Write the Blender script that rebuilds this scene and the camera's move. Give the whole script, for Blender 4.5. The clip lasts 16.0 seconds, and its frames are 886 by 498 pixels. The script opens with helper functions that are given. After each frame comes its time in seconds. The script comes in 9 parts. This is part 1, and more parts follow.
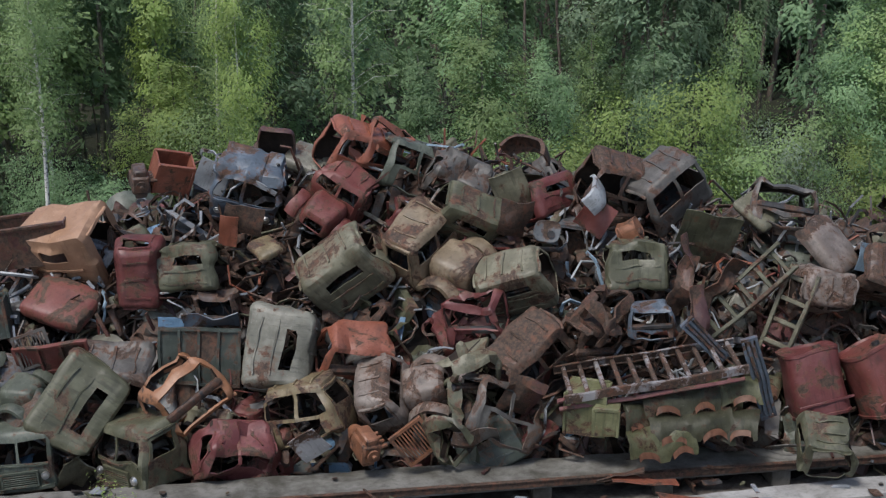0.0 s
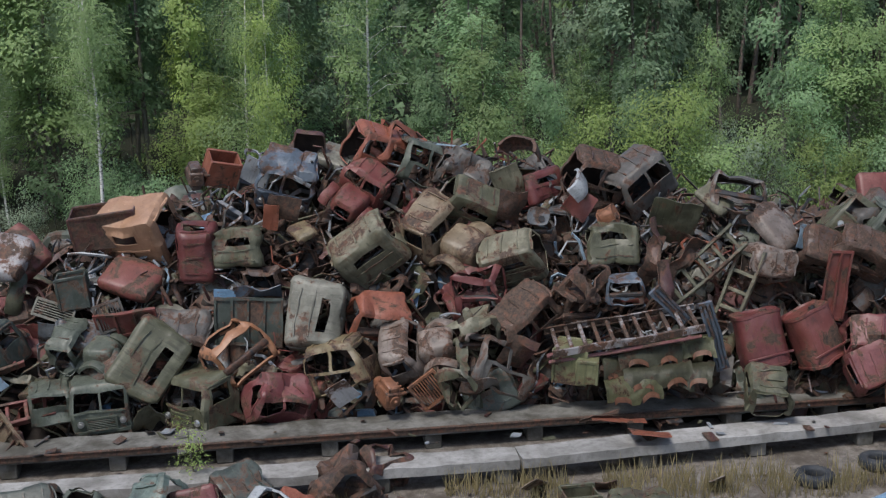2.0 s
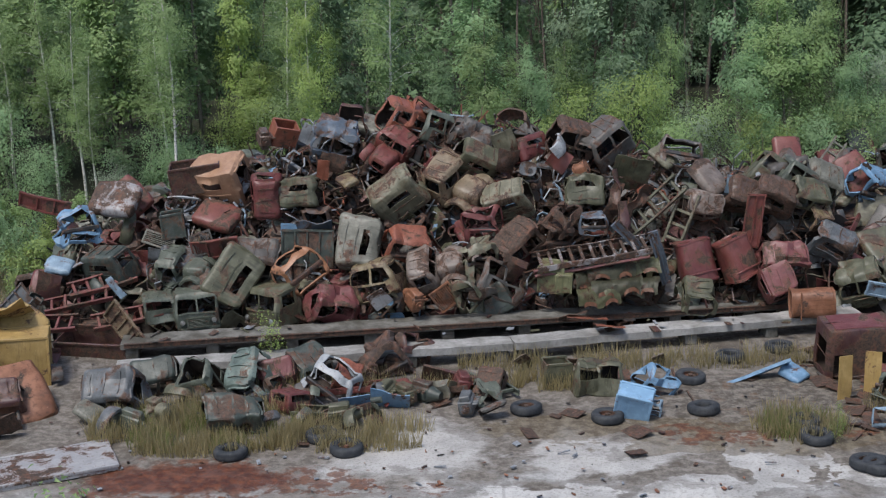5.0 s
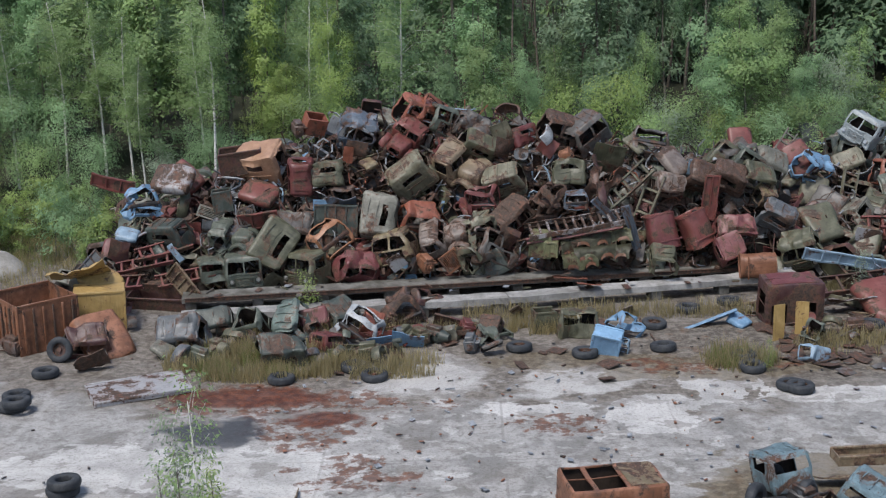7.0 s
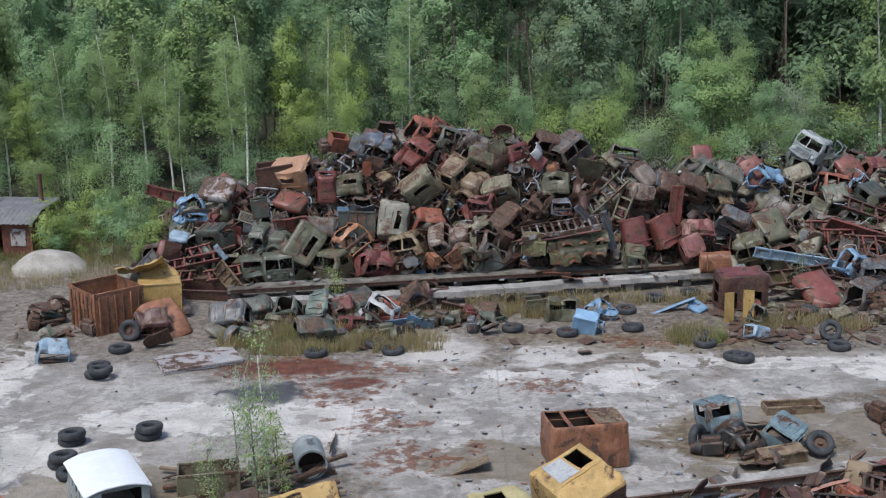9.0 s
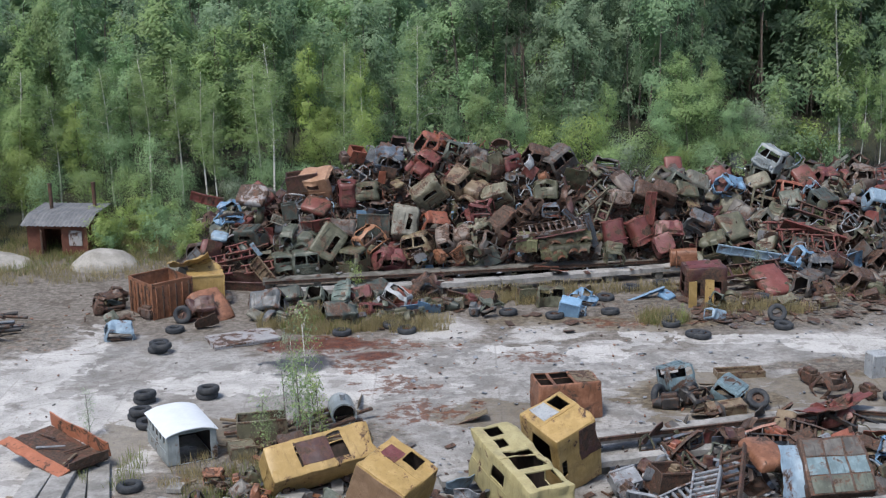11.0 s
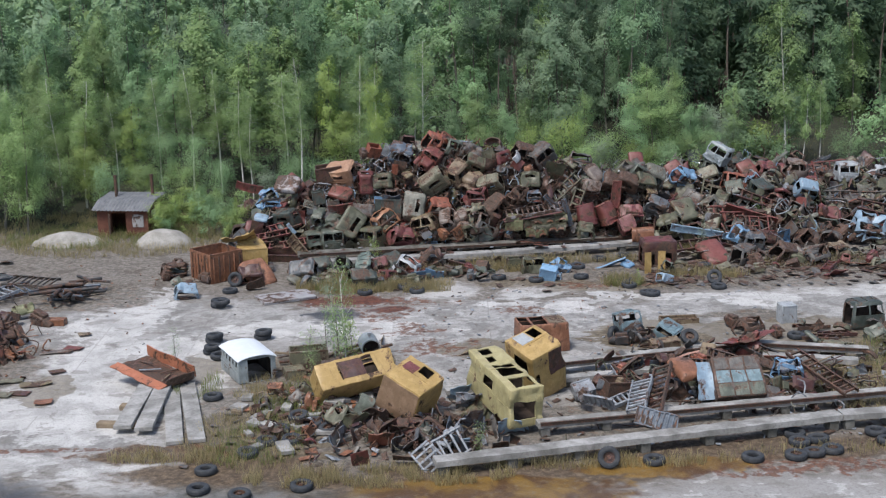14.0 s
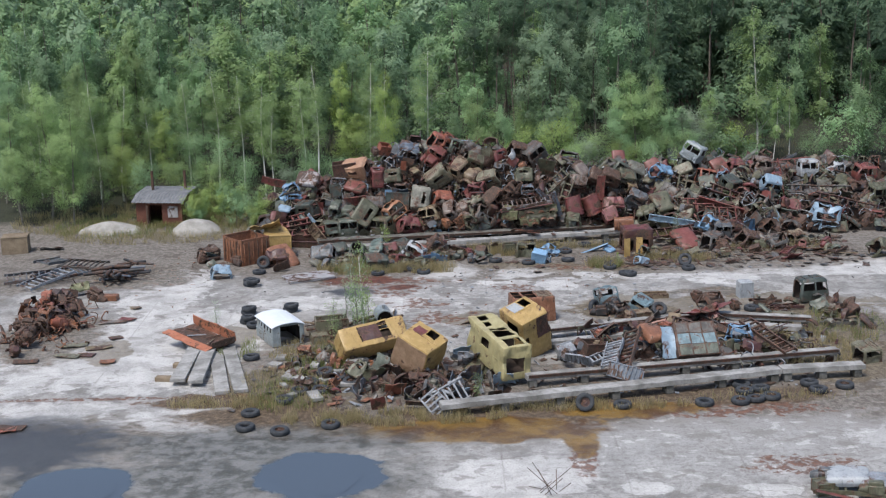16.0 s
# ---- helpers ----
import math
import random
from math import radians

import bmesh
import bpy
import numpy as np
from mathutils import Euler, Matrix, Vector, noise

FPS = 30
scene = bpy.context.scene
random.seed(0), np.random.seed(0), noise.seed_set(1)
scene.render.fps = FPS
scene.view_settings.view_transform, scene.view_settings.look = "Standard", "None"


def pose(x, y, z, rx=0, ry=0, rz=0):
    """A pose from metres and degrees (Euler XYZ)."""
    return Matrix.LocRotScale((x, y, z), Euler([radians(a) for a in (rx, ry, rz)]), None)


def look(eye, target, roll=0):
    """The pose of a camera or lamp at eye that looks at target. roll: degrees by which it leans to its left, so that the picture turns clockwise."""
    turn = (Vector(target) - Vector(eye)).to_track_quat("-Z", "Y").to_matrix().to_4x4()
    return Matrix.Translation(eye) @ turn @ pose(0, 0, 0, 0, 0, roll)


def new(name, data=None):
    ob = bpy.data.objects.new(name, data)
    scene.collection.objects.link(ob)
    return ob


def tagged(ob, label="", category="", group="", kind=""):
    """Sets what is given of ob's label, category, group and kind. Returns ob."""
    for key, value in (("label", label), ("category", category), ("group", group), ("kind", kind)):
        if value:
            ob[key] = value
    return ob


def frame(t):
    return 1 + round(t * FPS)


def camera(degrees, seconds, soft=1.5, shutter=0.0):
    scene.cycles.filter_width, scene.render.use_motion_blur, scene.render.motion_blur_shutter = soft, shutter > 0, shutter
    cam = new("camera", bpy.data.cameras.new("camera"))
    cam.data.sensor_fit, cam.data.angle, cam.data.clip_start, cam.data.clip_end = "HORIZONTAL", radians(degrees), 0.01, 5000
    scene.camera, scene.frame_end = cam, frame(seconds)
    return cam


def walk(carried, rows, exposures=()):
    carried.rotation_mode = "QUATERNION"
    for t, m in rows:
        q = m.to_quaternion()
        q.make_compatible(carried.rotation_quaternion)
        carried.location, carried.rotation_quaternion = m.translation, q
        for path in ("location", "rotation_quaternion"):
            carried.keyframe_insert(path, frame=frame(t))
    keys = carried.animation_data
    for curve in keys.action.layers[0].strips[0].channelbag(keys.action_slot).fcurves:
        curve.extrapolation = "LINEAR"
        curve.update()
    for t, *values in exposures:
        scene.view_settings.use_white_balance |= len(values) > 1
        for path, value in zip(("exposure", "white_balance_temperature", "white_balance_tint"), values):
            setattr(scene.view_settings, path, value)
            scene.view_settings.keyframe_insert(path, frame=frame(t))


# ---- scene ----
cam = camera(36.5, 16.0, soft=1.25)
PATH = [
    (0, (0.059, -0.156, 15.111), (0.023, 1.774, 14.586), -1.2),
    (0.5, (0.023, -1.663, 15.399), (-0.012, 0.267, 14.874), -1.2),
    (1, (0.002, -3.388, 15.69), (-0.034, -1.458, 15.166), -1.3),
    (1.5, (-0.07, -5.101, 15.993), (-0.106, -3.17, 15.472), -1.4),
    (2, (-0.068, -7.07, 16.348), (-0.105, -5.14, 15.826), -1.5),
    (2.5, (-0.124, -9.087, 16.714), (-0.16, -7.157, 16.191), -1.4),
    (3, (-0.17, -11.203, 16.905), (-0.206, -9.272, 16.383), -1.4),
    (3.5, (-0.244, -13.342, 16.995), (-0.28, -11.411, 16.475), -1.4),
    (4, (-0.288, -15.673, 17.11), (-0.325, -13.742, 16.59), -1.5),
    (4.5, (-0.37, -18.1, 17.312), (-0.407, -16.169, 16.793), -1.5),
    (5, (-0.426, -20.569, 17.548), (-0.461, -18.639, 17.028), -1.4),
    (7.5, (-0.865, -33.849, 19.642), (-0.893, -31.919, 19.117), -1.3),
    (8, (-0.87, -36.683, 20.173), (-0.9, -34.751, 19.657), -1.3),
    (8.5, (-1.033, -39.528, 20.666), (-1.059, -37.594, 20.157), -1.3),
    (9, (-1.081, -42.351, 21.117), (-1.106, -40.414, 20.618), -1.3),
    (11.5, (-1.371, -57.148, 23.567), (-1.395, -55.206, 23.087), -1.4),
    (12, (-1.408, -60.19, 23.966), (-1.431, -58.249, 23.487), -1.4),
    (12.5, (-1.389, -63.268, 24.504), (-1.412, -61.326, 24.024), -1.4),
    (13, (-1.437, -66.489, 25.028), (-1.46, -64.548, 24.548), -1.4),
    (13.5, (-1.453, -69.752, 25.521), (-1.476, -67.811, 25.042), -1.4),
    (14, (-1.49, -72.954, 25.926), (-1.511, -71.012, 25.448), -1.4),
    (14.5, (-1.434, -76.165, 26.424), (-1.457, -74.223, 25.946), -1.4),
    (15, (-1.491, -79.46, 26.962), (-1.513, -77.519, 26.484), -1.4),
    (15.5, (-1.537, -82.856, 27.446), (-1.559, -80.914, 26.969), -1.4),
    (16, (-1.549, -86.187, 27.965), (-1.572, -84.245, 27.488), -1.4),
]
walk(cam, [(t, look(eye, target, roll)) for t, eye, target, roll in PATH], [(0.0, 0.48), (5.0, 0.58), (9.0, 0.71), (16.0, 0.8)])

# ---- light ----
world = bpy.data.worlds.new("overcast_sky")
scene.world = world
world.use_nodes = True
wn = world.node_tree.nodes
sky = wn.new("ShaderNodeTexSky")
sky.sky_type = "NISHITA"
sky.sun_disc = False
sky.sun_elevation, sky.sun_rotation = radians(62), radians(215)
sky.air_density, sky.dust_density, sky.ozone_density = 1.0, 2.2, 1.15
wn["Background"].inputs["Strength"].default_value = 0.115
world.node_tree.links.new(sky.outputs["Color"], wn["Background"].inputs["Color"])
sun_data = bpy.data.lights.new("sun", "SUN")
sun_data.energy, sun_data.angle, sun_data.color = 1.95, radians(14), (1.0, 0.975, 0.945)
sun = new("sun", sun_data)
sun.matrix_world = look((-21, -31, 70), (0, 0, 0))


# ---- materials ----
class Nodes:
    """Short hand for building node materials."""

    def __init__(self, name, roughness=0.7, metallic=0.0):
        self.mat = bpy.data.materials.new(name)
        self.mat.use_nodes = True
        self.tree = self.mat.node_tree
        self.bsdf = self.tree.nodes["Principled BSDF"]
        self.bsdf.inputs["Roughness"].default_value = roughness
        self.bsdf.inputs["Metallic"].default_value = metallic
        self.bsdf.inputs["Specular IOR Level"].default_value = 0.35

    def add(self, kind):
        return self.tree.nodes.new(kind)

    def put(self, socket, value):
        if isinstance(value, bpy.types.NodeSocket):
            self.tree.links.new(value, socket)
        else:
            socket.default_value = value

    def local(self, shift=True, random_amount=40.0):
        """Object coordinates, moved by a random amount for each object."""
        co = self.add("ShaderNodeTexCoord").outputs["Object"]
        if not shift:
            return co
        info = self.add("ShaderNodeObjectInfo").outputs["Random"]
        mul = self.math("MULTIPLY", info, random_amount)
        vec = self.add("ShaderNodeVectorMath")
        self.put(vec.inputs[0], co)
        self.put(vec.inputs[1], mul)
        return vec.outputs[0]

    def position(self):
        return self.add("ShaderNodeNewGeometry").outputs["Position"]

    def scaled(self, vector, s):
        m = self.add("ShaderNodeMapping")
        self.put(m.inputs["Vector"], vector)
        m.inputs["Scale"].default_value = s
        return m.outputs[0]

    def noise(self, vector, scale, detail=5.0, rough=0.6, distortion=0.0):
        n = self.add("ShaderNodeTexNoise")
        self.put(n.inputs["Vector"], vector)
        n.inputs["Scale"].default_value = scale
        n.inputs["Detail"].default_value = detail
        n.inputs["Roughness"].default_value = rough
        n.inputs["Distortion"].default_value = distortion
        return n.outputs["Fac"]

    def math(self, op, a, b=0.5, clamp=False):
        m = self.add("ShaderNodeMath")
        m.operation, m.use_clamp = op, clamp
        self.put(m.inputs[0], a)
        self.put(m.inputs[1], b)
        return m.outputs[0]

    def step(self, fac, low, high):
        m = self.add("ShaderNodeMapRange")
        m.interpolation_type = "SMOOTHSTEP"
        self.put(m.inputs["Value"], fac)
        m.inputs["From Min"].default_value, m.inputs["From Max"].default_value = low, high
        return m.outputs["Result"]

    def mix(self, fac, a, b, blend="MIX"):
        m = self.add("ShaderNodeMix")
        m.data_type, m.blend_type = "RGBA", blend
        self.put(m.inputs[0], fac)
        for socket, value in ((m.inputs[6], a), (m.inputs[7], b)):
            self.put(socket, (*value, 1.0) if isinstance(value, tuple) else value)
        return m.outputs[2]

    def bump(self, height, strength=0.3, distance=0.02):
        b = self.add("ShaderNodeBump")
        self.put(b.inputs["Height"], height)
        b.inputs["Strength"].default_value, b.inputs["Distance"].default_value = strength, distance
        self.tree.links.new(b.outputs[0], self.bsdf.inputs["Normal"])

    def done(self, color, rough=None):
        self.put(self.bsdf.inputs["Base Color"], color)
        if rough is not None:
            self.put(self.bsdf.inputs["Roughness"], rough)
        return self.mat


def paint(name, color, rust=0.4, pale=1.5, grime=1.0):
    """Old vehicle paint: sun-faded, chipped, with rust breaking through and dirt in streaks."""
    n = Nodes(name)
    grey = sum(color) / 3
    color = tuple((c * 0.86 + grey * 0.14) * k for c, k in zip(color, (0.43, 0.456, 0.5)))
    v = n.local()
    big = n.noise(v, 1.15, 8, 0.68, 0.5)
    fine = n.noise(v, 10.0, 7, 0.72)
    streak = n.noise(n.scaled(v, (8.0, 8.0, 0.8)), 1.2, 6, 0.65)
    faded = tuple(min(1.0, c * pale + 0.02) for c in color)
    dark = tuple(c * 0.45 for c in color)
    body = n.mix(n.step(n.noise(v, 2.3, 6, 0.6), 0.4, 0.68), color, faded)
    body = n.mix(n.math("MULTIPLY", n.step(fine, 0.55, 0.8), 0.22), body, dark)
    body = n.mix(n.math("MULTIPLY", n.step(streak, 0.52, 0.66), 0.6 * grime), body, dark)
    rusty = n.mix(n.step(fine, 0.36, 0.64), (0.028, 0.02, 0.015), (0.095, 0.056, 0.038))
    rusty = n.mix(n.math("MULTIPLY", n.step(n.noise(v, 4.0, 5, 0.6), 0.5, 0.68), 0.7), rusty, (0.15, 0.06, 0.034))
    edge = n.math("ADD", n.math("MULTIPLY", big, 0.82), n.math("MULTIPLY", fine, 0.18))
    mask = n.step(edge, 0.62 - rust * 0.25, 0.64 - rust * 0.25)
    col = n.mix(mask, body, rusty)
    # a thin rusty halo where the paint has lifted
    halo = n.math("MULTIPLY", n.step(edge, 0.585 - rust * 0.25, 0.62 - rust * 0.25), n.math("SUBTRACT", 1.0, mask))
    col = n.mix(n.math("MULTIPLY", halo, 0.5), col, (0.13, 0.055, 0.028))
    dirt = n.step(n.noise(v, 1.5, 7, 0.62), 0.5, 0.78)
    col = n.mix(n.math("MULTIPLY", dirt, 0.6 * grime), col, (0.029, 0.026, 0.024))
    scuff = n.math("MULTIPLY", n.step(n.noise(n.scaled(v, (3.0, 3.0, 9.0)), 2.2, 8, 0.75), 0.62, 0.66), 0.6)
    col = n.mix(scuff, col, tuple(min(0.6, c * 1.9 + 0.06) for c in color))
    n.bsdf.inputs["Specular IOR Level"].default_value = 0.5
    n.bump(n.math("ADD", n.math("MULTIPLY", fine, 0.5), n.math("ADD", n.math("MULTIPLY", mask, -0.5), n.math("MULTIPLY", n.noise(v, 2.6, 2, 0.5), 0.9))), 0.55, 0.03)
    return n.done(col, n.math("ADD", n.math("MULTIPLY", mask, 0.3), 0.47))


OLIVE = paint("olive_paint", (0.165, 0.155, 0.075), 0.26)
GREEN = paint("dark_green_paint", (0.085, 0.105, 0.078), 0.3)
GREYGREEN = paint("grey_green_paint", (0.16, 0.175, 0.115), 0.15)
SAGE = paint("sage_green_paint", (0.19, 0.25, 0.19), 0.2)
KHAKI = paint("khaki_paint", (0.28, 0.245, 0.135), 0.28)
BEIGE = paint("grey_beige_paint", (0.28, 0.255, 0.175), 0.15)
TAN = paint("tan_paint", (0.36, 0.245, 0.125), 0.38)
APRICOT = paint("apricot_paint", (0.72, 0.36, 0.17), 0.02, 1.2, 0.45)
ORANGE = paint("orange_paint", (0.62, 0.24, 0.08), 0.14, 1.2, 0.6)
YELLOWTAN = paint("yellow_tan_paint", (0.33, 0.235, 0.1), 0.38)
LIME = paint("yellow_olive_paint", (0.29, 0.28, 0.11), 0.2)
MUSTARD = paint("mustard_paint", (0.84, 0.5, 0.11), 0.12, 1.2, 0.6)
CLAY = paint("orange_tan_paint", (0.58, 0.33, 0.16), 0.04, 1.2, 0.5)
TRAYRED = paint("orange_red_rusty_paint", (0.78, 0.22, 0.07), 0.3, 1.2, 0.4)
PALEYELLOW = paint("pale_yellow_paint", (0.78, 0.62, 0.23), 0.04, 1.15, 0.6)
BROWN = paint("brown_paint", (0.15, 0.095, 0.07), 0.6)
GREYBROWN = paint("grey_brown_paint", (0.175, 0.15, 0.12), 0.35)
MAROON = paint("maroon_paint", (0.14, 0.045, 0.038), 0.5, 1.1)
DARKRED = paint("dark_red_paint", (0.29, 0.055, 0.045), 0.28, 1.15)
RED = paint("rusty_red_paint", (0.36, 0.075, 0.05), 0.34, 1.15)
REDORANGE = paint("red_orange_paint", (0.54, 0.135, 0.052), 0.2, 1.15)
PINKRED = paint("faded_pink_red_paint", (0.34, 0.075, 0.065), 0.36, 1.2)
PINKTAN = paint("faded_pinkish_tan_paint", (0.34, 0.25, 0.185), 0.38)
BLUE = paint("light_blue_paint", (0.24, 0.47, 0.68), 0.12, 1.3, 0.5)
PALEBLUE = paint("pale_blue_paint", (0.4, 0.56, 0.66), 0.14, 1.3, 0.6)
SKYBLUE = paint("sky_blue_paint", (0.36, 0.66, 0.92), 0.06, 1.2, 0.3)
TEAL = paint("teal_paint", (0.24, 0.36, 0.37), 0.3)
BLUEGREY = paint("blue_grey_paint", (0.15, 0.19, 0.23), 0.35)
GREY = paint("grey_paint", (0.17, 0.175, 0.17), 0.3)
PALEGREY = paint("pale_grey_paint", (0.42, 0.43, 0.43), 0.2)
WHITE = paint("white_paint", (0.7, 0.7, 0.66), 0.12, 1.1)
VANWHITE = paint("chalky_white_paint", (1.35, 1.35, 1.3), -0.4, 1.05, 0.08)
VANPALE = paint("pale_grey_green_paint", (0.5, 0.54, 0.5), 0.1, 1.2, 0.6)
WHITERUST = paint("white_rust_paint", (0.66, 0.61, 0.56), 0.42, 1.1, 0.6)
DECKWHITE = paint("worn_deck_paint", (0.56, 0.51, 0.47), 0.62, 1.1)
RUST = paint("bare_rust", (0.17, 0.07, 0.042), 0.75)
ORANGERUST = paint("orange_rust", (0.44, 0.155, 0.055), 0.26)
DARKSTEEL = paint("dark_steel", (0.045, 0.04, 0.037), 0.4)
CHROME = Nodes("dull_bright_metal", 0.35, 0.9).done((0.6, 0.6, 0.6, 1.0))


def plain_rough(name, a, b, scale, rough=0.85, relief=0.3, fine_scale=None, detail=8):
    n = Nodes(name, rough)
    v = n.local()
    one = n.noise(v, scale, detail, 0.65, 0.3)
    two = n.noise(v, fine_scale or scale * 8, 6, 0.7)
    col = n.mix(n.step(one, 0.32, 0.7), a, b)
    col = n.mix(n.math("MULTIPLY", n.step(two, 0.45, 0.75), 0.5), col, tuple(c * 0.55 for c in a))
    n.bump(n.math("ADD", one, n.math("MULTIPLY", two, 0.5)), relief, 0.03)
    return n.done(col)


RUBBER = plain_rough("weathered_rubber", (0.022, 0.026, 0.032), (0.055, 0.058, 0.062), 3.0, 0.75)
CONCRETE = plain_rough("weathered_concrete", (0.15, 0.145, 0.134), (0.35, 0.343, 0.33), 0.7, 0.9, 0.5, 5)
CONCRETE_DARK = plain_rough("mossy_concrete", (0.06, 0.056, 0.045), (0.19, 0.185, 0.17), 0.9, 0.95, 0.6, 5)
WOOD = plain_rough("grey_weathered_wood", (0.144, 0.108, 0.072), (0.238, 0.187, 0.130), 1.2, 0.9, 0.3, 14)
SLATE = plain_rough("grey_corrugated_sheet", (0.115, 0.119, 0.126), (0.187, 0.191, 0.198), 1.5, 0.7)
BRICKRED = plain_rough("red_brown_wall", (0.094, 0.037, 0.026), (0.151, 0.065, 0.043), 1.3, 0.9)
SAND = plain_rough("pale_mortar_sand", (0.22, 0.208, 0.185), (0.36, 0.345, 0.318), 1.1, 0.95, 0.6, 9)
# Grime and rust of interiors, with their shade darkened into the colour.
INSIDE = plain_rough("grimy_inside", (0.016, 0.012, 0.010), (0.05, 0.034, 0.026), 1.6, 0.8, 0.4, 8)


def leafage(name, a, b, c):
    """Leaves: colour differs from leaf to leaf, some light passes through."""
    n = Nodes(name, 0.6)
    rnd = n.add("ShaderNodeNewGeometry").outputs["Random Per Island"]
    info = n.add("ShaderNodeObjectInfo").outputs["Random"]
    col = n.mix(rnd, a, b)
    col = n.mix(n.math("MULTIPLY", info, 0.8), col, c)
    clump = n.step(n.noise(n.local(), 0.9, 4, 0.6), 0.4, 0.62)
    shade = n.math("ADD", n.math("MULTIPLY", clump, 0.3), n.math("ADD", n.math("MULTIPLY", n.math("FRACT", n.math("MULTIPLY", info, 7.3)), 0.45), 0.62))
    grey = n.add("ShaderNodeCombineColor")
    for k in range(3):
        n.put(grey.inputs[k], shade)
    col = n.mix(1.0, col, grey.outputs[0], "MULTIPLY")
    trans = n.add("ShaderNodeBsdfTranslucent")
    n.put(trans.inputs["Color"], col)
    mixer = n.add("ShaderNodeMixShader")
    mixer.inputs[0].default_value = 0.5
    out = n.tree.nodes["Material Output"]
    n.tree.links.new(n.bsdf.outputs[0], mixer.inputs[1])
    n.tree.links.new(trans.outputs[0], mixer.inputs[2])
    n.tree.links.new(mixer.outputs[0], out.inputs["Surface"])
    return n.done(col)


LEAF_BIRCH = leafage("birch_leaves", (0.243, 0.345, 0.147), (0.288, 0.401, 0.175), (0.271, 0.379, 0.158))
LEAF_ASPEN = leafage("aspen_leaves", (0.226, 0.345, 0.175), (0.271, 0.401, 0.203), (0.243, 0.373, 0.194))
LEAF_DARK = leafage("dark_leaves", (0.169, 0.266, 0.141), (0.215, 0.322, 0.167), (0.192, 0.299, 0.167))
LEAF_LIME = leafage("yellow_green_leaves", (0.25, 0.345, 0.11), (0.32, 0.4, 0.13), (0.285, 0.38, 0.125))
LEAF_SILVER = leafage("silver_willow_leaves", (0.24, 0.31, 0.21), (0.35, 0.42, 0.31), (0.28, 0.355, 0.24))
LEAF_SILVER_DARK = leafage("blue_green_leaves", (0.203, 0.288, 0.175), (0.260, 0.356, 0.220), (0.232, 0.328, 0.203))
NEEDLES = leafage("pine_needles", (0.079, 0.134, 0.076), (0.113, 0.175, 0.096), (0.103, 0.166, 0.095))
GREEN_GRASS = leafage("green_grass", (0.15, 0.2, 0.06), (0.32, 0.36, 0.13), (0.25, 0.28, 0.1))
GRASS = leafage("dry_grass", (0.2, 0.19, 0.075), (0.42, 0.35, 0.2), (0.33, 0.27, 0.15))


def bark(name, a, b, bands):
    n = Nodes(name, 0.85)
    v = n.local()
    marks = n.noise(n.scaled(v, (3.0, 3.0, bands)), 1.6, 5, 0.7)
    col = n.mix(n.step(marks, 0.5, 0.62), a, b)
    n.bump(marks, 0.3, 0.02)
    return n.done(col)


BARK_BIRCH = bark("birch_bark", (0.68, 0.66, 0.62), (0.09, 0.08, 0.07), 9.0)
BARK_GREY = bark("grey_bark", (0.17, 0.155, 0.13), (0.075, 0.068, 0.055), 2.0)
BARK_PINE = bark("pine_bark", (0.15, 0.122, 0.1), (0.075, 0.062, 0.052), 1.5)


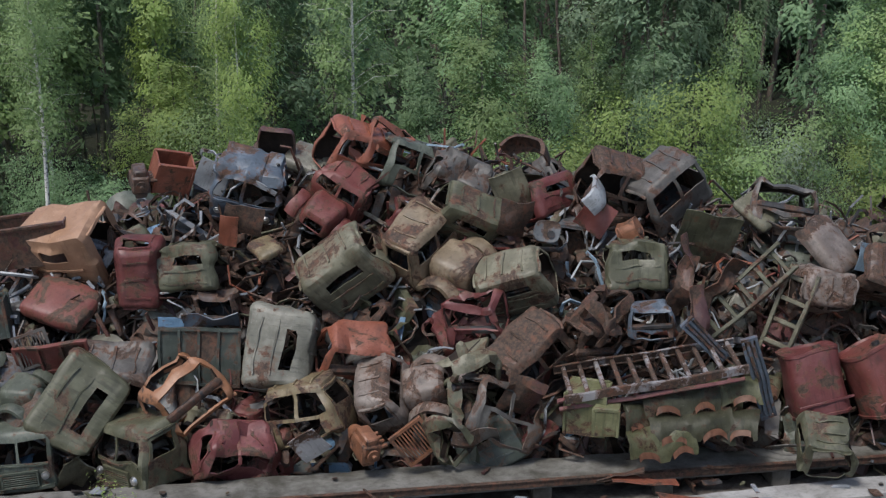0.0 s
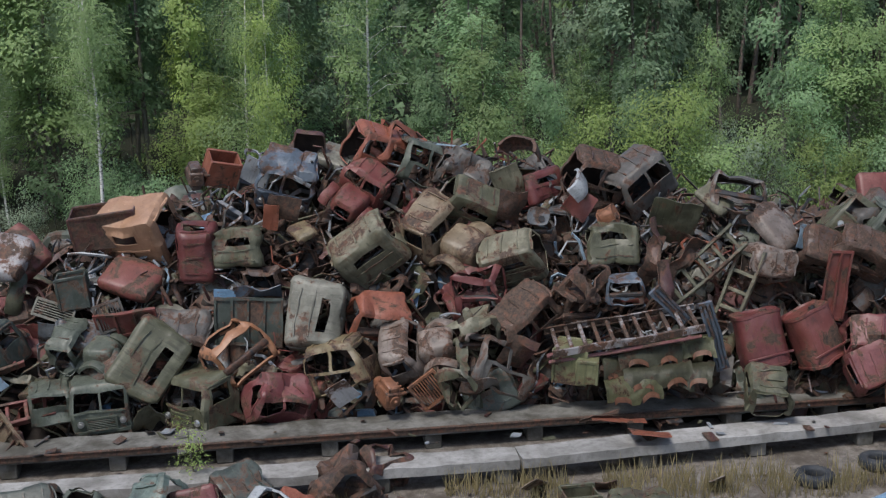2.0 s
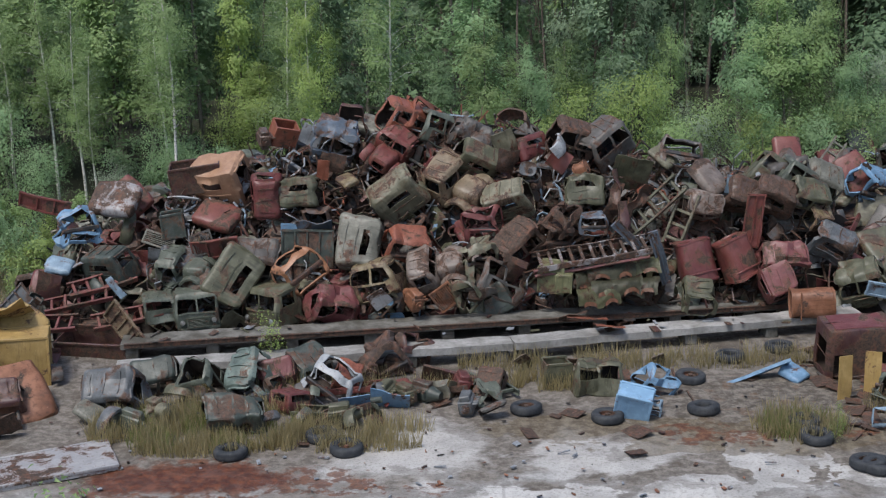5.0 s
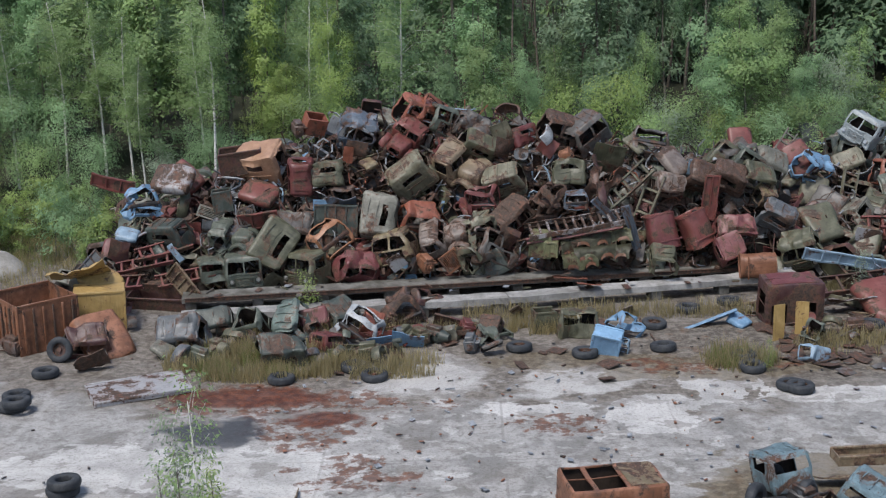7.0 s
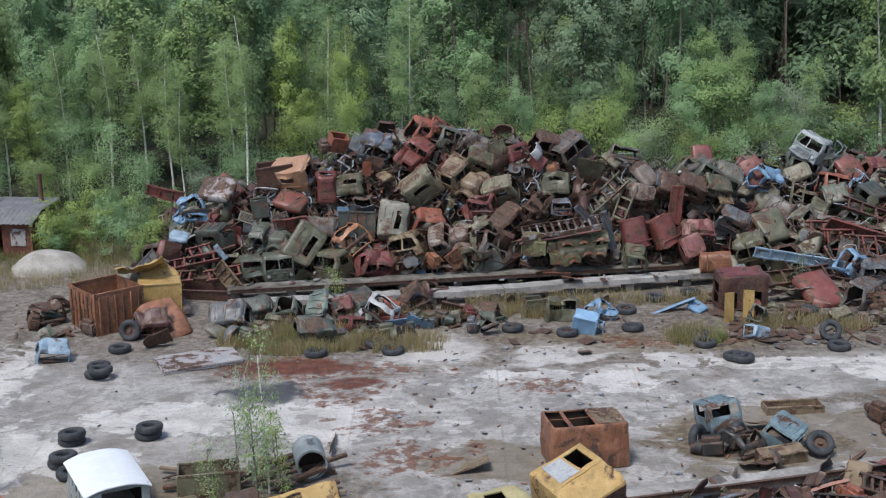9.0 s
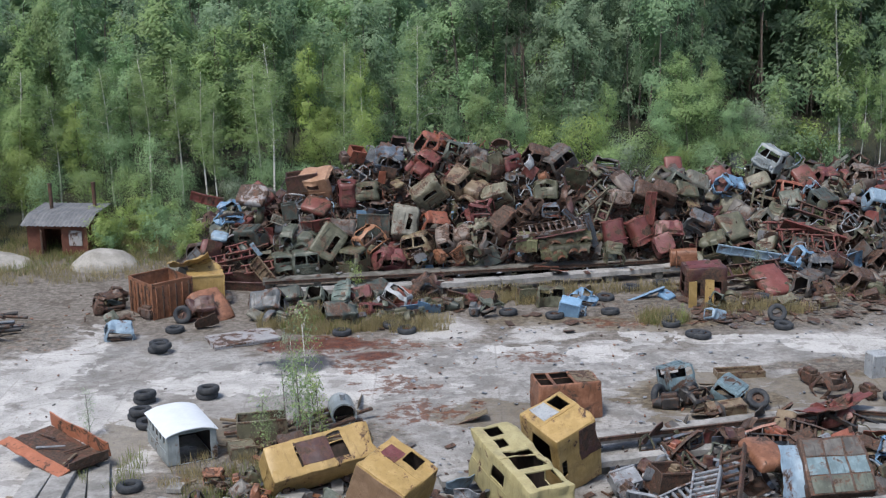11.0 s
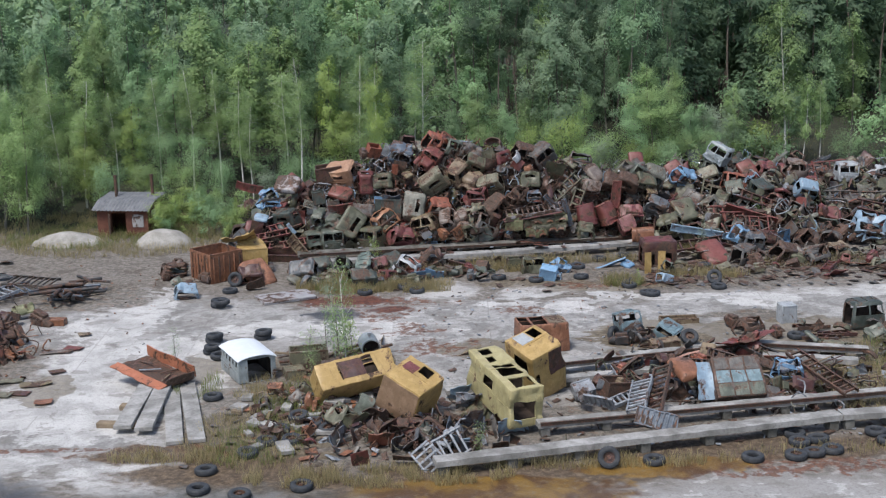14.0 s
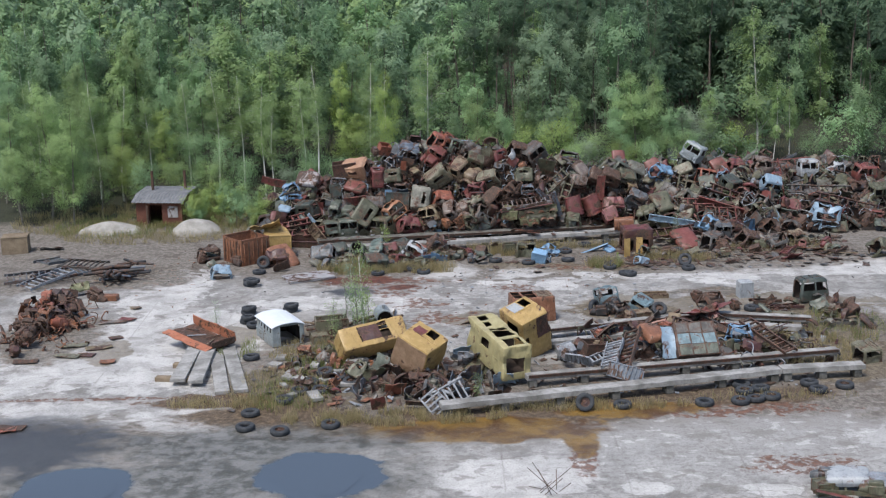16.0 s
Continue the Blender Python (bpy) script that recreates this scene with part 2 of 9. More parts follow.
# ---- ground ----
def ground_material():
    n = Nodes("yard_ground", 0.9)
    pos = n.position()
    xyz = n.add("ShaderNodeSeparateXYZ")
    n.put(xyz.inputs[0], pos)
    px, py = xyz.outputs["X"], xyz.outputs["Y"]
    wide = n.noise(pos, 0.13, 9, 0.62, 0.6)
    mid = n.noise(pos, 0.5, 10, 0.68, 0.7)
    fine = n.noise(pos, 2.6, 9, 0.72)
    grit = n.noise(pos, 9.0, 6, 0.8)
    ragged = n.noise(n.scaled(pos, (0.75, 1.0, 1.0)), 0.7, 9, 0.62, 0.25)

    def blot(cx, cy, rx, ry, rough=2.6):
        """1 inside a torn, uneven ellipse, 0 outside."""
        dx = n.math("DIVIDE", n.math("SUBTRACT", px, cx), rx)
        dy = n.math("DIVIDE", n.math("SUBTRACT", py, cy), ry)
        d = n.math("SQRT", n.math("ADD", n.math("MULTIPLY", dx, dx), n.math("MULTIPLY", dy, dy)))
        return n.math("ADD", d, n.math("MULTIPLY", n.math("SUBTRACT", ragged, 0.5), rough))

    def joined(*fields, soft=0.05):
        total = fields[0]
        for m in fields[1:]:
            total = n.math("MINIMUM", total, m)
        return n.math("SUBTRACT", 1.0, n.step(total, 0.95 - soft, 0.95 + soft))

    dirt = n.mix(n.step(fine, 0.38, 0.64), (0.1, 0.087, 0.073), (0.22, 0.198, 0.176))
    dirt = n.mix(n.math("MULTIPLY", n.step(mid, 0.5, 0.62), 0.6), dirt, (0.06, 0.047, 0.035))
    concrete = n.mix(n.step(mid, 0.38, 0.6), (0.19, 0.185, 0.177), (0.33, 0.322, 0.31))
    concrete = n.mix(n.math("MULTIPLY", n.step(fine, 0.48, 0.66), 0.55), concrete, (0.095, 0.085, 0.076))
    concrete = n.mix(n.math("MULTIPLY", n.step(wide, 0.52, 0.64), 0.3), concrete, (0.12, 0.1, 0.085))
    yard = joined(blot(-2, 4, 30, 14, 1.0), blot(-24, 3, 22, 17, 0.8), blot(26, 12, 18, 9, 0.8), blot(0, -50, 130, 36.0, 0.3), soft=0.1)
    col = n.mix(yard, dirt, concrete)
    soil = joined(blot(1, -7.5, 15, 4.6, 1.6), blot(17, -1, 6, 2.6, 3.2), blot(10.4, 8.0, 4.0, 2.2, 2.6), blot(18.0, 12.1, 3.5, 1.5, 3.0), blot(-12.5, -5, 5, 7, 1.8), blot(-10.5, -12.4, 6.5, 2.6, 2.0), blot(24, 2.5, 7, 6, 1.8), blot(-30.4, 3.5, 4.0, 6.0, 1.6), blot(-28, 20, 5, 4, 2.0), blot(-8.5, 3, 4.5, 3.2, 2.0), blot(-10.8, 0.4, 4.6, 3.6, 1.5), blot(20, 23, 14, 5, 1.0), soft=0.2)
    silt_col = n.mix(n.step(mid, 0.34, 0.64), (0.34, 0.334, 0.322), (0.5, 0.49, 0.475))
    silt_col = n.mix(n.math("MULTIPLY", n.step(fine, 0.54, 0.68), 0.4), silt_col, (0.25, 0.24, 0.225))
    # the big pale slab of the yard, ending in a straight edge, with grey islands
    silt = joined(blot(-21, 1, 9, 9.4, 1.3), blot(-30, -3, 7, 6, 1.8), blot(-24.5, 15, 3.4, 8, 2.2), blot(-11, 11.2, 7, 2.0, 2.4),
                  blot(9.2, 18.9, 1.7, 2.3, 1.8), blot(6.2, 15.6, 1.9, 2.0, 2.4), blot(13.5, 17.3, 3.2, 1.0, 2.6), blot(19.3, 16.2, 3.0, 2.0, 1.2), blot(28.5, 19.3, 8.5, 3.2, 0.9), blot(2, 16, 2.5, 0.9, 3.2), blot(-6.6, 9.8, 2.2, 1.6, 2.2), soft=0.02)
    silt = n.math("MULTIPLY", silt, n.step(n.math("ADD", py, n.math("MULTIPLY", ragged, 0.6)), -8.25, -8.05))
    col = n.mix(n.math("MULTIPLY", silt, 0.84), col, silt_col)
    # silt left on the wet apron in front
    apron = joined(blot(1.2, -21.8, 4.3, 2.9, 0.9), blot(7.8, -23.6, 1.6, 0.8, 1.8), blot(14, -24, 1.5, 0.8, 1.8), blot(22, -17.5, 2.5, 1.6, 3.0), soft=0.04)
    col = n.mix(n.math("MULTIPLY", apron, 0.9), col, silt_col)
    haze = joined(blot(-2.4, 19.4, 2.4, 2.6, 2.4), blot(4.0, 19.0, 3.0, 1.6, 3.2), blot(-17.5, -12.6, 3.6, 2.6, 3.0), blot(-26, -10.6, 4, 1.5, 3.0), soft=0.25)
    col = n.mix(n.math("MULTIPLY", haze, 0.75), col, silt_col)
    clean = joined(blot(15, -18.2, 13, 4.8, 0.8), soft=0.3)
    col = n.mix(n.math("MULTIPLY", clean, 0.6), col, n.mix(n.step(fine, 0.4, 0.66), (0.33, 0.324, 0.315), (0.23, 0.225, 0.217)))
    spots = n.math("MULTIPLY", n.step(n.noise(n.scaled(pos, (0.7, 1.0, 1.0)), 1.3, 4, 0.5), 0.59, 0.62), joined(blot(13, -18, 12, 5.5, 1.5), blot(-20, -11, 9, 3, 2.0), blot(0, 12, 14, 5, 1.5), soft=0.3))
    col = n.mix(n.math("MULTIPLY", spots, 0.6), col, silt_col)
    worn = n.step(n.noise(n.scaled(pos, (0.75, 1.0, 1.0)), 0.75, 8, 0.6, 0.3), 0.565, 0.6)
    col = n.mix(n.math("MULTIPLY", worn, 0.5), col, n.mix(n.step(fine, 0.4, 0.6), (0.12, 0.108, 0.096), (0.19, 0.178, 0.163)))
    earth = n.mix(n.step(fine, 0.4, 0.62), (0.055, 0.046, 0.036), (0.185, 0.162, 0.135))
    earth = n.mix(n.math("MULTIPLY", n.step(n.noise(pos, 1.4, 6, 0.6), 0.54, 0.64), 0.55), earth, (0.13, 0.065, 0.03))
    earth = n.mix(n.math("MULTIPLY", n.step(n.noise(pos, 5.0, 5, 0.7), 0.58, 0.66), 0.5), earth, (0.34, 0.33, 0.31))
    col = n.mix(n.math("MULTIPLY", soil, 0.85), col, earth)
    # slab joints
    for axis, pitch, off in ((py, 5.1, 0.21), (px, 6.3, 0.4)):
        near = n.math("ABSOLUTE", n.math("SUBTRACT", n.math("FRACT", n.math("ADD", n.math("DIVIDE", axis, pitch), n.math("ADD", n.math("MULTIPLY", ragged, 0.03), off))), 0.5))
        line = n.math("MULTIPLY", n.math("SUBTRACT", 1.0, n.step(near, 0.004, 0.011)), n.math("MULTIPLY", yard, n.step(mid, 0.42, 0.55)))
        col = n.mix(n.math("MULTIPLY", line, 0.3), col, (0.09, 0.08, 0.07))
    moss = joined(blot(9, 20.3, 5.5, 1.4), blot(3.0, 21.4, 3.0, 1.2), blot(11, 8.6, 4.6, 3.4, 1.6), blot(17, 9.0, 4.0, 2.4, 1.8), blot(0.6, 6.4, 2.6, 1.6, 2.2), blot(13, 4.0, 6, 3.5), blot(22, 8, 7, 3.5), blot(-25.4, 0.3, 1.6, 2.6, 1.6), blot(-17, 3, 1.6, 3.0), blot(-12, 4.5, 4, 2.2), blot(-12, -8, 4.5, 5.0, 1.6), blot(0, 6.2, 3, 2), blot(22, -3, 5, 6, 1.5))
    col = n.mix(n.math("MULTIPLY", moss, 0.6), col, n.mix(n.step(fine, 0.4, 0.62), (0.075, 0.055, 0.03), (0.15, 0.118, 0.07)))
    stain = joined(
        blot(-9.2, 17.6, 3.8, 1.7, 1.6), blot(-6.4, 14.4, 1.6, 1.8, 6.0), blot(-4.6, 10.4, 1.6, 1.5, 6.0), blot(-3.0, 6.6, 1.8, 1.8, 6.0), blot(-5, 17, 3, 1.0, 6.0),
        blot(2.5, 14.6, 1.6, 0.8, 6.0), blot(9, 20.6, 3.0, 0.7, 6.0), blot(-6, -15.9, 8, 0.8, 2.0), blot(-16, -9.6, 5, 1.3, 2.2), blot(13, -12.6, 7, 1.3, 2.4), blot(16, -21, 3, 1.3, 3.2), blot(4.9, -19.4, 0.8, 2.6, 2.2), blot(-24, -8.9, 8, 0.3, 1.2),
        soft=0.12)
    col = n.mix(n.math("MULTIPLY", n.math("MULTIPLY", stain, n.step(n.noise(pos, 1.7, 7, 0.66), 0.44, 0.54)), 0.8), col, n.mix(n.step(fine, 0.4, 0.65), (0.07, 0.023, 0.012), (0.165, 0.06, 0.026)))
    red = joined(blot(-9.4, 17.7, 3.3, 1.1, 1.5), blot(-6.0, 15.6, 1.5, 0.9, 2.6), soft=0.2)
    col = n.mix(n.math("MULTIPLY", red, 0.88), col, n.mix(n.step(fine, 0.4, 0.65), (0.06, 0.016, 0.008), (0.15, 0.045, 0.018)))
    mud = joined(blot(-13, -12.4, 5.5, 2.0, 1.4), blot(-6.5, -14.6, 6.0, 1.7, 1.4), blot(-17.2, -9.7, 3.5, 1.3, 1.8), blot(1, -13.2, 8, 1.7, 1.2), blot(13, -10.4, 9, 1.7, 1.4), soft=0.2)
    col = n.mix(n.math("MULTIPLY", mud, 0.85), col, n.mix(n.step(fine, 0.42, 0.66), (0.055, 0.035, 0.02), (0.15, 0.105, 0.062)))
    ochre = joined(blot(-0.3, -15.2, 7.0, 2.0, 1.2), blot(8.0, -12.4, 5.0, 1.1, 2.2), blot(5.0, -17.2, 1.0, 2.2, 1.6), soft=0.12)
    ochre_col = n.mix(n.step(mid, 0.4, 0.6), (0.075, 0.034, 0.009), (0.19, 0.11, 0.022))
    col = n.mix(n.math("MULTIPLY", ochre, 0.9), col, n.mix(n.math("MULTIPLY", n.step(fine, 0.56, 0.6), 0.5), ochre_col, (0.2, 0.17, 0.12)))
    oil = n.math("MAXIMUM", joined(blot(-10.2, 14.2, 1.7, 1.5, 2.8), soft=0.22), joined(blot(-26.5, -16.5, 5.6, 4.6, 1.8), soft=0.4))
    wetland = joined(blot(-8.6, -21.6, 5.0, 3.6, 1.4), blot(-21.8, -22.2, 5.0, 3.4, 1.4), blot(-13.5, -16.8, 9, 2.8, 1.8), blot(-14.5, -21, 6.0, 4.0, 1.4), soft=0.4)
    col = n.mix(n.math("MULTIPLY", wetland, 0.85), col, n.mix(n.step(n.noise(pos, 0.9, 8, 0.65), 0.4, 0.6), (0.045, 0.046, 0.038), (0.15, 0.15, 0.142)))
    col = n.mix(n.math("MULTIPLY", oil, 0.85), col, (0.03, 0.033, 0.04))
    pool = joined(blot(-8.9, -21.2, 3.6, 3.4, 0.8), blot(-21.5, -22.4, 3.2, 3.2, 0.8), soft=0.06)
    col = n.mix(pool, col, (0.06, 0.075, 0.095))
    # forest litter, its colour darkened for the shade under the trees
    shaded_litter = n.mix(n.step(fine, 0.35, 0.65), (0.013, 0.015, 0.008), (0.034, 0.038, 0.018))
    col = n.mix(n.step(n.math("ADD", py, n.math("MULTIPLY", mid, 10.0)), 44.0, 49.0), col, shaded_litter)
    col = n.mix(n.math("MULTIPLY", n.math("MULTIPLY", n.step(grit, 0.5, 0.62), 0.4), n.math("SUBTRACT", 1.0, pool)), col, (0.07, 0.062, 0.053))
    n.bump(n.math("MULTIPLY", n.math("ADD", n.math("MULTIPLY", fine, 0.7), n.math("MULTIPLY", grit, 0.4)), n.math("SUBTRACT", 1.0, pool)), 0.6, 0.06)
    wet = n.math("MAXIMUM", n.math("MAXIMUM", n.math("MULTIPLY", oil, 0.6), pool), n.math("MAXIMUM", n.math("MULTIPLY", wetland, 0.45), n.math("MAXIMUM", n.math("MULTIPLY", ochre, 0.6), n.math("MULTIPLY", red, 0.4))))
    rough = n.math("SUBTRACT", 0.92, n.math("MULTIPLY", wet, 0.86))
    return n.done(col, rough)


def obj(name, me, material, parent=None, label="", category="", kind="", matrix=None):
    ob = new(name, me)
    if material is not None:
        if not me.materials:
            me.materials.append(None)
        ob.material_slots[0].link = "OBJECT"
        ob.material_slots[0].material = material
    if parent is not None:
        ob.parent = parent
    if matrix is not None:
        ob.matrix_basis = matrix
    return tagged(ob, label, category, "", kind)


def finish(bm, name, angle=38):
    bmesh.ops.recalc_face_normals(bm, faces=bm.faces)
    me = bpy.data.meshes.new(name)
    bm.to_mesh(me)
    bm.free()
    me.shade_smooth()
    me.set_sharp_from_angle(angle=radians(angle))
    return me


def raw(name, verts, faces, smooth=False):
    me = bpy.data.meshes.new(name)
    me.from_pydata([tuple(v) for v in verts], [], faces)
    if smooth:
        me.shade_smooth()
    me.update()
    return me


def part(name, bm, material, parent, label=""):
    return obj(name, finish(bm, name), material, parent, label)


ground_bm = bmesh.new()
bmesh.ops.create_grid(ground_bm, x_segments=150, y_segments=150, size=75)
for v in ground_bm.verts:
    v.co.y += 25
    v.co.z = 0.05 * noise.noise(v.co * 0.35) + 0.03 * noise.noise(v.co * 1.1)
    if v.co.y > 46:
        v.co.z += 0.3 * noise.noise(v.co * 0.15)
rim = [e for e in ground_bm.edges if e.is_boundary]
ext = bmesh.ops.extrude_edge_only(ground_bm, edges=rim)["geom"]
for v in ext:
    if isinstance(v, bmesh.types.BMVert):
        d = Vector((v.co.x, v.co.y - 25, 0)).normalized()
        v.co += d * 2500
        v.co.z = 0.0
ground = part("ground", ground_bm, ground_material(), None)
tagged(ground, "grey concrete and dirt yard with silt and rust stains", "ground", "", "structure")


# ---- bmesh helpers ----
def box(bm, sx, sy, sz, m=None, bevel=0.0):
    made = bmesh.ops.create_cube(bm, size=1.0, matrix=(m or Matrix()) @ Matrix.Diagonal((sx, sy, sz, 1)))
    if bevel:
        edges = {e for v in made["verts"] for e in v.link_edges}
        bmesh.ops.bevel(bm, geom=list(edges), offset=bevel, segments=1, affect="EDGES")
    return made["verts"]


def tube(bm, r1, r2, length, m=None, sides=14, caps=True):
    return bmesh.ops.create_cone(bm, cap_ends=caps, segments=sides, radius1=r1, radius2=r2, depth=length, matrix=m or Matrix())["verts"]


def batter(verts, amount, seed, scale=1.1):
    """Bends sheet metal out of true."""
    off = Vector((seed * 7.31, seed * 3.17, seed * 1.73))
    for v in verts:
        v.co += noise.noise_vector(v.co * scale + off) * amount + noise.noise_vector(v.co * scale * 3.1 + off) * amount * 0.3


def lie(x, y, z, yaw=0.0, pitch=0.0, roll=0.0, size=1.0):
    """A pose by yaw about the upright, then pitch of the top towards -y, then roll of the top towards +x."""
    turn = Matrix.Rotation(radians(roll), 4, "Y") @ Matrix.Rotation(radians(pitch), 4, "X") @ Matrix.Rotation(radians(yaw), 4, "Z")
    return Matrix.Translation((x, y, z)) @ turn @ Matrix.Scale(size, 4)


# ---- vehicle bodies ----
SIDES = {"F": (0, 2, 1, -1), "B": (0, 2, 1, 1), "L": (1, 2, 0, -1), "R": (1, 2, 0, 1), "T": (0, 1, 2, 1), "D": (0, 1, 2, -1)}


def shell(half, radius, holes, doors, seed, dent, taper=0.12, rake=0.2, step=0.43, thick=0.035, wedge=0.0, trims=()):
    """A hollow rounded sheet-metal body. holes and doors: (side, u0, u1, v0, v1) from -1 to 1. Returns the meshes of the body and of each door."""
    lines = []
    for axis in range(3):
        h = half[axis]
        marks = {-h, h, h - radius, radius - h}
        for side, u0, u1, v0, v1 in list(holes) + list(doors):
            a, b, _, _ = SIDES[side]
            if a == axis:
                marks |= {u0 * h, u1 * h}
            if b == axis:
                marks |= {v0 * h, v1 * h}
        count = max(2, int(2 * h / step))
        marks |= {-h + 2 * h * i / count for i in range(1, count)}
        ordered, kept = sorted(marks), []
        for m in ordered:
            if not kept or m - kept[-1] > 0.035:
                kept.append(m)
        lines.append(kept)

    def inside(side, p, rects):
        a, b, _, _ = SIDES[side]
        for i, (s, u0, u1, v0, v1) in enumerate(rects):
            if s == side and u0 * half[a] - 0.02 < p[a] < u1 * half[a] + 0.02 and v0 * half[b] - 0.02 < p[b] < v1 * half[b] + 0.02:
                return i
        return -1

    off = Vector((seed * 5.7, seed * 2.9, seed * 9.1))

    def shaped(p):
        p = Vector(p)
        core = Vector([max(-half[i] + radius, min(half[i] - radius, p[i])) for i in range(3)])
        d = p - core
        if d.length > 1e-6:
            p = core + d.normalized() * radius
        zn = max(0.0, p.z / half[2])
        p.x *= 1 - taper * zn
        if p.y < 0:
            p.y += rake * zn * (-p.y / half[1])
            p.x *= 1 - wedge * (-p.y / half[1])
            p.z -= wedge * 0.6 * (-p.y / half[1]) * max(0.0, p.z + half[2])
        q = p + noise.noise_vector(p * 1.0 + off) * dent + noise.noise_vector(p * 2.7 + off) * dent * 0.4
        # knocks that push the sheet in
        knock = max(0.0, noise.noise(p * 1.25 + off * 1.7) - 0.12) + 0.6 * max(0.0, noise.noise(p * 2.4 + off * 0.6) - 0.2)
        return q * (1.0 - 3.2 * dent * knock)

    groups = [([], []) for _ in range(1 + len(doors))]
    index = [dict() for _ in groups]
    for side, (a, b, c, sign) in SIDES.items():
        for i in range(len(lines[a]) - 1):
            for j in range(len(lines[b]) - 1):
                mid = [0, 0, 0]
                mid[a] = (lines[a][i] + lines[a][i + 1]) / 2
                mid[b] = (lines[b][j] + lines[b][j + 1]) / 2
                mid[c] = sign * half[c]
                if inside(side, mid, holes) >= 0:
                    continue
                g = inside(side, mid, doors) + 1
                corners = []
                for u, w in ((i, j), (i + 1, j), (i + 1, j + 1), (i, j + 1)):
                    key = [0, 0, 0]
                    key[a], key[b], key[c] = lines[a][u], lines[b][w], sign * half[c]
                    key = tuple(round(k, 4) for k in key)
                    if key not in index[g]:
                        index[g][key] = len(groups[g][0])
                        p = shaped(key)
                        if g:
                            p[c] += sign * 0.02
                        groups[g][0].append(p)
                    corners.append(index[g][key])
                groups[g][1].append(corners)
    made = []
    for k, (verts, faces) in enumerate(groups):
        bm = bmesh.new()
        vs = [bm.verts.new(p) for p in verts]
        for f in faces:
            bm.faces.new([vs[i] for i in f])
        bmesh.ops.recalc_face_normals(bm, faces=bm.faces)
        if k:
            centre = sum((v.co for v in bm.verts), Vector()) / max(1, len(bm.verts))
            axis = SIDES[doors[k - 1][0]][2]
            if sum(f.normal[axis] * centre[axis] for f in bm.faces) < 0:
                bmesh.ops.reverse_faces(bm, faces=bm.faces)
        bmesh.ops.solidify(bm, geom=list(bm.faces), thickness=thick)
        # Inward faces take the darker slot, so openings look shaded as well as grimy.
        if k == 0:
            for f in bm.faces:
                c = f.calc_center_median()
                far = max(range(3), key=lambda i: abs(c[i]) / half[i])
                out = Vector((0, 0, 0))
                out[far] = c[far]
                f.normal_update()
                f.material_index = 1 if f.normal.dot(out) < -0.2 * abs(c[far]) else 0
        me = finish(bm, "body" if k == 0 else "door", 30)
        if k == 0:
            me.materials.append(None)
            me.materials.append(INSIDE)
        made.append(me)
    strips = []
    for side, u0, u1, v0, v1, lift in trims:
        a, b, c, sign = SIDES[side]
        along = 0 if (u1 - u0) * half[a] > (v1 - v0) * half[b] else 1
        bm = bmesh.new()
        rows = []
        for i in range(9):
            f = i / 8
            row = []
            for g, up in ((0.0, -0.01), (0.0, lift), (1.0, lift), (1.0, -0.01)):
                p = [0, 0, 0]
                p[a] = (u0 + (u1 - u0) * (f if along == 0 else g)) * half[a]
                p[b] = (v0 + (v1 - v0) * (g if along == 0 else f)) * half[b]
                p[c] = sign * half[c]
                q = shaped(p)
                q[c] += sign * up
                row.append(bm.verts.new(q))
            rows.append(row)
        for r0, r1 in zip(rows, rows[1:]):
            for k in range(3):
                bm.faces.new((r0[k], r0[k + 1], r1[k + 1], r1[k]))
        bm.faces.new(rows[0])
        bm.faces.new(rows[-1])
        strips.append(finish(bm, "trim_strip", 30))
    return made, strips


def slats(width, height, count, depth=0.05, edge=0.05):
    """A grille: the mesh of its rim, the mesh of one slat and the slats' heights."""
    bm = bmesh.new()
    for s in (-1, 1):
        box(bm, edge, depth * 1.3, height + edge, Matrix.Translation((s * width / 2, 0, 0)))
        box(bm, width - edge, depth * 1.3, edge, Matrix.Translation((0, 0, s * height / 2)))
    rim_me = finish(bm, "grille")
    bm = bmesh.new()
    box(bm, width - edge, depth, height / count * 0.45, None, 0.006)
    return rim_me, finish(bm, "slat"), [-height / 2 + (i + 0.5) * height / count for i in range(count)]


def slat_set(grille, material, parent, place):
    rim_me, slat_me, heights = grille
    g = obj("grille", rim_me, material, parent, matrix=place)
    for z in heights:
        obj("slat", slat_me, material, g, matrix=Matrix.Translation((0, 0, z)))


def lamp_ring():
    bm = bmesh.new()
    tube(bm, 0.115, 0.1, 0.07, Matrix.Rotation(radians(90), 4, "X"), 16)
    tube(bm, 0.08, 0.05, 0.1, Matrix.Rotation(radians(90), 4, "X"), 16)
    return finish(bm, "headlamp")


GRILLE, LAMP = slats(0.95, 0.42, 7), lamp_ring()
GRILLE_TALL = slats(0.62, 0.6, 11)
CABS = {}
ROOF_RIBS = [("T", -0.62, -0.57, -0.62, 0.62, 0.035), ("T", -0.03, 0.03, -0.62, 0.62, 0.035), ("T", 0.57, 0.62, -0.62, 0.62, 0.035)]
RAILS = [("L", -0.78, 0.72, 0.78, 0.83, 0.05), ("R", -0.78, 0.72, 0.78, 0.83, 0.05)]
BACK_TRIM = [("B", -0.7, 0.7, -0.12, -0.07, 0.03), ("B", -0.7, 0.7, -0.62, -0.57, 0.03)]
FRONT_TRIM = [("F", -0.85, 0.85, -0.06, -0.01, 0.03), ("F", -0.9, 0.9, -0.9, -0.78, 0.06)]


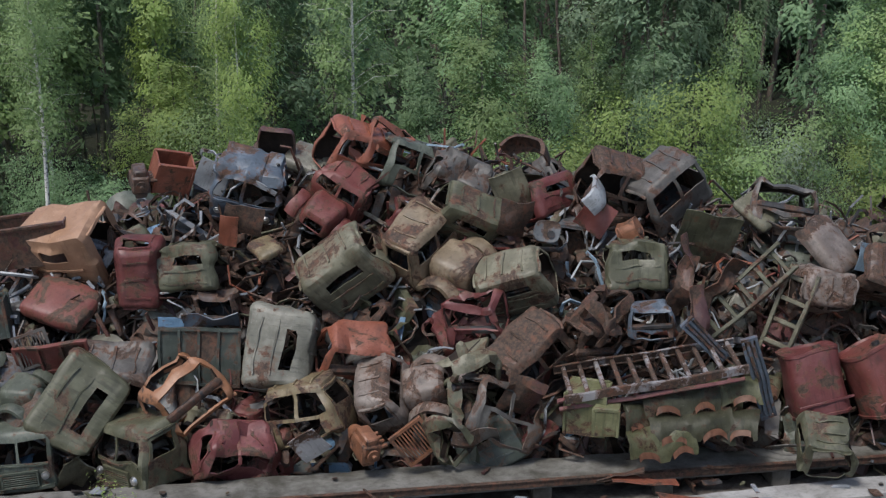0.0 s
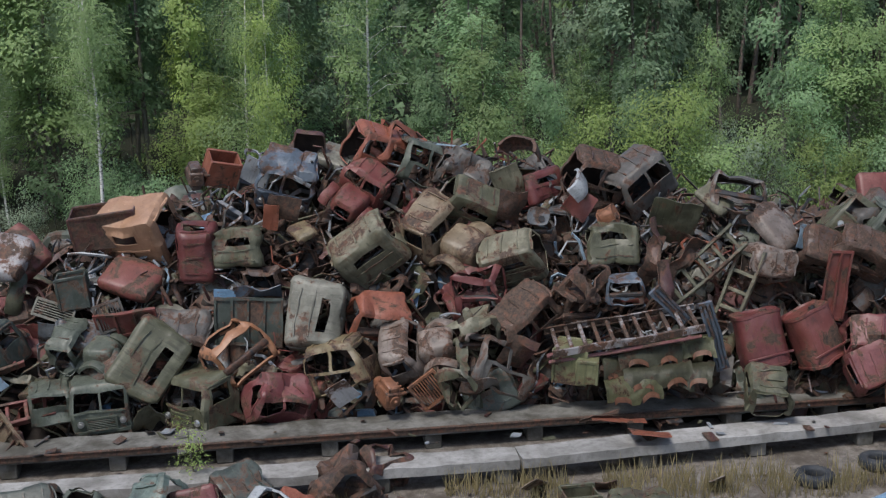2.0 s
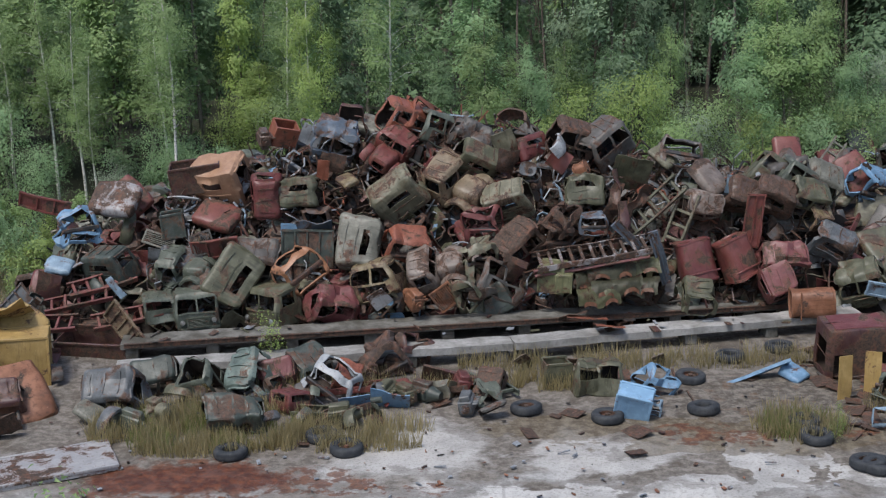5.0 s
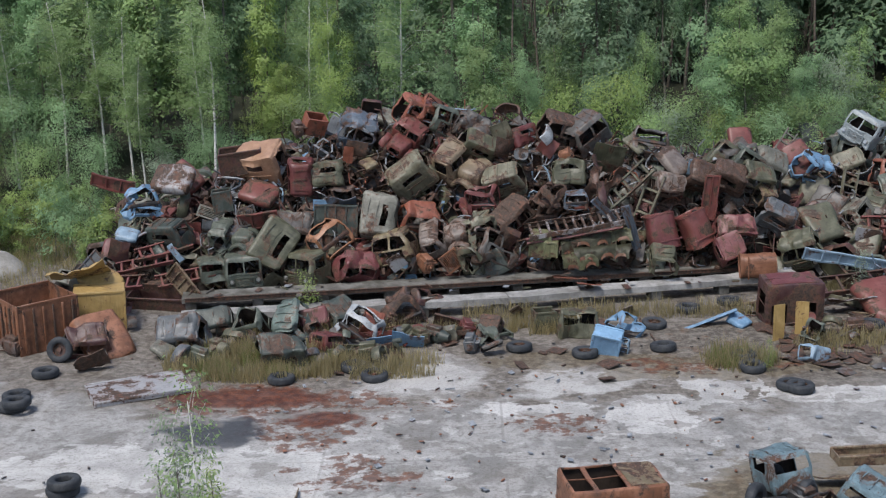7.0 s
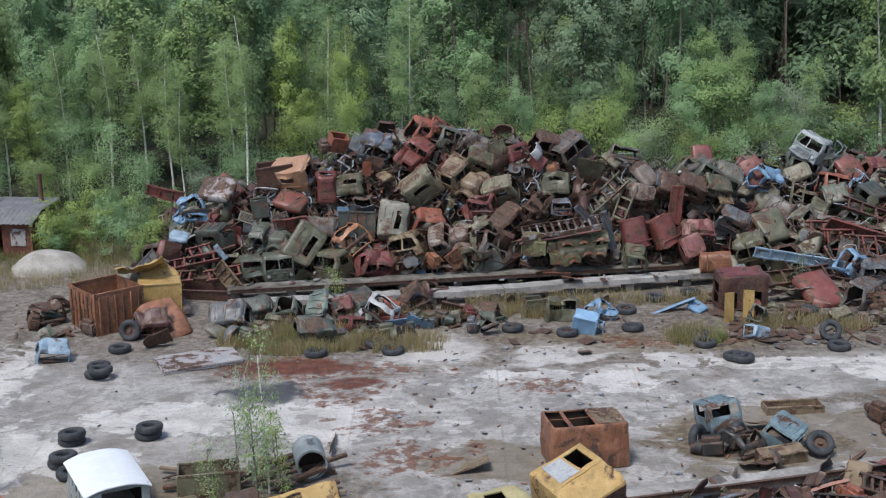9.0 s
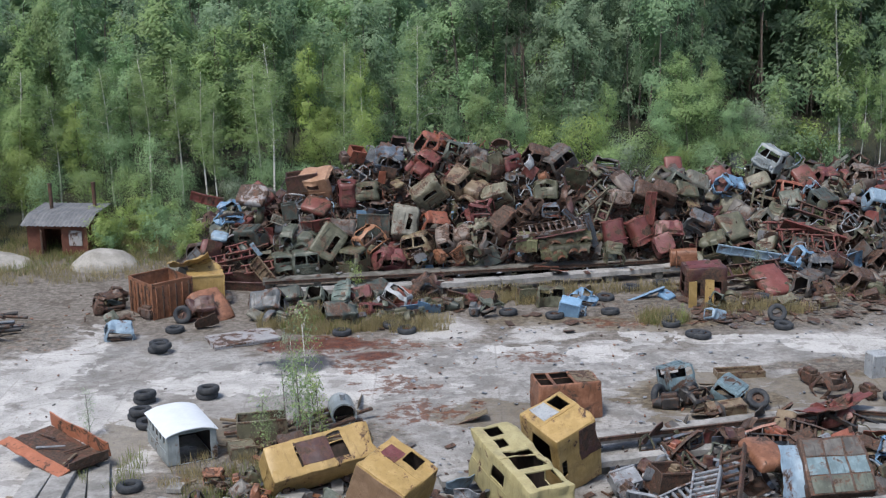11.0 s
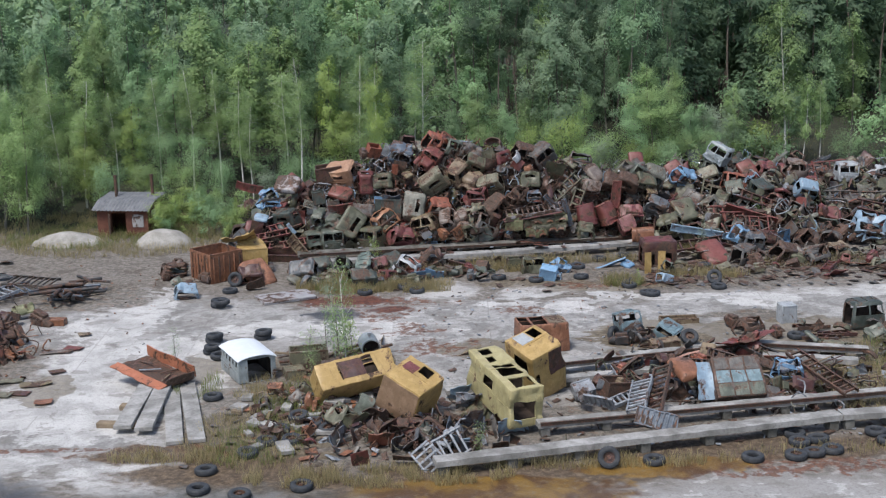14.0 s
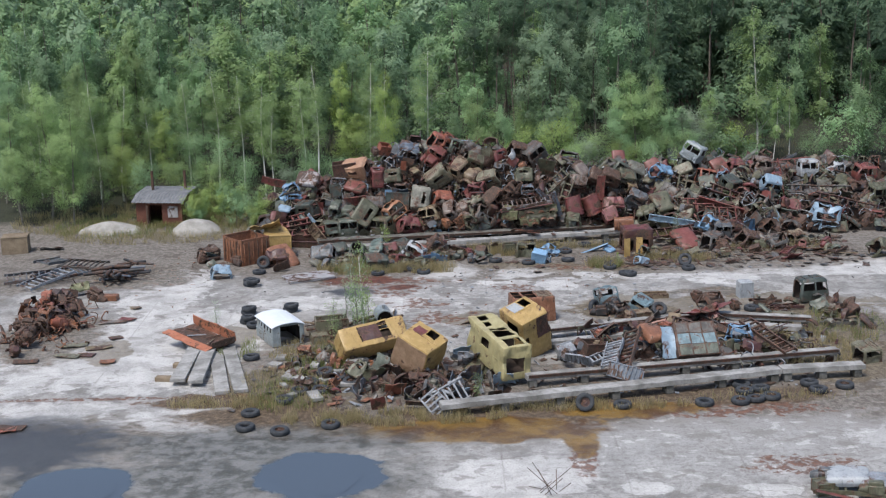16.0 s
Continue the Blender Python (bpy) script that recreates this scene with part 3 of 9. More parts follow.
def cab_meshes(kind, variant):
    """The parts of one kind of cab: name, mesh and place in the cab."""
    if (kind, variant) in CABS:
        return CABS[kind, variant]
    s = variant + {"round": 1, "cabover": 11, "frame": 23, "bonnet": 31, "body": 43, "jeep": 53}[kind] * 1.37
    dent = 0.07 + 0.05 * (variant % 3)
    side_doors = [("L", -0.72, 0.62, -0.86, 0.74), ("R", -0.72, 0.62, -0.86, 0.74)]
    side_glass = [("L", -0.6, 0.52, 0.04, 0.66), ("R", -0.6, 0.52, 0.04, 0.66)]
    parts = []
    if kind == "round":
        holes = [("F", -0.84, -0.05, 0.02, 0.74), ("F", 0.05, 0.84, 0.02, 0.74), ("B", -0.55, 0.5, 0.16, 0.52), ("D", -0.8, 0.8, -0.85, 0.85)] + side_glass
        if variant % 3 == 1:
            holes.append(("F", -0.6, 0.6, -0.9, -0.1))
        meshes, strips = shell((1.02, 0.7, 0.78), 0.2, holes, side_doors, s, dent, trims=ROOF_RIBS + RAILS + BACK_TRIM)
    elif kind == "bonnet":
        holes = [("F", -0.78, -0.05, 0.15, 0.7), ("F", 0.05, 0.78, 0.15, 0.7), ("B", -0.5, 0.5, 0.2, 0.5), ("D", -0.8, 0.8, -0.85, 0.85)] + side_glass
        meshes, strips = shell((1.0, 0.66, 0.78), 0.22, holes, side_doors, s, dent, trims=ROOF_RIBS + RAILS)
        hood_body = shell((0.66, 0.62, 0.46), 0.22, [("D", -0.9, 0.9, -0.95, 0.95), ("B", -0.8, 0.8, -0.8, 0.6), ("F", -0.6, 0.6, -0.6, 0.4)], [], s + 3, 0.05, 0.15, 0.05, wedge=0.2)[0][0]
        parts.append(("bonnet", hood_body, Matrix.Translation((0, -1.22, -0.26)), None))
        for sx in (-1, 1):
            parts.append(("fender", FENDER_MESHES[variant % 2], Matrix.Translation((sx * 0.84, -1.2, -0.6)), None))
    elif kind == "cabover":
        holes = [("F", -0.82, -0.04, 0.05, 0.72), ("F", 0.04, 0.82, 0.05, 0.72), ("B", -0.42, 0.42, 0.2, 0.55), ("D", -0.8, 0.8, -0.85, 0.85),
                 ("L", -0.55, 0.45, 0.1, 0.65), ("R", -0.55, 0.45, 0.1, 0.65)]
        meshes, strips = shell((1.0, 0.8, 0.86), 0.15, holes, side_doors, s, dent * 0.9, 0.1, 0.28, trims=RAILS + BACK_TRIM + FRONT_TRIM)
        parts.append(("grille", GRILLE, Matrix.Translation((0, -0.83, -0.42)), None))
        for sx in (-1, 1):
            parts.append(("headlamp", LAMP, Matrix.Translation((sx * 0.68, -0.84, -0.38)), CHROME))
    elif kind == "frame":
        holes = [("F", -0.84, 0.84, -0.2, 0.76), ("B", -0.8, 0.8, -0.6, 0.7), ("D", -0.86, 0.86, -0.88, 0.88), ("L", -0.7, 0.66, -0.7, 0.7), ("R", -0.7, 0.66, -0.7, 0.7), ("F", -0.7, 0.7, -0.85, -0.4)]
        if variant % 2:
            holes.append(("T", -0.75, 0.75, -0.7, 0.7))
        dash = bmesh.new()
        box(dash, 1.7, 0.22, 0.2, Matrix.Translation((0, -0.52, -0.1)), 0.04)
        batter(dash.verts, 0.1, s, 1.2)
        parts.append(("dashboard", finish(dash, "dashboard"), Matrix(), DARKSTEEL))
        sill = bmesh.new()
        box(sill, 0.1, 1.2, 0.1, Matrix.Translation((0.9, 0.0, -0.72)), 0.02)
        batter(sill.verts, 0.1, s + 1, 1.2)
        parts.append(("sill", finish(sill, "sill"), Matrix(), None))
        meshes, strips = shell((0.98, 0.66, 0.76), 0.22, holes, [], s, dent * 2.1, thick=0.065)
    elif kind == "jeep":
        holes = [("F", -0.8, 0.8, 0.2, 0.8), ("B", -0.6, 0.6, 0.1, 0.6), ("D", -0.8, 0.8, -0.85, 0.85), ("L", -0.5, 0.5, 0.15, 0.75), ("R", -0.5, 0.5, 0.15, 0.75)]
        meshes, strips = shell((0.8, 0.85, 0.66), 0.11, holes, side_doors, s, dent, 0.1, 0.15, trims=RAILS + ROOF_RIBS)
    else:
        holes = [("L", -0.85, -0.5, 0.1, 0.65), ("L", -0.4, -0.05, 0.1, 0.65), ("L", 0.05, 0.4, 0.1, 0.65), ("R", -0.85, -0.5, 0.1, 0.65), ("R", 0.05, 0.4, 0.1, 0.65),
                 ("F", -0.7, 0.7, -0.3, 0.7), ("B", -0.6, 0.6, -0.85, 0.6)]
        if variant == 1:
            holes += [("T", -0.6, 0.6, -0.8, -0.3), ("T", -0.6, 0.6, -0.15, 0.3), ("T", -0.6, 0.6, 0.45, 0.85)]
        meshes, strips = shell((1.05, 1.55, 0.92), 0.22, holes, [("R", 0.45, 0.85, -0.85, 0.75)], s, 0.05, 0.1, 0.1, trims=RAILS)
    out = [("body", meshes[0], Matrix(), None)]
    for i, m in enumerate(meshes[1:]):
        if (variant * 2 + i * 3) % 5 < 2:
            out.append(("door", m, Matrix(), None))
    for m in strips:
        out.append(("trim_strip", m, Matrix(), None))
    if kind in ("round", "bonnet") and variant % 2 == 0:
        seat = bmesh.new()
        box(seat, 1.5, 0.12, 0.5, Matrix.Translation((0, 0.42, -0.2)), 0.04)
        box(seat, 1.5, 0.5, 0.14, Matrix.Translation((0, 0.15, -0.5)), 0.04)
        parts.append(("seat", finish(seat, "seat"), Matrix(), DARKSTEEL))
    CABS[kind, variant] = out + parts
    return CABS[kind, variant]


def grown(parts, name, material, m, label, category, group="", second=None, second_name="door"):
    root = new(name)
    root.matrix_world = m
    tagged(root, label, category, group)
    for pname, me, place, own in parts:
        if pname == "grille":
            slat_set(me, material, root, place)
            continue
        obj(pname, me, own or (second if second and pname == second_name else material), root, matrix=place)
    return root


def arch(seed, width=0.42, radius=0.52, sweep=150):
    """A mudguard: a bent sheet with a turned-down skirt."""
    bm = bmesh.new()
    rows = []
    for i in range(11):
        a = radians(12 + sweep * i / 10)
        c, s = math.cos(a), math.sin(a)
        row = []
        for w, drop in ((-0.5, 0.1), (-0.46, 0.0), (-0.1, -0.02), (0.3, 0.0), (0.46, 0.05), (0.5, 0.18)):
            r = radius - drop
            row.append(bm.verts.new((w * width, -c * r * 1.25, s * r)))
        rows.append(row)
    for a, b in zip(rows, rows[1:]):
        for k in range(5):
            bm.faces.new((a[k], a[k + 1], b[k + 1], b[k]))
    batter(bm.verts, 0.06, seed, 1.6)
    bmesh.ops.recalc_face_normals(bm, faces=bm.faces)
    bmesh.ops.solidify(bm, geom=list(bm.faces), thickness=0.025)
    return finish(bm, "fender")


FENDER_MESHES = [arch(1), arch(2), arch(5, 0.55, 0.6, 165), arch(9, 0.6, 0.62, 120)]


def cached(fn):
    store = {}

    def inner(*args):
        if args not in store:
            store[args] = fn(*args)
        return store[args]

    return inner


@cached
def hood_mesh(variant):
    return shell((0.72, 0.85, 0.22), 0.18, [("D", -0.95, 0.95, -0.97, 0.97), ("B", -0.9, 0.9, -0.9, 0.6)], [], variant + 61.3, 0.09, 0.1, 0.0, wedge=0.12)[0][0]


@cached
def sheet_mesh(w, h, variant, crumple):
    bm = bmesh.new()
    nx, nz = max(4, int(w / 0.2)), max(4, int(h / 0.2))
    grid = [[bm.verts.new((-w / 2 + w * i / nx, 0, -h / 2 + h * j / nz)) for j in range(nz + 1)] for i in range(nx + 1)]
    for i in range(nx):
        for j in range(nz):
            bm.faces.new((grid[i][j], grid[i + 1][j], grid[i + 1][j + 1], grid[i][j + 1]))
    fold = Vector((math.cos(variant * 2.1), 0, math.sin(variant * 2.1)))
    for v in bm.verts:
        k = v.co.dot(fold)
        v.co.y += crumple * (0.5 * abs(k - 0.15) + noise.noise(v.co * 1.7 + Vector((variant * 3.3, 0, 0))) * 0.6)
    batter(bm.verts, crumple * 0.25, variant + 2.0, 1.5)
    bmesh.ops.recalc_face_normals(bm, faces=bm.faces)
    bmesh.ops.solidify(bm, geom=list(bm.faces), thickness=0.03)
    return finish(bm, "panel", 30)


@cached
def ribbed_meshes(w, h, ribs, variant):
    """A load-bed side: a sheet with upright ribs and a rim."""
    out = []
    pieces = [("sheet", w, 0.03, h, 0, 0, 0)]
    pieces += [("rib", 0.07, 0.09, h * 0.98, -w / 2 + w * i / ribs, -0.045, 0) for i in range(ribs + 1)]
    pieces += [("rim", w + 0.08, 0.12, 0.08, 0, -0.02, k * h / 2) for k in (-1, 1)]
    for name, sx, sy, sz, x, y, z in pieces:
        bm = bmesh.new()
        box(bm, sx, sy, sz, Matrix.Translation((x, y, z)))
        bmesh.ops.subdivide_edges(bm, edges=[e for e in bm.edges if e.calc_length() > 0.6], cuts=5, use_grid_fill=True)
        batter(bm.verts, 0.07, variant + 4.0, 0.8)
        out.append((name, finish(bm, name, 30), Matrix(), None))
    return out


@cached
def tank_mesh(r, length, variant):
    """A fuel tank: rounded box section, pressed ends with a rolled rim."""
    bm = bmesh.new()
    rings = []
    prof = [(0.5, 0.035), (0.86, 0.03), (0.93, 0.0), (1.0, 0.005), (1.0, 0.05), (0.965, 0.06), (0.97, 0.2), (0.975, 0.35), (0.98, 0.5), (0.975, 0.65), (0.97, 0.8), (0.965, 0.94), (1.0, 0.95), (1.0, 0.995), (0.93, 1.0), (0.86, 0.97), (0.5, 0.965)]
    sides = 28
    for k, z in prof:
        ring = []
        for i in range(sides):
            a = math.tau * i / sides
            c, s = math.cos(a), math.sin(a)
            q = (abs(c) ** 3.4 + abs(s) ** 3.4) ** (-1 / 3.4)
            ring.append(bm.verts.new((k * r * q * c, k * r * q * s * 0.85, (z - 0.5) * length)))
        rings.append(ring)
    for a, b in zip(rings, rings[1:]):
        for i in range(sides):
            bm.faces.new((a[i], a[(i + 1) % sides], b[(i + 1) % sides], b[i]))
    bm.faces.new(rings[0][::-1])
    bm.faces.new(rings[-1])
    batter(bm.verts, 0.08, variant + 8.0, 1.3)
    return finish(bm, "drum", 35)


@cached
def wing_meshes(width, height, variant):
    """A long lorry wing: a bulged sheet with two wheel arches, and the turned-in rim of each arch."""
    bm, rims = bmesh.new(), []
    centres, radius, cols = (-0.24 * width, 0.27 * width), 0.17 * width, 34
    grid = []
    for i in range(cols + 1):
        x = -width / 2 + width * i / cols
        low = -height / 2 + 0.12 * height * math.sin(x * 3 + variant)
        for c in centres:
            if abs(x - c) < radius:
                low = max(low, -height / 2 + math.sqrt(radius * radius - (x - c) ** 2) * 0.75)
        col = []
        for j in range(6):
            f = j / 5
            z = low + (height / 2 - low) * f
            col.append(bm.verts.new((x, -0.16 * math.sin(math.pi * min(1.0, 0.35 + 0.65 * f)) + 0.2 * max(0.0, f - 0.75) * 4, z)))
        grid.append(col)
    for a, b in zip(grid, grid[1:]):
        for j in range(5):
            bm.faces.new((a[j], b[j], b[j + 1], a[j + 1]))
    batter(bm.verts, 0.09, variant + 3.0, 1.5)
    for c in centres:
        rim = bmesh.new()
        rows = []
        for i in range(cols + 1):
            v = grid[i][0].co
            if abs(-width / 2 + width * i / cols - c) < radius:
                rows.append([rim.verts.new(v + Vector((0, -0.05 - 0.25 * d, 0.05 - d))) for d in (0.0, 0.07, 0.16)])
        for a, b in zip(rows, rows[1:]):
            for j in range(2):
                rim.faces.new((a[j], b[j], b[j + 1], a[j + 1]))
        bmesh.ops.solidify(rim, geom=list(rim.faces), thickness=0.02)
        rims.append(("arch_rim", finish(rim, "arch_rim"), Matrix(), ORANGERUST))
    bmesh.ops.solidify(bm, geom=list(bm.faces), thickness=0.025)
    return [("wing_sheet", finish(bm, "wing_sheet", 32), Matrix(), None)] + rims


@cached
def tyre_mesh():
    """A heavy lorry tyre with tread blocks, lying round its z axis."""
    verts, faces = [], []
    n = 40
    prof = [(0.27, -0.09), (0.29, -0.135), (0.40, -0.155), (0.50, -0.145), (0.545, -0.11), (0.56, -0.05), (0.56, 0.05), (0.545, 0.11), (0.50, 0.145), (0.40, 0.155), (0.29, 0.135), (0.27, 0.09)]
    for i in range(n):
        a = math.tau * i / n
        for j, (r, z) in enumerate(prof):
            rr = r - (0.022 if i % 2 and 4 <= j <= 7 else 0.0)
            verts.append((rr * math.cos(a), rr * math.sin(a), z))
    m = len(prof)
    for i in range(n):
        for j in range(m):
            faces.append((i * m + j, ((i + 1) % n) * m + j, ((i + 1) % n) * m + (j + 1) % m, i * m + (j + 1) % m))
    return raw("tyre", verts, faces, True)


@cached
def rim_mesh():
    bm = bmesh.new()
    tube(bm, 0.275, 0.275, 0.2, None, 24, False)
    tube(bm, 0.27, 0.27, 0.03, Matrix.Translation((0, 0, -0.02)), 24)
    tube(bm, 0.11, 0.09, 0.14, Matrix.Translation((0, 0, 0.03)), 12)
    bmesh.ops.solidify(bm, geom=list(bm.faces), thickness=0.012)
    return finish(bm, "rim")


@cached
def ladder_meshes(length, width, rungs, variant):
    """A lorry chassis: two channel rails and cross members."""
    out = []
    for s in (-1, 1):
        bm = bmesh.new()
        box(bm, length, 0.03, 0.2, Matrix.Translation((0, s * width / 2, 0)))
        for z in (-0.1, 0.1):
            box(bm, length, 0.08, 0.025, Matrix.Translation((0, s * (width / 2 - 0.04), z)))
        bmesh.ops.subdivide_edges(bm, edges=[e for e in bm.edges if e.calc_length() > 1], cuts=6)
        batter(bm.verts, 0.08, variant + s, 0.5)
        out.append(("rail", finish(bm, "rail"), Matrix(), None))
    for i in range(rungs):
        bm = bmesh.new()
        box(bm, 0.12, width, 0.12, Matrix.Translation((-length / 2 + length * (i + 0.5) / rungs, 0, 0.02 * math.sin(i * 2.3 + variant))), 0.02)
        out.append(("cross_member", finish(bm, "cross_member"), Matrix(), None))
    return out


@cached
def engine_meshes(variant):
    bm = bmesh.new()
    box(bm, 0.5, 0.8, 0.5, None, 0.05)
    box(bm, 0.36, 0.7, 0.2, Matrix.Translation((0, 0, 0.32)), 0.04)
    box(bm, 0.34, 0.6, 0.18, Matrix.Translation((0, 0, -0.32)), 0.04)
    for i in range(4):
        tube(bm, 0.05, 0.05, 0.3, Matrix.Translation((0.3, -0.28 + 0.18 * i, 0.12)) @ Matrix.Rotation(radians(90), 4, "Y"), 10)
    batter(bm.verts, 0.03, variant, 2.0)
    bell = bmesh.new()
    tube(bell, 0.3, 0.16, 0.4, Matrix.Translation((0, 0.58, 0)) @ Matrix.Rotation(radians(-90), 4, "X"), 16)
    fan = bmesh.new()
    tube(fan, 0.16, 0.16, 0.06, Matrix.Translation((0, -0.46, 0)) @ Matrix.Rotation(radians(90), 4, "X"), 18)
    tube(fan, 0.07, 0.05, 0.14, Matrix.Translation((0, -0.5, 0)) @ Matrix.Rotation(radians(90), 4, "X"), 12)
    return [("block", finish(bm, "block"), Matrix(), None), ("bell_housing", finish(bell, "bell_housing"), Matrix(), None), ("pulley", finish(fan, "pulley"), Matrix(), None)]


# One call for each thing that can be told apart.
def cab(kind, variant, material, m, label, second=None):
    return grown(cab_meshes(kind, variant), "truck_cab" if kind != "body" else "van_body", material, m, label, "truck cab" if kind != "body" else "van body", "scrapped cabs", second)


def wing(width, height, variant, material, m, label="olive lorry wing with orange rusty arch rims"):
    return grown(wing_meshes(width, height, variant), "lorry_wing", material, m, label, "lorry wing")


def hood(variant, material, m, label="crumpled bonnet of a scrapped lorry on the heap"):
    return obj("bonnet", hood_mesh(variant), material, None, label, "bonnet", "", m)


def fender(variant, material, m, label="bent lorry mudguard lying in the scrap heap"):
    return obj("mudguard", FENDER_MESHES[variant], material, None, label, "mudguard", "", m)


def sheet(w, h, variant, crumple, material, m, label="bent sheet-metal panel in the scrap heap"):
    return obj("metal_panel", sheet_mesh(w, h, variant, crumple), material, None, label, "metal panel", "", m)


def ribbed(w, h, ribs, variant, material, m, label="ribbed steel load-bed side"):
    return grown(ribbed_meshes(w, h, ribs, variant), "load_bed_side", material, m, label, "bed side")


def radiator(tall, material, m, label):
    root = new("radiator_grille")
    root.matrix_world = m
    tagged(root, label, "grille")
    slat_set(GRILLE_TALL if tall else GRILLE, material, root, Matrix())
    return root


@cached
def tank_parts(r, length, variant):
    cap, strap = bmesh.new(), bmesh.new()
    tube(cap, 0.11, 0.1, 0.09, Matrix.Translation((0.3 * r, -0.2 * r, length * 0.49)), 14)
    box(strap, 2.02 * r, 0.05, 0.07, Matrix.Translation((0, -0.86 * r, -0.28 * length)), 0.012)
    return [("drum", tank_mesh(r, length, variant), Matrix(), None), ("filler_cap", finish(cap, "filler_cap"), Matrix(), DARKSTEEL), ("strap", finish(strap, "strap"), Matrix(), None)]


def tank(r, length, variant, material, m, label="dented steel drum with pressed ends"):
    return grown(tank_parts(r, length, variant), "steel_tank", material, m, label, "tank")


def chassis(length, width, rungs, variant, material, m, label="bent lorry chassis frame with cross members"):
    return grown(ladder_meshes(length, width, rungs, variant), "chassis_frame", material, m, label, "chassis")


def engine(variant, material, m, label="rusty lorry engine block with pulley"):
    return grown(engine_meshes(variant), "engine", material, m, label, "engine")


def tyre(m, rim=None, label="worn black lorry tyre lying flat on the ground"):
    t = obj("tyre", tyre_mesh(), RUBBER, None, label, "tyre", "", m)
    tagged(t, group="scattered tyres")
    if rim:
        obj("rim", rim_mesh(), rim, t, "rusty steel wheel rim")
    return t


def crate(w, d, h, material, m, label, open_top=True, inner=None, posts=True, name="steel_box"):
    """A box body of sheet panels on a frame: floor, four walls, corner posts, a lid if closed."""
    root = new(name)
    root.matrix_world = m
    tagged(root, label, "box body")
    t = 0.05
    for wall, (sx, sy, sz, x, y, z) in {
        "front_wall": (w, t, h, 0, -d / 2, h / 2), "back_wall": (w, t, h, 0, d / 2, h / 2), "side_wall": (t, d, h, -w / 2, 0, h / 2),
        "side_wall.001": (t, d, h, w / 2, 0, h / 2), "floor_panel": (w, d, t, 0, 0, t / 2), "lid": (w, d, t, 0, 0, h)}.items():
        if wall == "lid" and open_top:
            continue
        bm = bmesh.new()
        box(bm, sx, sy, sz, Matrix.Translation((x, y, z)))
        bmesh.ops.subdivide_edges(bm, edges=[e for e in bm.edges if e.calc_length() > 0.3], cuts=4, use_grid_fill=True)
        batter(bm.verts, 0.04, w + x + y, 1.0)
        part(wall.split(".")[0], bm, inner if wall == "floor_panel" and inner else material, root)
    if posts:
        for sx in (-1, 1):
            for sy in (-1, 1):
                bm = bmesh.new()
                box(bm, 0.09, 0.09, h + 0.04, Matrix.Translation((sx * w / 2, sy * d / 2, h / 2)), 0.015)
                part("corner_post", bm, material, root)
        for sy in (-1, 1):
            bm = bmesh.new()
            box(bm, w, 0.1, 0.1, Matrix.Translation((0, sy * d / 2, h)), 0.015)
            part("top_rail", bm, material, root)
    return root


def cabin(w, d, h, holes, doors, material, m, label, seconds=(), seed=1.0, dent=0.05):
    """A box-shaped machine cabin of sheet metal with window openings; its doors and hatches are parts."""
    meshes, strips = shell((w / 2, d / 2, h / 2), 0.09, holes, doors, seed, dent, 0.03, 0.05, 0.5, 0.05,
                           trims=[("L", -0.97, 0.97, -0.03, 0.0, 0.016), ("R", -0.97, 0.97, -0.03, 0.0, 0.016), ("T", -0.95, 0.95, -0.015, 0.015, 0.016)])
    parts = [("body", meshes[0], Matrix(), None)] + [("hatch", me, Matrix(), seconds[i % len(seconds)]) for i, me in enumerate(meshes[1:])] + [("trim_strip", me, Matrix(), None) for me in strips]
    return grown(parts, "machine_cabin", material, m, label, "machine cabin")


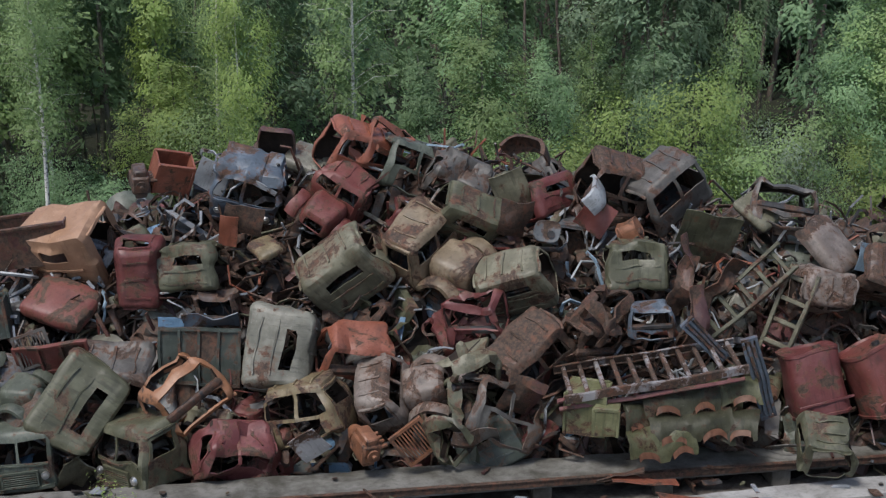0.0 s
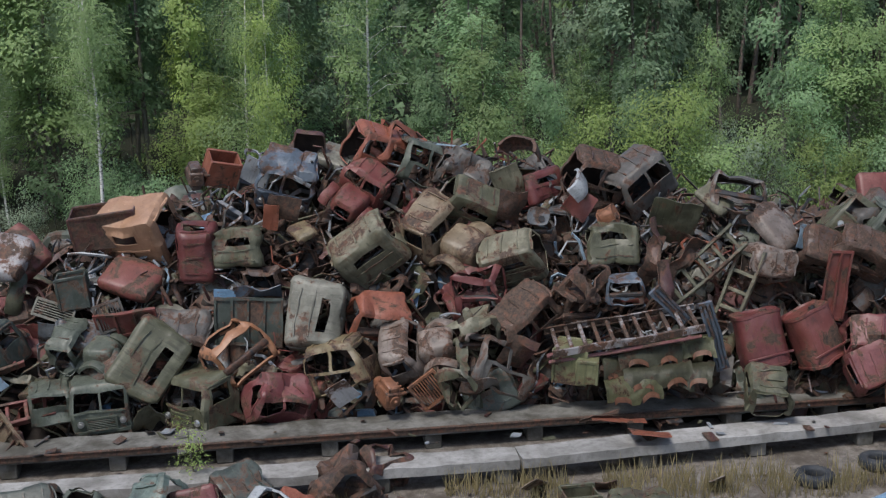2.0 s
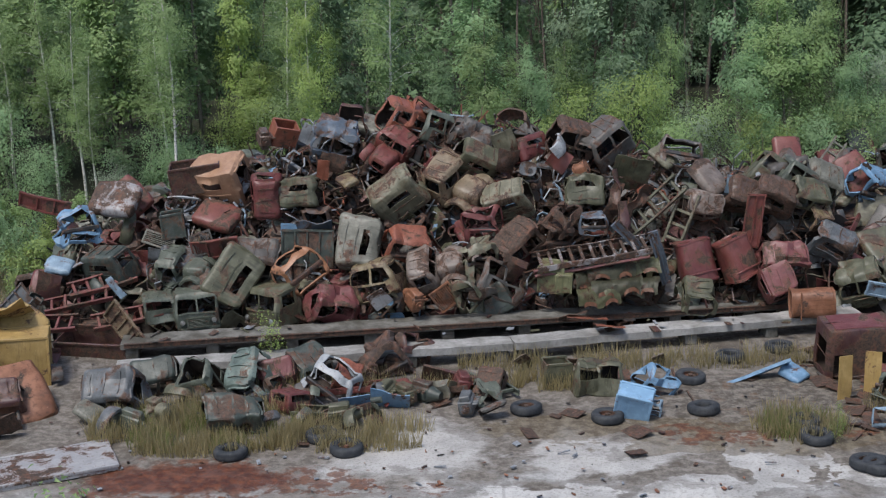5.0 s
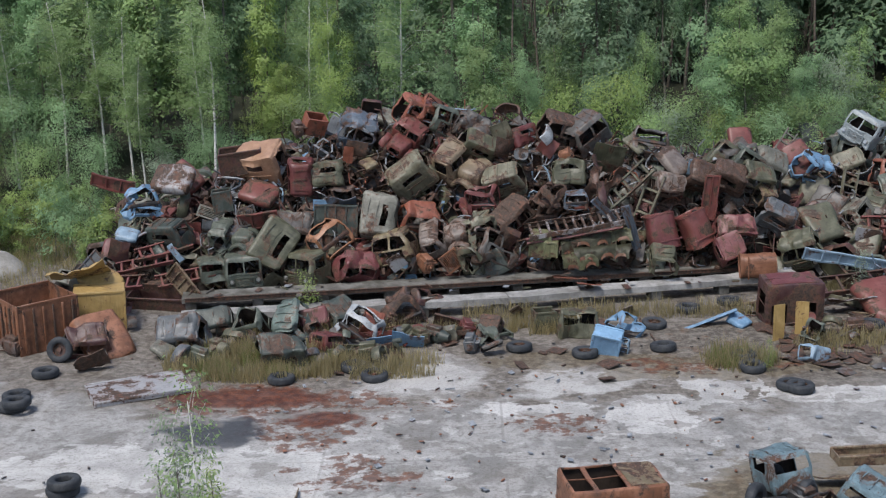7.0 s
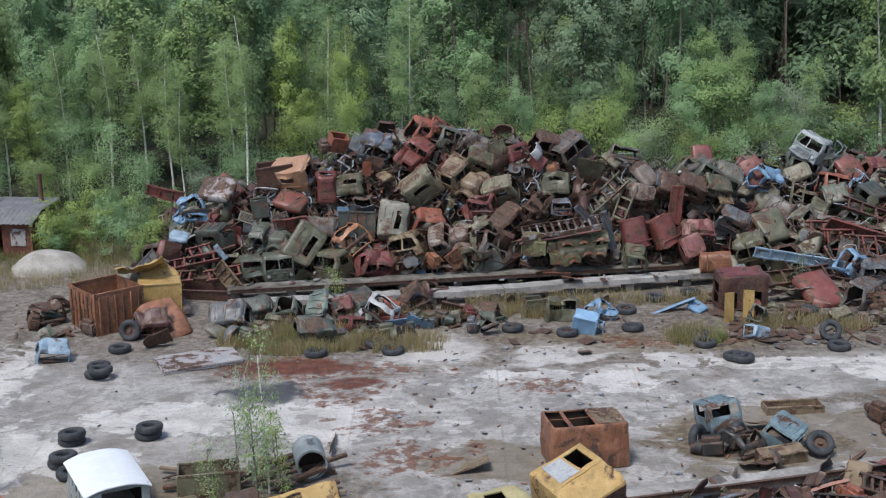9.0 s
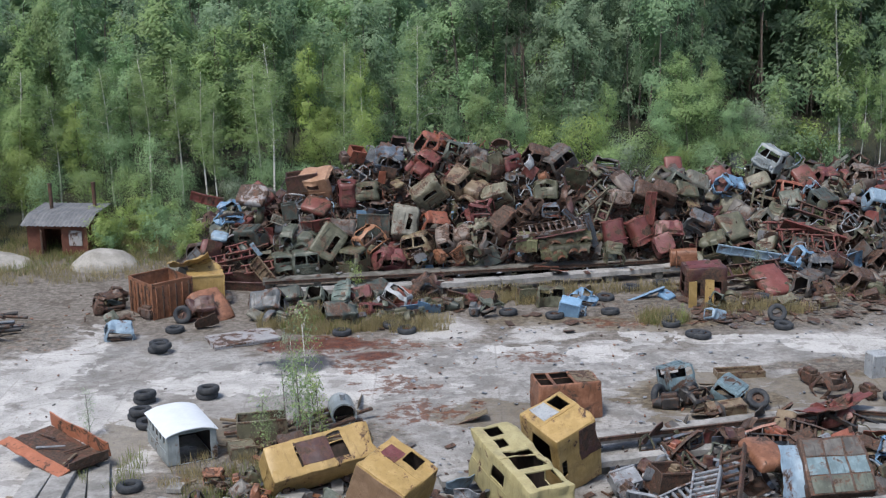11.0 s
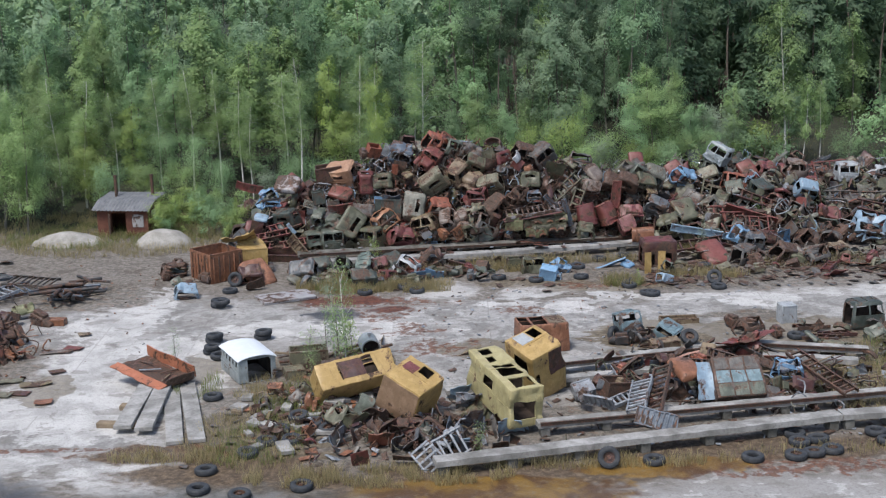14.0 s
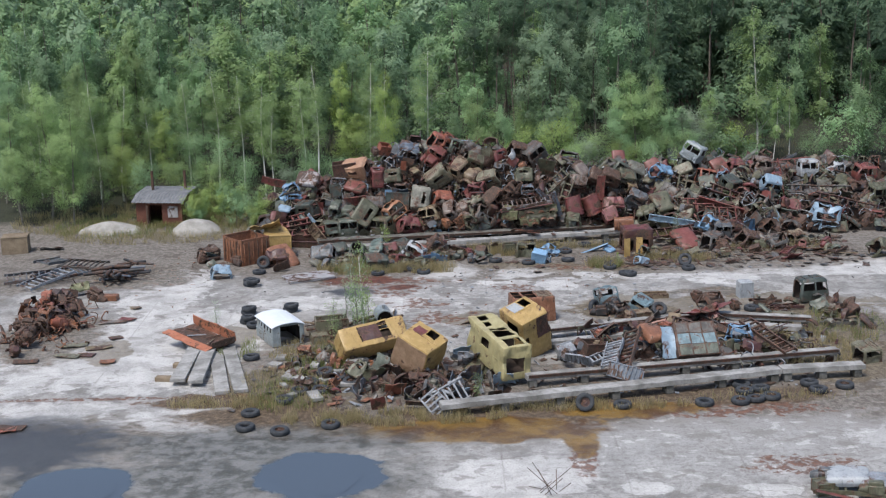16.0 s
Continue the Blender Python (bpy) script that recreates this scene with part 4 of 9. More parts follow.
def van(m, label):
    """A low van body: pale sides with a row of small windows, open at the near end, under a white arched roof."""
    holes = [("F", -0.5, 0.72, -0.95, 0.97), ("B", -0.8, 0.8, 0.0, 0.7), ("D", -0.9, 0.9, -0.9, 0.9), ("T", -0.95, 0.95, -0.97, 0.97)]
    for side in ("L", "R"):
        holes += [(side, -0.84 + 0.34 * i, -0.68 + 0.34 * i, 0.38, 0.8) for i in range(5)]
    meshes, strips = shell((1.16, 1.72, 0.73), 0.07, holes, [], 9.2, 0.02, 0.02, 0.0, 0.4, trims=[("L", -0.97, 0.97, -0.1, -0.02, 0.03), ("R", -0.97, 0.97, -0.1, -0.02, 0.03)])
    low = Matrix.Translation((0, 0, 0.73))

    def arc(x):
        return 1.42 + 0.24 * (1 - abs(x / 1.2) ** 2.6)

    bm = bmesh.new()
    xs = [-1.2 + 2.4 * i / 16 for i in range(17)]
    rows = [[bm.verts.new((x, y, arc(x) - 0.012 * (y / 1.8) ** 2 + 0.012 * noise.noise(Vector((x * 2, y * 2, 4.0))))) for x in xs] for y in (-1.8, -1.2, -0.6, 0.0, 0.6, 1.2, 1.8)]
    for a, b in zip(rows, rows[1:]):
        for i in range(16):
            bm.faces.new((a[i], a[i + 1], b[i + 1], b[i]))
    bmesh.ops.recalc_face_normals(bm, faces=bm.faces)
    bmesh.ops.solidify(bm, geom=list(bm.faces), thickness=0.045)
    parts = [("body", meshes[0], low, None), ("roof", finish(bm, "roof"), Matrix(), VANWHITE)] + [("trim_strip", me, low, None) for me in strips]
    # the arched board under each end of the roof
    for y, drop in ((-1.7, 0.1), (1.7, 0.32)):
        bm = bmesh.new()
        front = [bm.verts.new((x * 0.97, y, arc(x) - 0.06)) for x in xs] + [bm.verts.new((x * 0.97, y, max(1.38, arc(x) - 0.06 - drop) - 0.02)) for x in reversed(xs)]
        bm.faces.new(front)
        bmesh.ops.solidify(bm, geom=list(bm.faces), thickness=0.04)
        parts.append(("end_board", finish(bm, "end_board"), Matrix(), None))
    return grown(parts, "van_body", VANPALE, m, label, "van body")


def load_tray(m, label):
    """A shallow load bed: ribbed floor, one high side, one side folded down, a low end."""
    root = new("cargo_tray")
    root.matrix_world = m
    tagged(root, label, "cargo tray")
    for name, sx, sy, sz, place, material in (
            ("floor_panel", 4.3, 2.1, 0.05, pose(0, 0, 0), RUST), ("high_side", 4.3, 0.06, 0.75, pose(0, 1.08, 0.36, 8), TRAYRED), ("folded_side", 4.5, 0.06, 0.6, pose(0, -1.3, 0.06, -74), TRAYRED),
            ("end_board", 0.06, 2.1, 0.5, pose(2.15, 0, 0.24, 0, 10), BROWN)):
        bm = bmesh.new()
        box(bm, sx, sy, sz, place)
        bmesh.ops.subdivide_edges(bm, edges=[e for e in bm.edges if e.calc_length() > 0.4], cuts=6, use_grid_fill=True)
        batter(bm.verts, 0.09, sx + sz, 1.0)
        part(name, bm, material, root)
    for i in range(7):
        bm = bmesh.new()
        box(bm, 0.08, 2.3, 0.14, Matrix.Translation((-1.95 + 0.65 * i, 0, -0.1)), 0.015)
        part("cross_member", bm, RUST, root)
    for y in (-0.5, 0.5):
        bm = bmesh.new()
        box(bm, 4.4, 0.12, 0.2, Matrix.Translation((0, y, -0.26)), 0.02)
        part("rail", bm, DARKSTEEL, root)
    for i, (x, y, z) in enumerate(((-1.2, 0.2, 0.1), (-0.2, -0.3, 0.14), (0.7, 0.4, 0.12), (1.3, -0.4, 0.16))):
        bm = bmesh.new()
        box(bm, 1.3, 0.1, 0.06, pose(x, y, z, 0, 6 * (i - 2), 40 * i), 0.01)
        batter(bm.verts, 0.08, i + 0.5, 1.2)
        part("torn_strip", bm, (BROWN, PALEGREY, RUST, TAN)[i], root)
    return root


def bar(a, b, size, material, label="loose steel bar in the scrap", name="steel_bar", sides=0, category="bar"):
    a, b = Vector(a), Vector(b)
    bm = bmesh.new()
    if sides:
        tube(bm, size, size, (b - a).length, None, sides)
    else:
        box(bm, size, size * 0.7, (b - a).length, None, size * 0.12)
    m = Matrix.Translation((a + b) / 2) @ (b - a).to_track_quat("Z", "Y").to_matrix().to_4x4()
    return obj(name, finish(bm, name), material, None, label, category, "", m)

# ---- concrete beams, hut, mounds, water ----
def beam(a, b, width, top, thick, rail, label, lean=0.0):
    """A precast beam resting on blocks, with a rusty steel channel along one edge."""
    a, b = Vector((*a, 0)), Vector((*b, 0))
    length, mid = (b - a).length, (a + b) / 2
    yaw = math.degrees(math.atan2(b.y - a.y, b.x - a.x))
    root = new("concrete_beam")
    root.matrix_world = pose(mid.x, mid.y, 0, 0, 0, yaw)
    tagged(root, label, "concrete beam", "precast beams in the yard")
    bm = bmesh.new()
    box(bm, length, width, thick, Matrix.Translation((0, 0, top - thick / 2)))
    bmesh.ops.subdivide_edges(bm, edges=[e for e in bm.edges if e.calc_length() > 2], cuts=int(length / 0.35), use_grid_fill=True)
    bmesh.ops.subdivide_edges(bm, edges=[e for e in bm.edges if e.calc_length() > width * 0.8], cuts=2, use_grid_fill=True)
    for v in bm.verts:
        chip = abs(v.co.y) > width * 0.45 and v.co.z > top - 0.05
        v.co += noise.noise_vector(v.co * 2.3) * (0.045 if chip else 0.012)
    part("slab", bm, CONCRETE_DARK if width > 1 else CONCRETE, root)
    count = max(2, int(length / 3.1))
    for i in range(count + 1):
        bm = bmesh.new()
        box(bm, 0.5, width * 0.85, top - thick, Matrix.Translation((-length / 2 + 0.4 + (length - 0.8) * i / count, 0.03 * (i % 3), (top - thick) / 2)), 0.03)
        part("support_block", bm, CONCRETE_DARK, root)
    if rail:
        bm = bmesh.new()
        box(bm, length * 0.99, 0.05, 0.16, Matrix.Translation((0, -width / 2 - 0.03, top - 0.07)))
        box(bm, length * 0.99, 0.14, 0.02, Matrix.Translation((0, -width / 2 - 0.02, top + 0.02)))
        part("steel_channel", bm, RUST, root, "rusty steel channel")
    return root


beam((-13.5, 26.3), (1.2, 28.25), 0.95, 0.75, 0.28, False, "long pale concrete beam on blocks before the heap")
beam((1.25, 28.26), (15.2, 31.2), 0.95, 0.75, 0.28, False, "long pale concrete beam on blocks before the heap")
beam((-14.0, 29.2), (14.5, 33.0), 1.3, 0.72, 0.22, True, "mossy concrete beam with rusty steel channel under scrap")
beam((4.0, 1.35), (15.3, 4.25), 0.75, 0.75, 0.3, True, "concrete beam with a rusty channel across the yard")
beam((15.5, 4.4), (22.6, 2.6), 0.75, 0.8, 0.3, True, "short concrete beam with a rusty channel")
beam((16.4, 2.6), (21.6, 1.2), 0.7, 0.6, 0.3, False, "short weathered concrete beam beside another")
beam((-2.3, -2.6), (11.5, 0.9), 0.6, 0.6, 0.25, False, "weathered concrete beam under yellow cabins")
beam((2.4, -8.2), (22.5, -4.3), 0.7, 0.8, 0.3, True, "concrete beam with a rusty channel across the yard")
beam((-2.8, -13.0), (17.9, -7.95), 0.85, 0.85, 0.3, False, "long pale concrete beam along the wet ground")
beam((18.0, -7.93), (23.2, -7.4), 0.85, 0.85, 0.3, False, "pale concrete beam end along the wet ground")


def slab_piece(x, y, z, yaw, w, l, label="grey precast concrete slab lying in the yard"):
    bm = bmesh.new()
    box(bm, w, l, 0.22, None, 0.02)
    bmesh.ops.subdivide_edges(bm, edges=[e for e in bm.edges if e.calc_length() > 1], cuts=6, use_grid_fill=True)
    batter(bm.verts, 0.015, x, 2.0)
    return obj("concrete_slab", finish(bm, "concrete_slab"), CONCRETE, None, label, "concrete slab", "", pose(x, y, z, 0, 0, yaw))


def hut():
    root = new("hut")
    root.matrix_world = pose(-29.9, 41.4, 0, 0, 0, -9)
    tagged(root, "small red-brown hut with a corrugated roof and two chimneys", "hut")
    w, d, h = 4.6, 3.4, 2.35
    bm = bmesh.new()
    box(bm, 1.3, 0.2, h, Matrix.Translation((-w / 2 + 0.65, -d / 2, h / 2)))
    box(bm, 2.0, 0.2, h, Matrix.Translation((w / 2 - 1.0, -d / 2, h / 2)))
    box(bm, 1.3, 0.2, 0.35, Matrix.Translation((-0.35, -d / 2, h - 0.175)))
    part("front_wall", bm, BRICKRED, root)
    for s in (-1, 1):
        bm = bmesh.new()
        box(bm, 0.2, d - 0.2, h + 0.2, Matrix.Translation((s * (w / 2 - 0.1), 0.1, h / 2 + 0.1)))
        part("side_wall", bm, BRICKRED, root)
    bm = bmesh.new()
    box(bm, w, 0.2, h + 0.35, Matrix.Translation((0, d / 2, h / 2 + 0.15)))
    part("back_wall", bm, BRICKRED, root)
    bm = bmesh.new()
    n = 64
    rows = []
    for j, (y, z) in enumerate(((-d / 2 - 0.55, h - 0.05), (-d / 2 + 0.9, h + 0.55), (d / 2 + 0.3, h + 0.75))):
        rows.append([bm.verts.new((-w / 2 - 0.3 + (w + 0.6) * i / n, y + 0.03 * math.sin(i * 0.8), z + 0.035 * math.sin(i * math.tau / 4))) for i in range(n + 1)])
    for a, b in zip(rows, rows[1:]):
        for i in range(n):
            bm.faces.new((a[i], a[i + 1], b[i + 1], b[i]))
    bmesh.ops.recalc_face_normals(bm, faces=bm.faces)
    bmesh.ops.solidify(bm, geom=list(bm.faces), thickness=0.03)
    part("roof", bm, SLATE, root, "grey corrugated roof sheets")
    for x, y in ((-1.4, 0.6), (1.7, 1.2)):
        bm = bmesh.new()
        tube(bm, 0.14, 0.14, 2.3, Matrix.Translation((x, y, h + 1.3)), 12)
        tube(bm, 0.17, 0.17, 0.08, Matrix.Translation((x, y, h + 2.45)), 12)
        part("chimney_pipe", bm, RUST, root, "rust-red steel chimney pipe")
    bm = bmesh.new()
    box(bm, 1.0, 0.08, 1.1, Matrix.Translation((w / 2 - 0.9, -d / 2 - 0.12, 1.35)))
    part("window_board", bm, WHITERUST, root, "whitish boarded window")
    bm = bmesh.new()
    box(bm, 0.06, 1.0, 1.0, Matrix.Translation((w / 2 + 0.03, -0.5, 1.6)))
    part("side_board", bm, WHITERUST, root, "whitish board on the side wall")
    bm = bmesh.new()
    box(bm, 0.08, 1.0, 2.0, Matrix.Translation((-1.05, -d / 2 - 0.5, 1.0)) @ pose(0, 0, 0, 0, 0, 30))
    part("door", bm, RUST, root, "rusty door standing open")


hut()


def mound(x, y, rx, ry, h, seed, label):
    bm = bmesh.new()
    rings = 14
    last = [bm.verts.new((0, 0, h))]
    for k in range(1, rings + 1):
        r = k / rings
        ring = []
        for i in range(36):
            a = math.tau * i / 36
            p = Vector((math.cos(a) * r * rx, math.sin(a) * r * ry, h * (1 - r * r) ** 0.8 if r < 1 else -0.05))
            ring.append(bm.verts.new(p + noise.noise_vector(p * 0.9 + Vector((seed, 0, 0))) * 0.13))
        for i in range(36):
            j = (i + 1) % 36
            if len(last) == 1:
                bm.faces.new((last[0], ring[i], ring[j]))
            else:
                bm.faces.new((last[i], ring[i], ring[j], last[j]))
        last = ring
    ob = obj("sand_mound", finish(bm, "sand_mound", 80), SAND, None, label, "mound")
    ob.matrix_basis = pose(x, y, 0)
    return ob


mound(-34.4, 37.4, 3.0, 2.0, 0.95, 1.0, "low heap of pale mortar sand before the hut")
mound(-26.0, 36.2, 2.5, 1.7, 1.3, 4.0, "rounded heap of pale mortar sand before the hut")


def water_sheet(x, y, rx, ry, seed, material, label):
    bm = bmesh.new()
    vs = []
    for i in range(72):
        a = math.tau * i / 72
        k = 1 + 0.28 * noise.noise(Vector((math.cos(a) * 1.4, math.sin(a) * 1.4, seed))) + 0.1 * noise.noise(Vector((math.cos(a) * 5, math.sin(a) * 5, seed)))
        vs.append(bm.verts.new((x + math.cos(a) * rx * k, y + math.sin(a) * ry * k, 0.012)))
    bm.faces.new(vs)
    return obj("puddle_water", finish(bm, "puddle_water"), material, None, label, "puddle", "structure")


def water_material():
    n = Nodes("dark_puddle_water", 0.06)
    n.bsdf.inputs["Specular IOR Level"].default_value = 0.35
    return n.done((0.06, 0.075, 0.095, 1.0))


PUDDLE = water_material()
water_sheet(-8.9, -21.2, 2.2, 2.2, 3.0, PUDDLE, "dark rain puddle mirroring the sky")
water_sheet(-21.5, -22.4, 2.1, 1.8, 7.0, PUDDLE, "dark rain puddle mirroring the sky")

slab_piece(-19.32, -3.60, 0.39, 1.0, 0.95, 6.53)
slab_piece(-18.24, -3.90, 0.39, 2.8, 0.95, 6.56)
slab_piece(-17.18, -4.01, 0.13, 12.5, 0.9, 9.24)
slab_piece(-16.19, -3.78, 0.13, 13.9, 0.9, 9.37)
bar((-20.9, -5.6, 0.12), (-18.6, -5.9, 0.12), 0.5, WOOD, "old timber sleeper under concrete slabs", "timber_sleeper", 0, "timber")
bar((-20.3, -3.0, 0.12), (-17.9, -3.2, 0.12), 0.5, WOOD, "old timber sleeper under concrete slabs", "timber_sleeper", 0, "timber")
slab_piece(-12.0, -6.4, 0.25, 60, 0.7, 1.6, "broken concrete slab in the weeds")
slab_piece(-10.4, -9.6, 0.2, 20, 0.7, 1.5, "broken concrete slab in the weeds")
slab_piece(-8.4, -3.4, 0.3, 80, 0.6, 1.1, "broken concrete block in the weeds")


def culvert():
    root = new("concrete_pipe")
    root.matrix_world = pose(-7.0, 5.6, 0.62, 90, 0, 12)
    tagged(root, "white-painted open pipe section lying on the ground", "pipe")
    bm = bmesh.new()
    for z0, r0, z1, r1 in ((-0.8, 0.6, 0.8, 0.6), (0.8, 0.6, 0.8, 0.52), (0.8, 0.52, -0.8, 0.52), (-0.8, 0.52, -0.8, 0.6)):
        a = [bm.verts.new((r0 * math.cos(i * math.tau / 24), r0 * math.sin(i * math.tau / 24), z0)) for i in range(24)]
        b = [bm.verts.new((r1 * math.cos(i * math.tau / 24), r1 * math.sin(i * math.tau / 24), z1)) for i in range(24)]
        for i in range(24):
            j = (i + 1) % 24
            bm.faces.new((a[i], a[j], b[j], b[i]))
    bmesh.ops.remove_doubles(bm, verts=bm.verts, dist=0.001)
    part("pipe_wall", bm, VANPALE, root)
    # An added dark plug across the bore stands for the shade inside.
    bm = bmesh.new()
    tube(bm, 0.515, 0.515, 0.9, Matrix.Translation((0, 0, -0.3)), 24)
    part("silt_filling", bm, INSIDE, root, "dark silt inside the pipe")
    bm = bmesh.new()
    tube(bm, 0.14, 0.1, 0.35, Matrix.Translation((0, 0.7, 0.2)) @ Matrix.Rotation(radians(90), 4, "X"), 12)
    part("inlet", bm, WHITE, root)


culvert()

# Dark pipes stacked on the ground, and loose bars.
rnd = random.Random(5)
for i in range(44):
    cx, cy = -29.4 + rnd.uniform(-1.4, 1.5), 19.9 + rnd.uniform(-2.2, 2.2)
    a = radians(rnd.gauss(14, 34))
    ln = rnd.uniform(1.2, 2.4)
    z = 0.14 + 0.15 * (i % 6)
    bar((cx - math.cos(a) * ln / 2, cy - math.sin(a) * ln / 2, z), (cx + math.cos(a) * ln / 2, cy + math.sin(a) * ln / 2, z + rnd.uniform(-0.03, 0.1)),
        rnd.uniform(0.09, 0.16), DARKSTEEL if i % 3 else BLUEGREY, "dark steel pipe in a loose stack on the ground", "steel_pipe", 10, "pipe")

# ---- wrecks and scrap, thing by thing ----
crate(2.1, 1, 1.15, MAROON, lie(-11.82, 35.21, 5.93, 4, 10, -6, 1) @ pose(0, 0, -0.57), "dark maroon steel load box tipped on the heap", True)
cab("cabover", 1, APRICOT, lie(-10.76, 35.51, 5.74, 158, 26, -15, 1.2), "large apricot cab lying on its front on the heap")
cab("round", 0, DARKRED, lie(-8.82, 34.64, 5.11, 0, 88, 90, 0.92), "dark red cab turned so its flat roof faces out")
cab("round", 2, OLIVE, lie(-7.42, 34.73, 5.21, 176, -14, 0, 0.86), "olive cab with an empty rear window opening")
crate(1, 0.8, 0.9, REDORANGE, lie(-8.25, 36.89, 7.38, 25, 15, 22, 1) @ pose(0, 0, -0.45), "red-orange steel box near the top of the heap", True)
engine(1, BROWN, lie(-9.06, 36.45, 7.26, 20, 10, 5, 1))
sheet(0.9, 1, 1, 0.12, WHITE, lie(-7.06, 36.52, 7.33, 0, 20, 28, 1), "white and yellow door skin near the top of the heap")
cab("cabover", 2, BLUEGREY, lie(-6.03, 36.62, 7.04, 0, 28, 14, 1), "blue-grey cab with bare rusty front leaning on the heap")
hood(1, MAROON, lie(-5.35, 37.67, 7.89, 0, -70, 8, 0.8))
cab("round", 1, REDORANGE, lie(-3.04, 37.36, 7.78, 28, 8, 26, 0.98), "burnt red-orange cab standing on the very top")
cab("frame", 1, REDORANGE, lie(-2.29, 37.68, 7.90, 25, -8, 28, 0.9), "burnt red-orange cab frame on the very top of the heap")
cab("bonnet", 1, RED, lie(-3.40, 36.52, 6.92, -12, 30, 28, 0.85), "rusty red bonneted cab standing on its nose")
hood(2, BEIGE, lie(-4.32, 37.77, 7.46, 70, 30, 10, 0.9), "pale olive bonnet behind the top of the heap")
cab("round", 4, GREYGREEN, lie(-1.53, 37.35, 7.36, 20, -5, 22, 0.95), "grey-green cab with a dark open windscreen")
cab("round", 5, GREYBROWN, lie(-0.20, 36.90, 7.10, 10, 50, 38, 0.88), "brown cab on its side with a tan roof edge")
cab("round", 0, KHAKI, lie(-3.31, 34.77, 5.10, 180, 30, -36, 1.12), "khaki cab seen from behind with a slot window")
cab("bonnet", 0, TAN, lie(-1.21, 35.35, 5.66, 52, 30, -4, 1.05), "tan bonneted cab lying tilted on the heap")
cab("round", 3, OLIVE, lie(0.09, 36.06, 6.22, 190, 32, 30, 0.92), "olive cab with ochre rust on its roof")
fender(2, RUST, lie(1.70, 37.28, 7.56, 40, -30, 40, 1.1), "rusty wing sticking up from the heap")
sheet(1, 1.2, 3, 0.2, KHAKI, lie(1.32, 36.31, 6.81, 0, 10, -20, 1), "khaki door skin with worn paint")
tank(0.36, 0.5, 1, GREY, lie(2.21, 35.04, 5.99, 0, 75, 10, 1), "small grey steel drum end")
sheet(0.9, 1.1, 4, 0.35, BROWN, lie(1.37, 35.39, 6.26, 20, 10, 15, 1))
fender(3, WHITE, lie(3.29, 35.85, 6.67, 10, 10, 55, 1), "white mudguard with red inside")
sheet(0.9, 0.9, 5, 0.25, RED, lie(3.59, 35.59, 6.22, 0, 0, 35, 1))
cab("round", 1, BROWN, lie(4.25, 36.73, 6.90, 15, 18, 22, 0.95), "rust-brown cab near the top of the heap")
cab("round", 6, GREYBROWN, lie(5.61, 36.67, 6.69, 30, 22, -20, 1.05), "grey-brown cab with a worn rounded roof")
sheet(1.6, 1.7, 6, 0.15, OLIVE, lie(6.60, 35.39, 5.58, 0, 25, 12, 1), "large flat olive cab back panel")
cab("round", 8, OLIVE, lie(4.59, 34.65, 5.11, 178, -14, 0, 0.84), "olive cab with a large empty window")
tank(0.3, 0.6, 2, ORANGERUST, lie(4.48, 35.29, 5.87, 0, 20, 60, 1), "small rusty orange drum on a cab roof")
cab("frame", 0, GREYBROWN, lie(8.77, 36.30, 6.26, 0, -20, 10, 0.95), "open cab frame with torn pale lining")
hood(3, KHAKI, lie(8.05, 35.93, 6.23, 60, 35, 25, 0.7))
chassis(3, 0.85, 5, 1, OLIVE, lie(7.36, 33.84, 4.57, 0, 60, -42, 1), "olive-yellow chassis frame standing on end")
chassis(2.4, 0.8, 4, 2, KHAKI, lie(8.49, 33.63, 4.05, 10, 60, -60, 1), "olive-yellow chassis frame standing on end")
cab("round", 2, PINKTAN, lie(9.48, 34.02, 4.51, 5, 72, 12, 0.78), "cab with a faded pinkish tan roof facing out")
hood(0, PINKTAN, lie(9.87, 35.14, 5.43, 60, 30, 35, 1.1), "long faded pinkish bonnet on the heap")
cab("round", 7, BROWN, lie(11.39, 34.56, 4.75, 180, 55, 20, 1), "dark brown cab back with a small square opening")
sheet(0.7, 0.8, 7, 0.2, PALEBLUE, lie(10.79, 34.42, 5.26, 0, 10, 10, 1), "pale blue torn panel in the heap")
cab("cabover", 3, OLIVE, lie(12.58, 35.21, 5.39, -10, -5, 40, 0.95), "olive cab front with slatted grille tipped sideways")
hood(1, RED, lie(13.38, 36.20, 6.18, 10, 60, 10, 0.9))
crate(0.9, 0.8, 1, GREEN, lie(-12.63, 33.65, 4.22, 10, 0, -6, 1) @ pose(0, 0, -0.50), "small dark green steel cabinet in the heap", True)
radiator(True, GREYBROWN, lie(-11.29, 32.79, 3.62, 0, -20, 75, 1.4), "grey slatted radiator grille lying in the heap")
radiator(False, BEIGE, lie(-13.18, 33.20, 3.68, 0, -30, 20, 1.3), "pale slatted radiator grille lying in the heap")
hood(1, RED, lie(-10.82, 34.10, 4.47, 70, 30, 5, 1.1), "red bonnet lying flat in the heap")
ribbed(1.9, 0.8, 3, 1, RED, lie(-10.76, 32.73, 3.40, 0, 20, -6, 1), "red steel load-bed side in the heap")
sheet(1.6, 0.9, 8, 0.3, GREY, lie(-12.78, 32.50, 3.00, 0, 20, 12, 1))
cab("round", 9, OLIVE, lie(-10.02, 32.17, 2.32, 155, 0, 125, 1.2), "yellow-olive cab back with round hole and slot")
cab("round", 4, GREYBROWN, lie(-9.25, 32.86, 2.71, 8, 32, 12, 1.08), "grey-brown cab with a split windscreen frame")
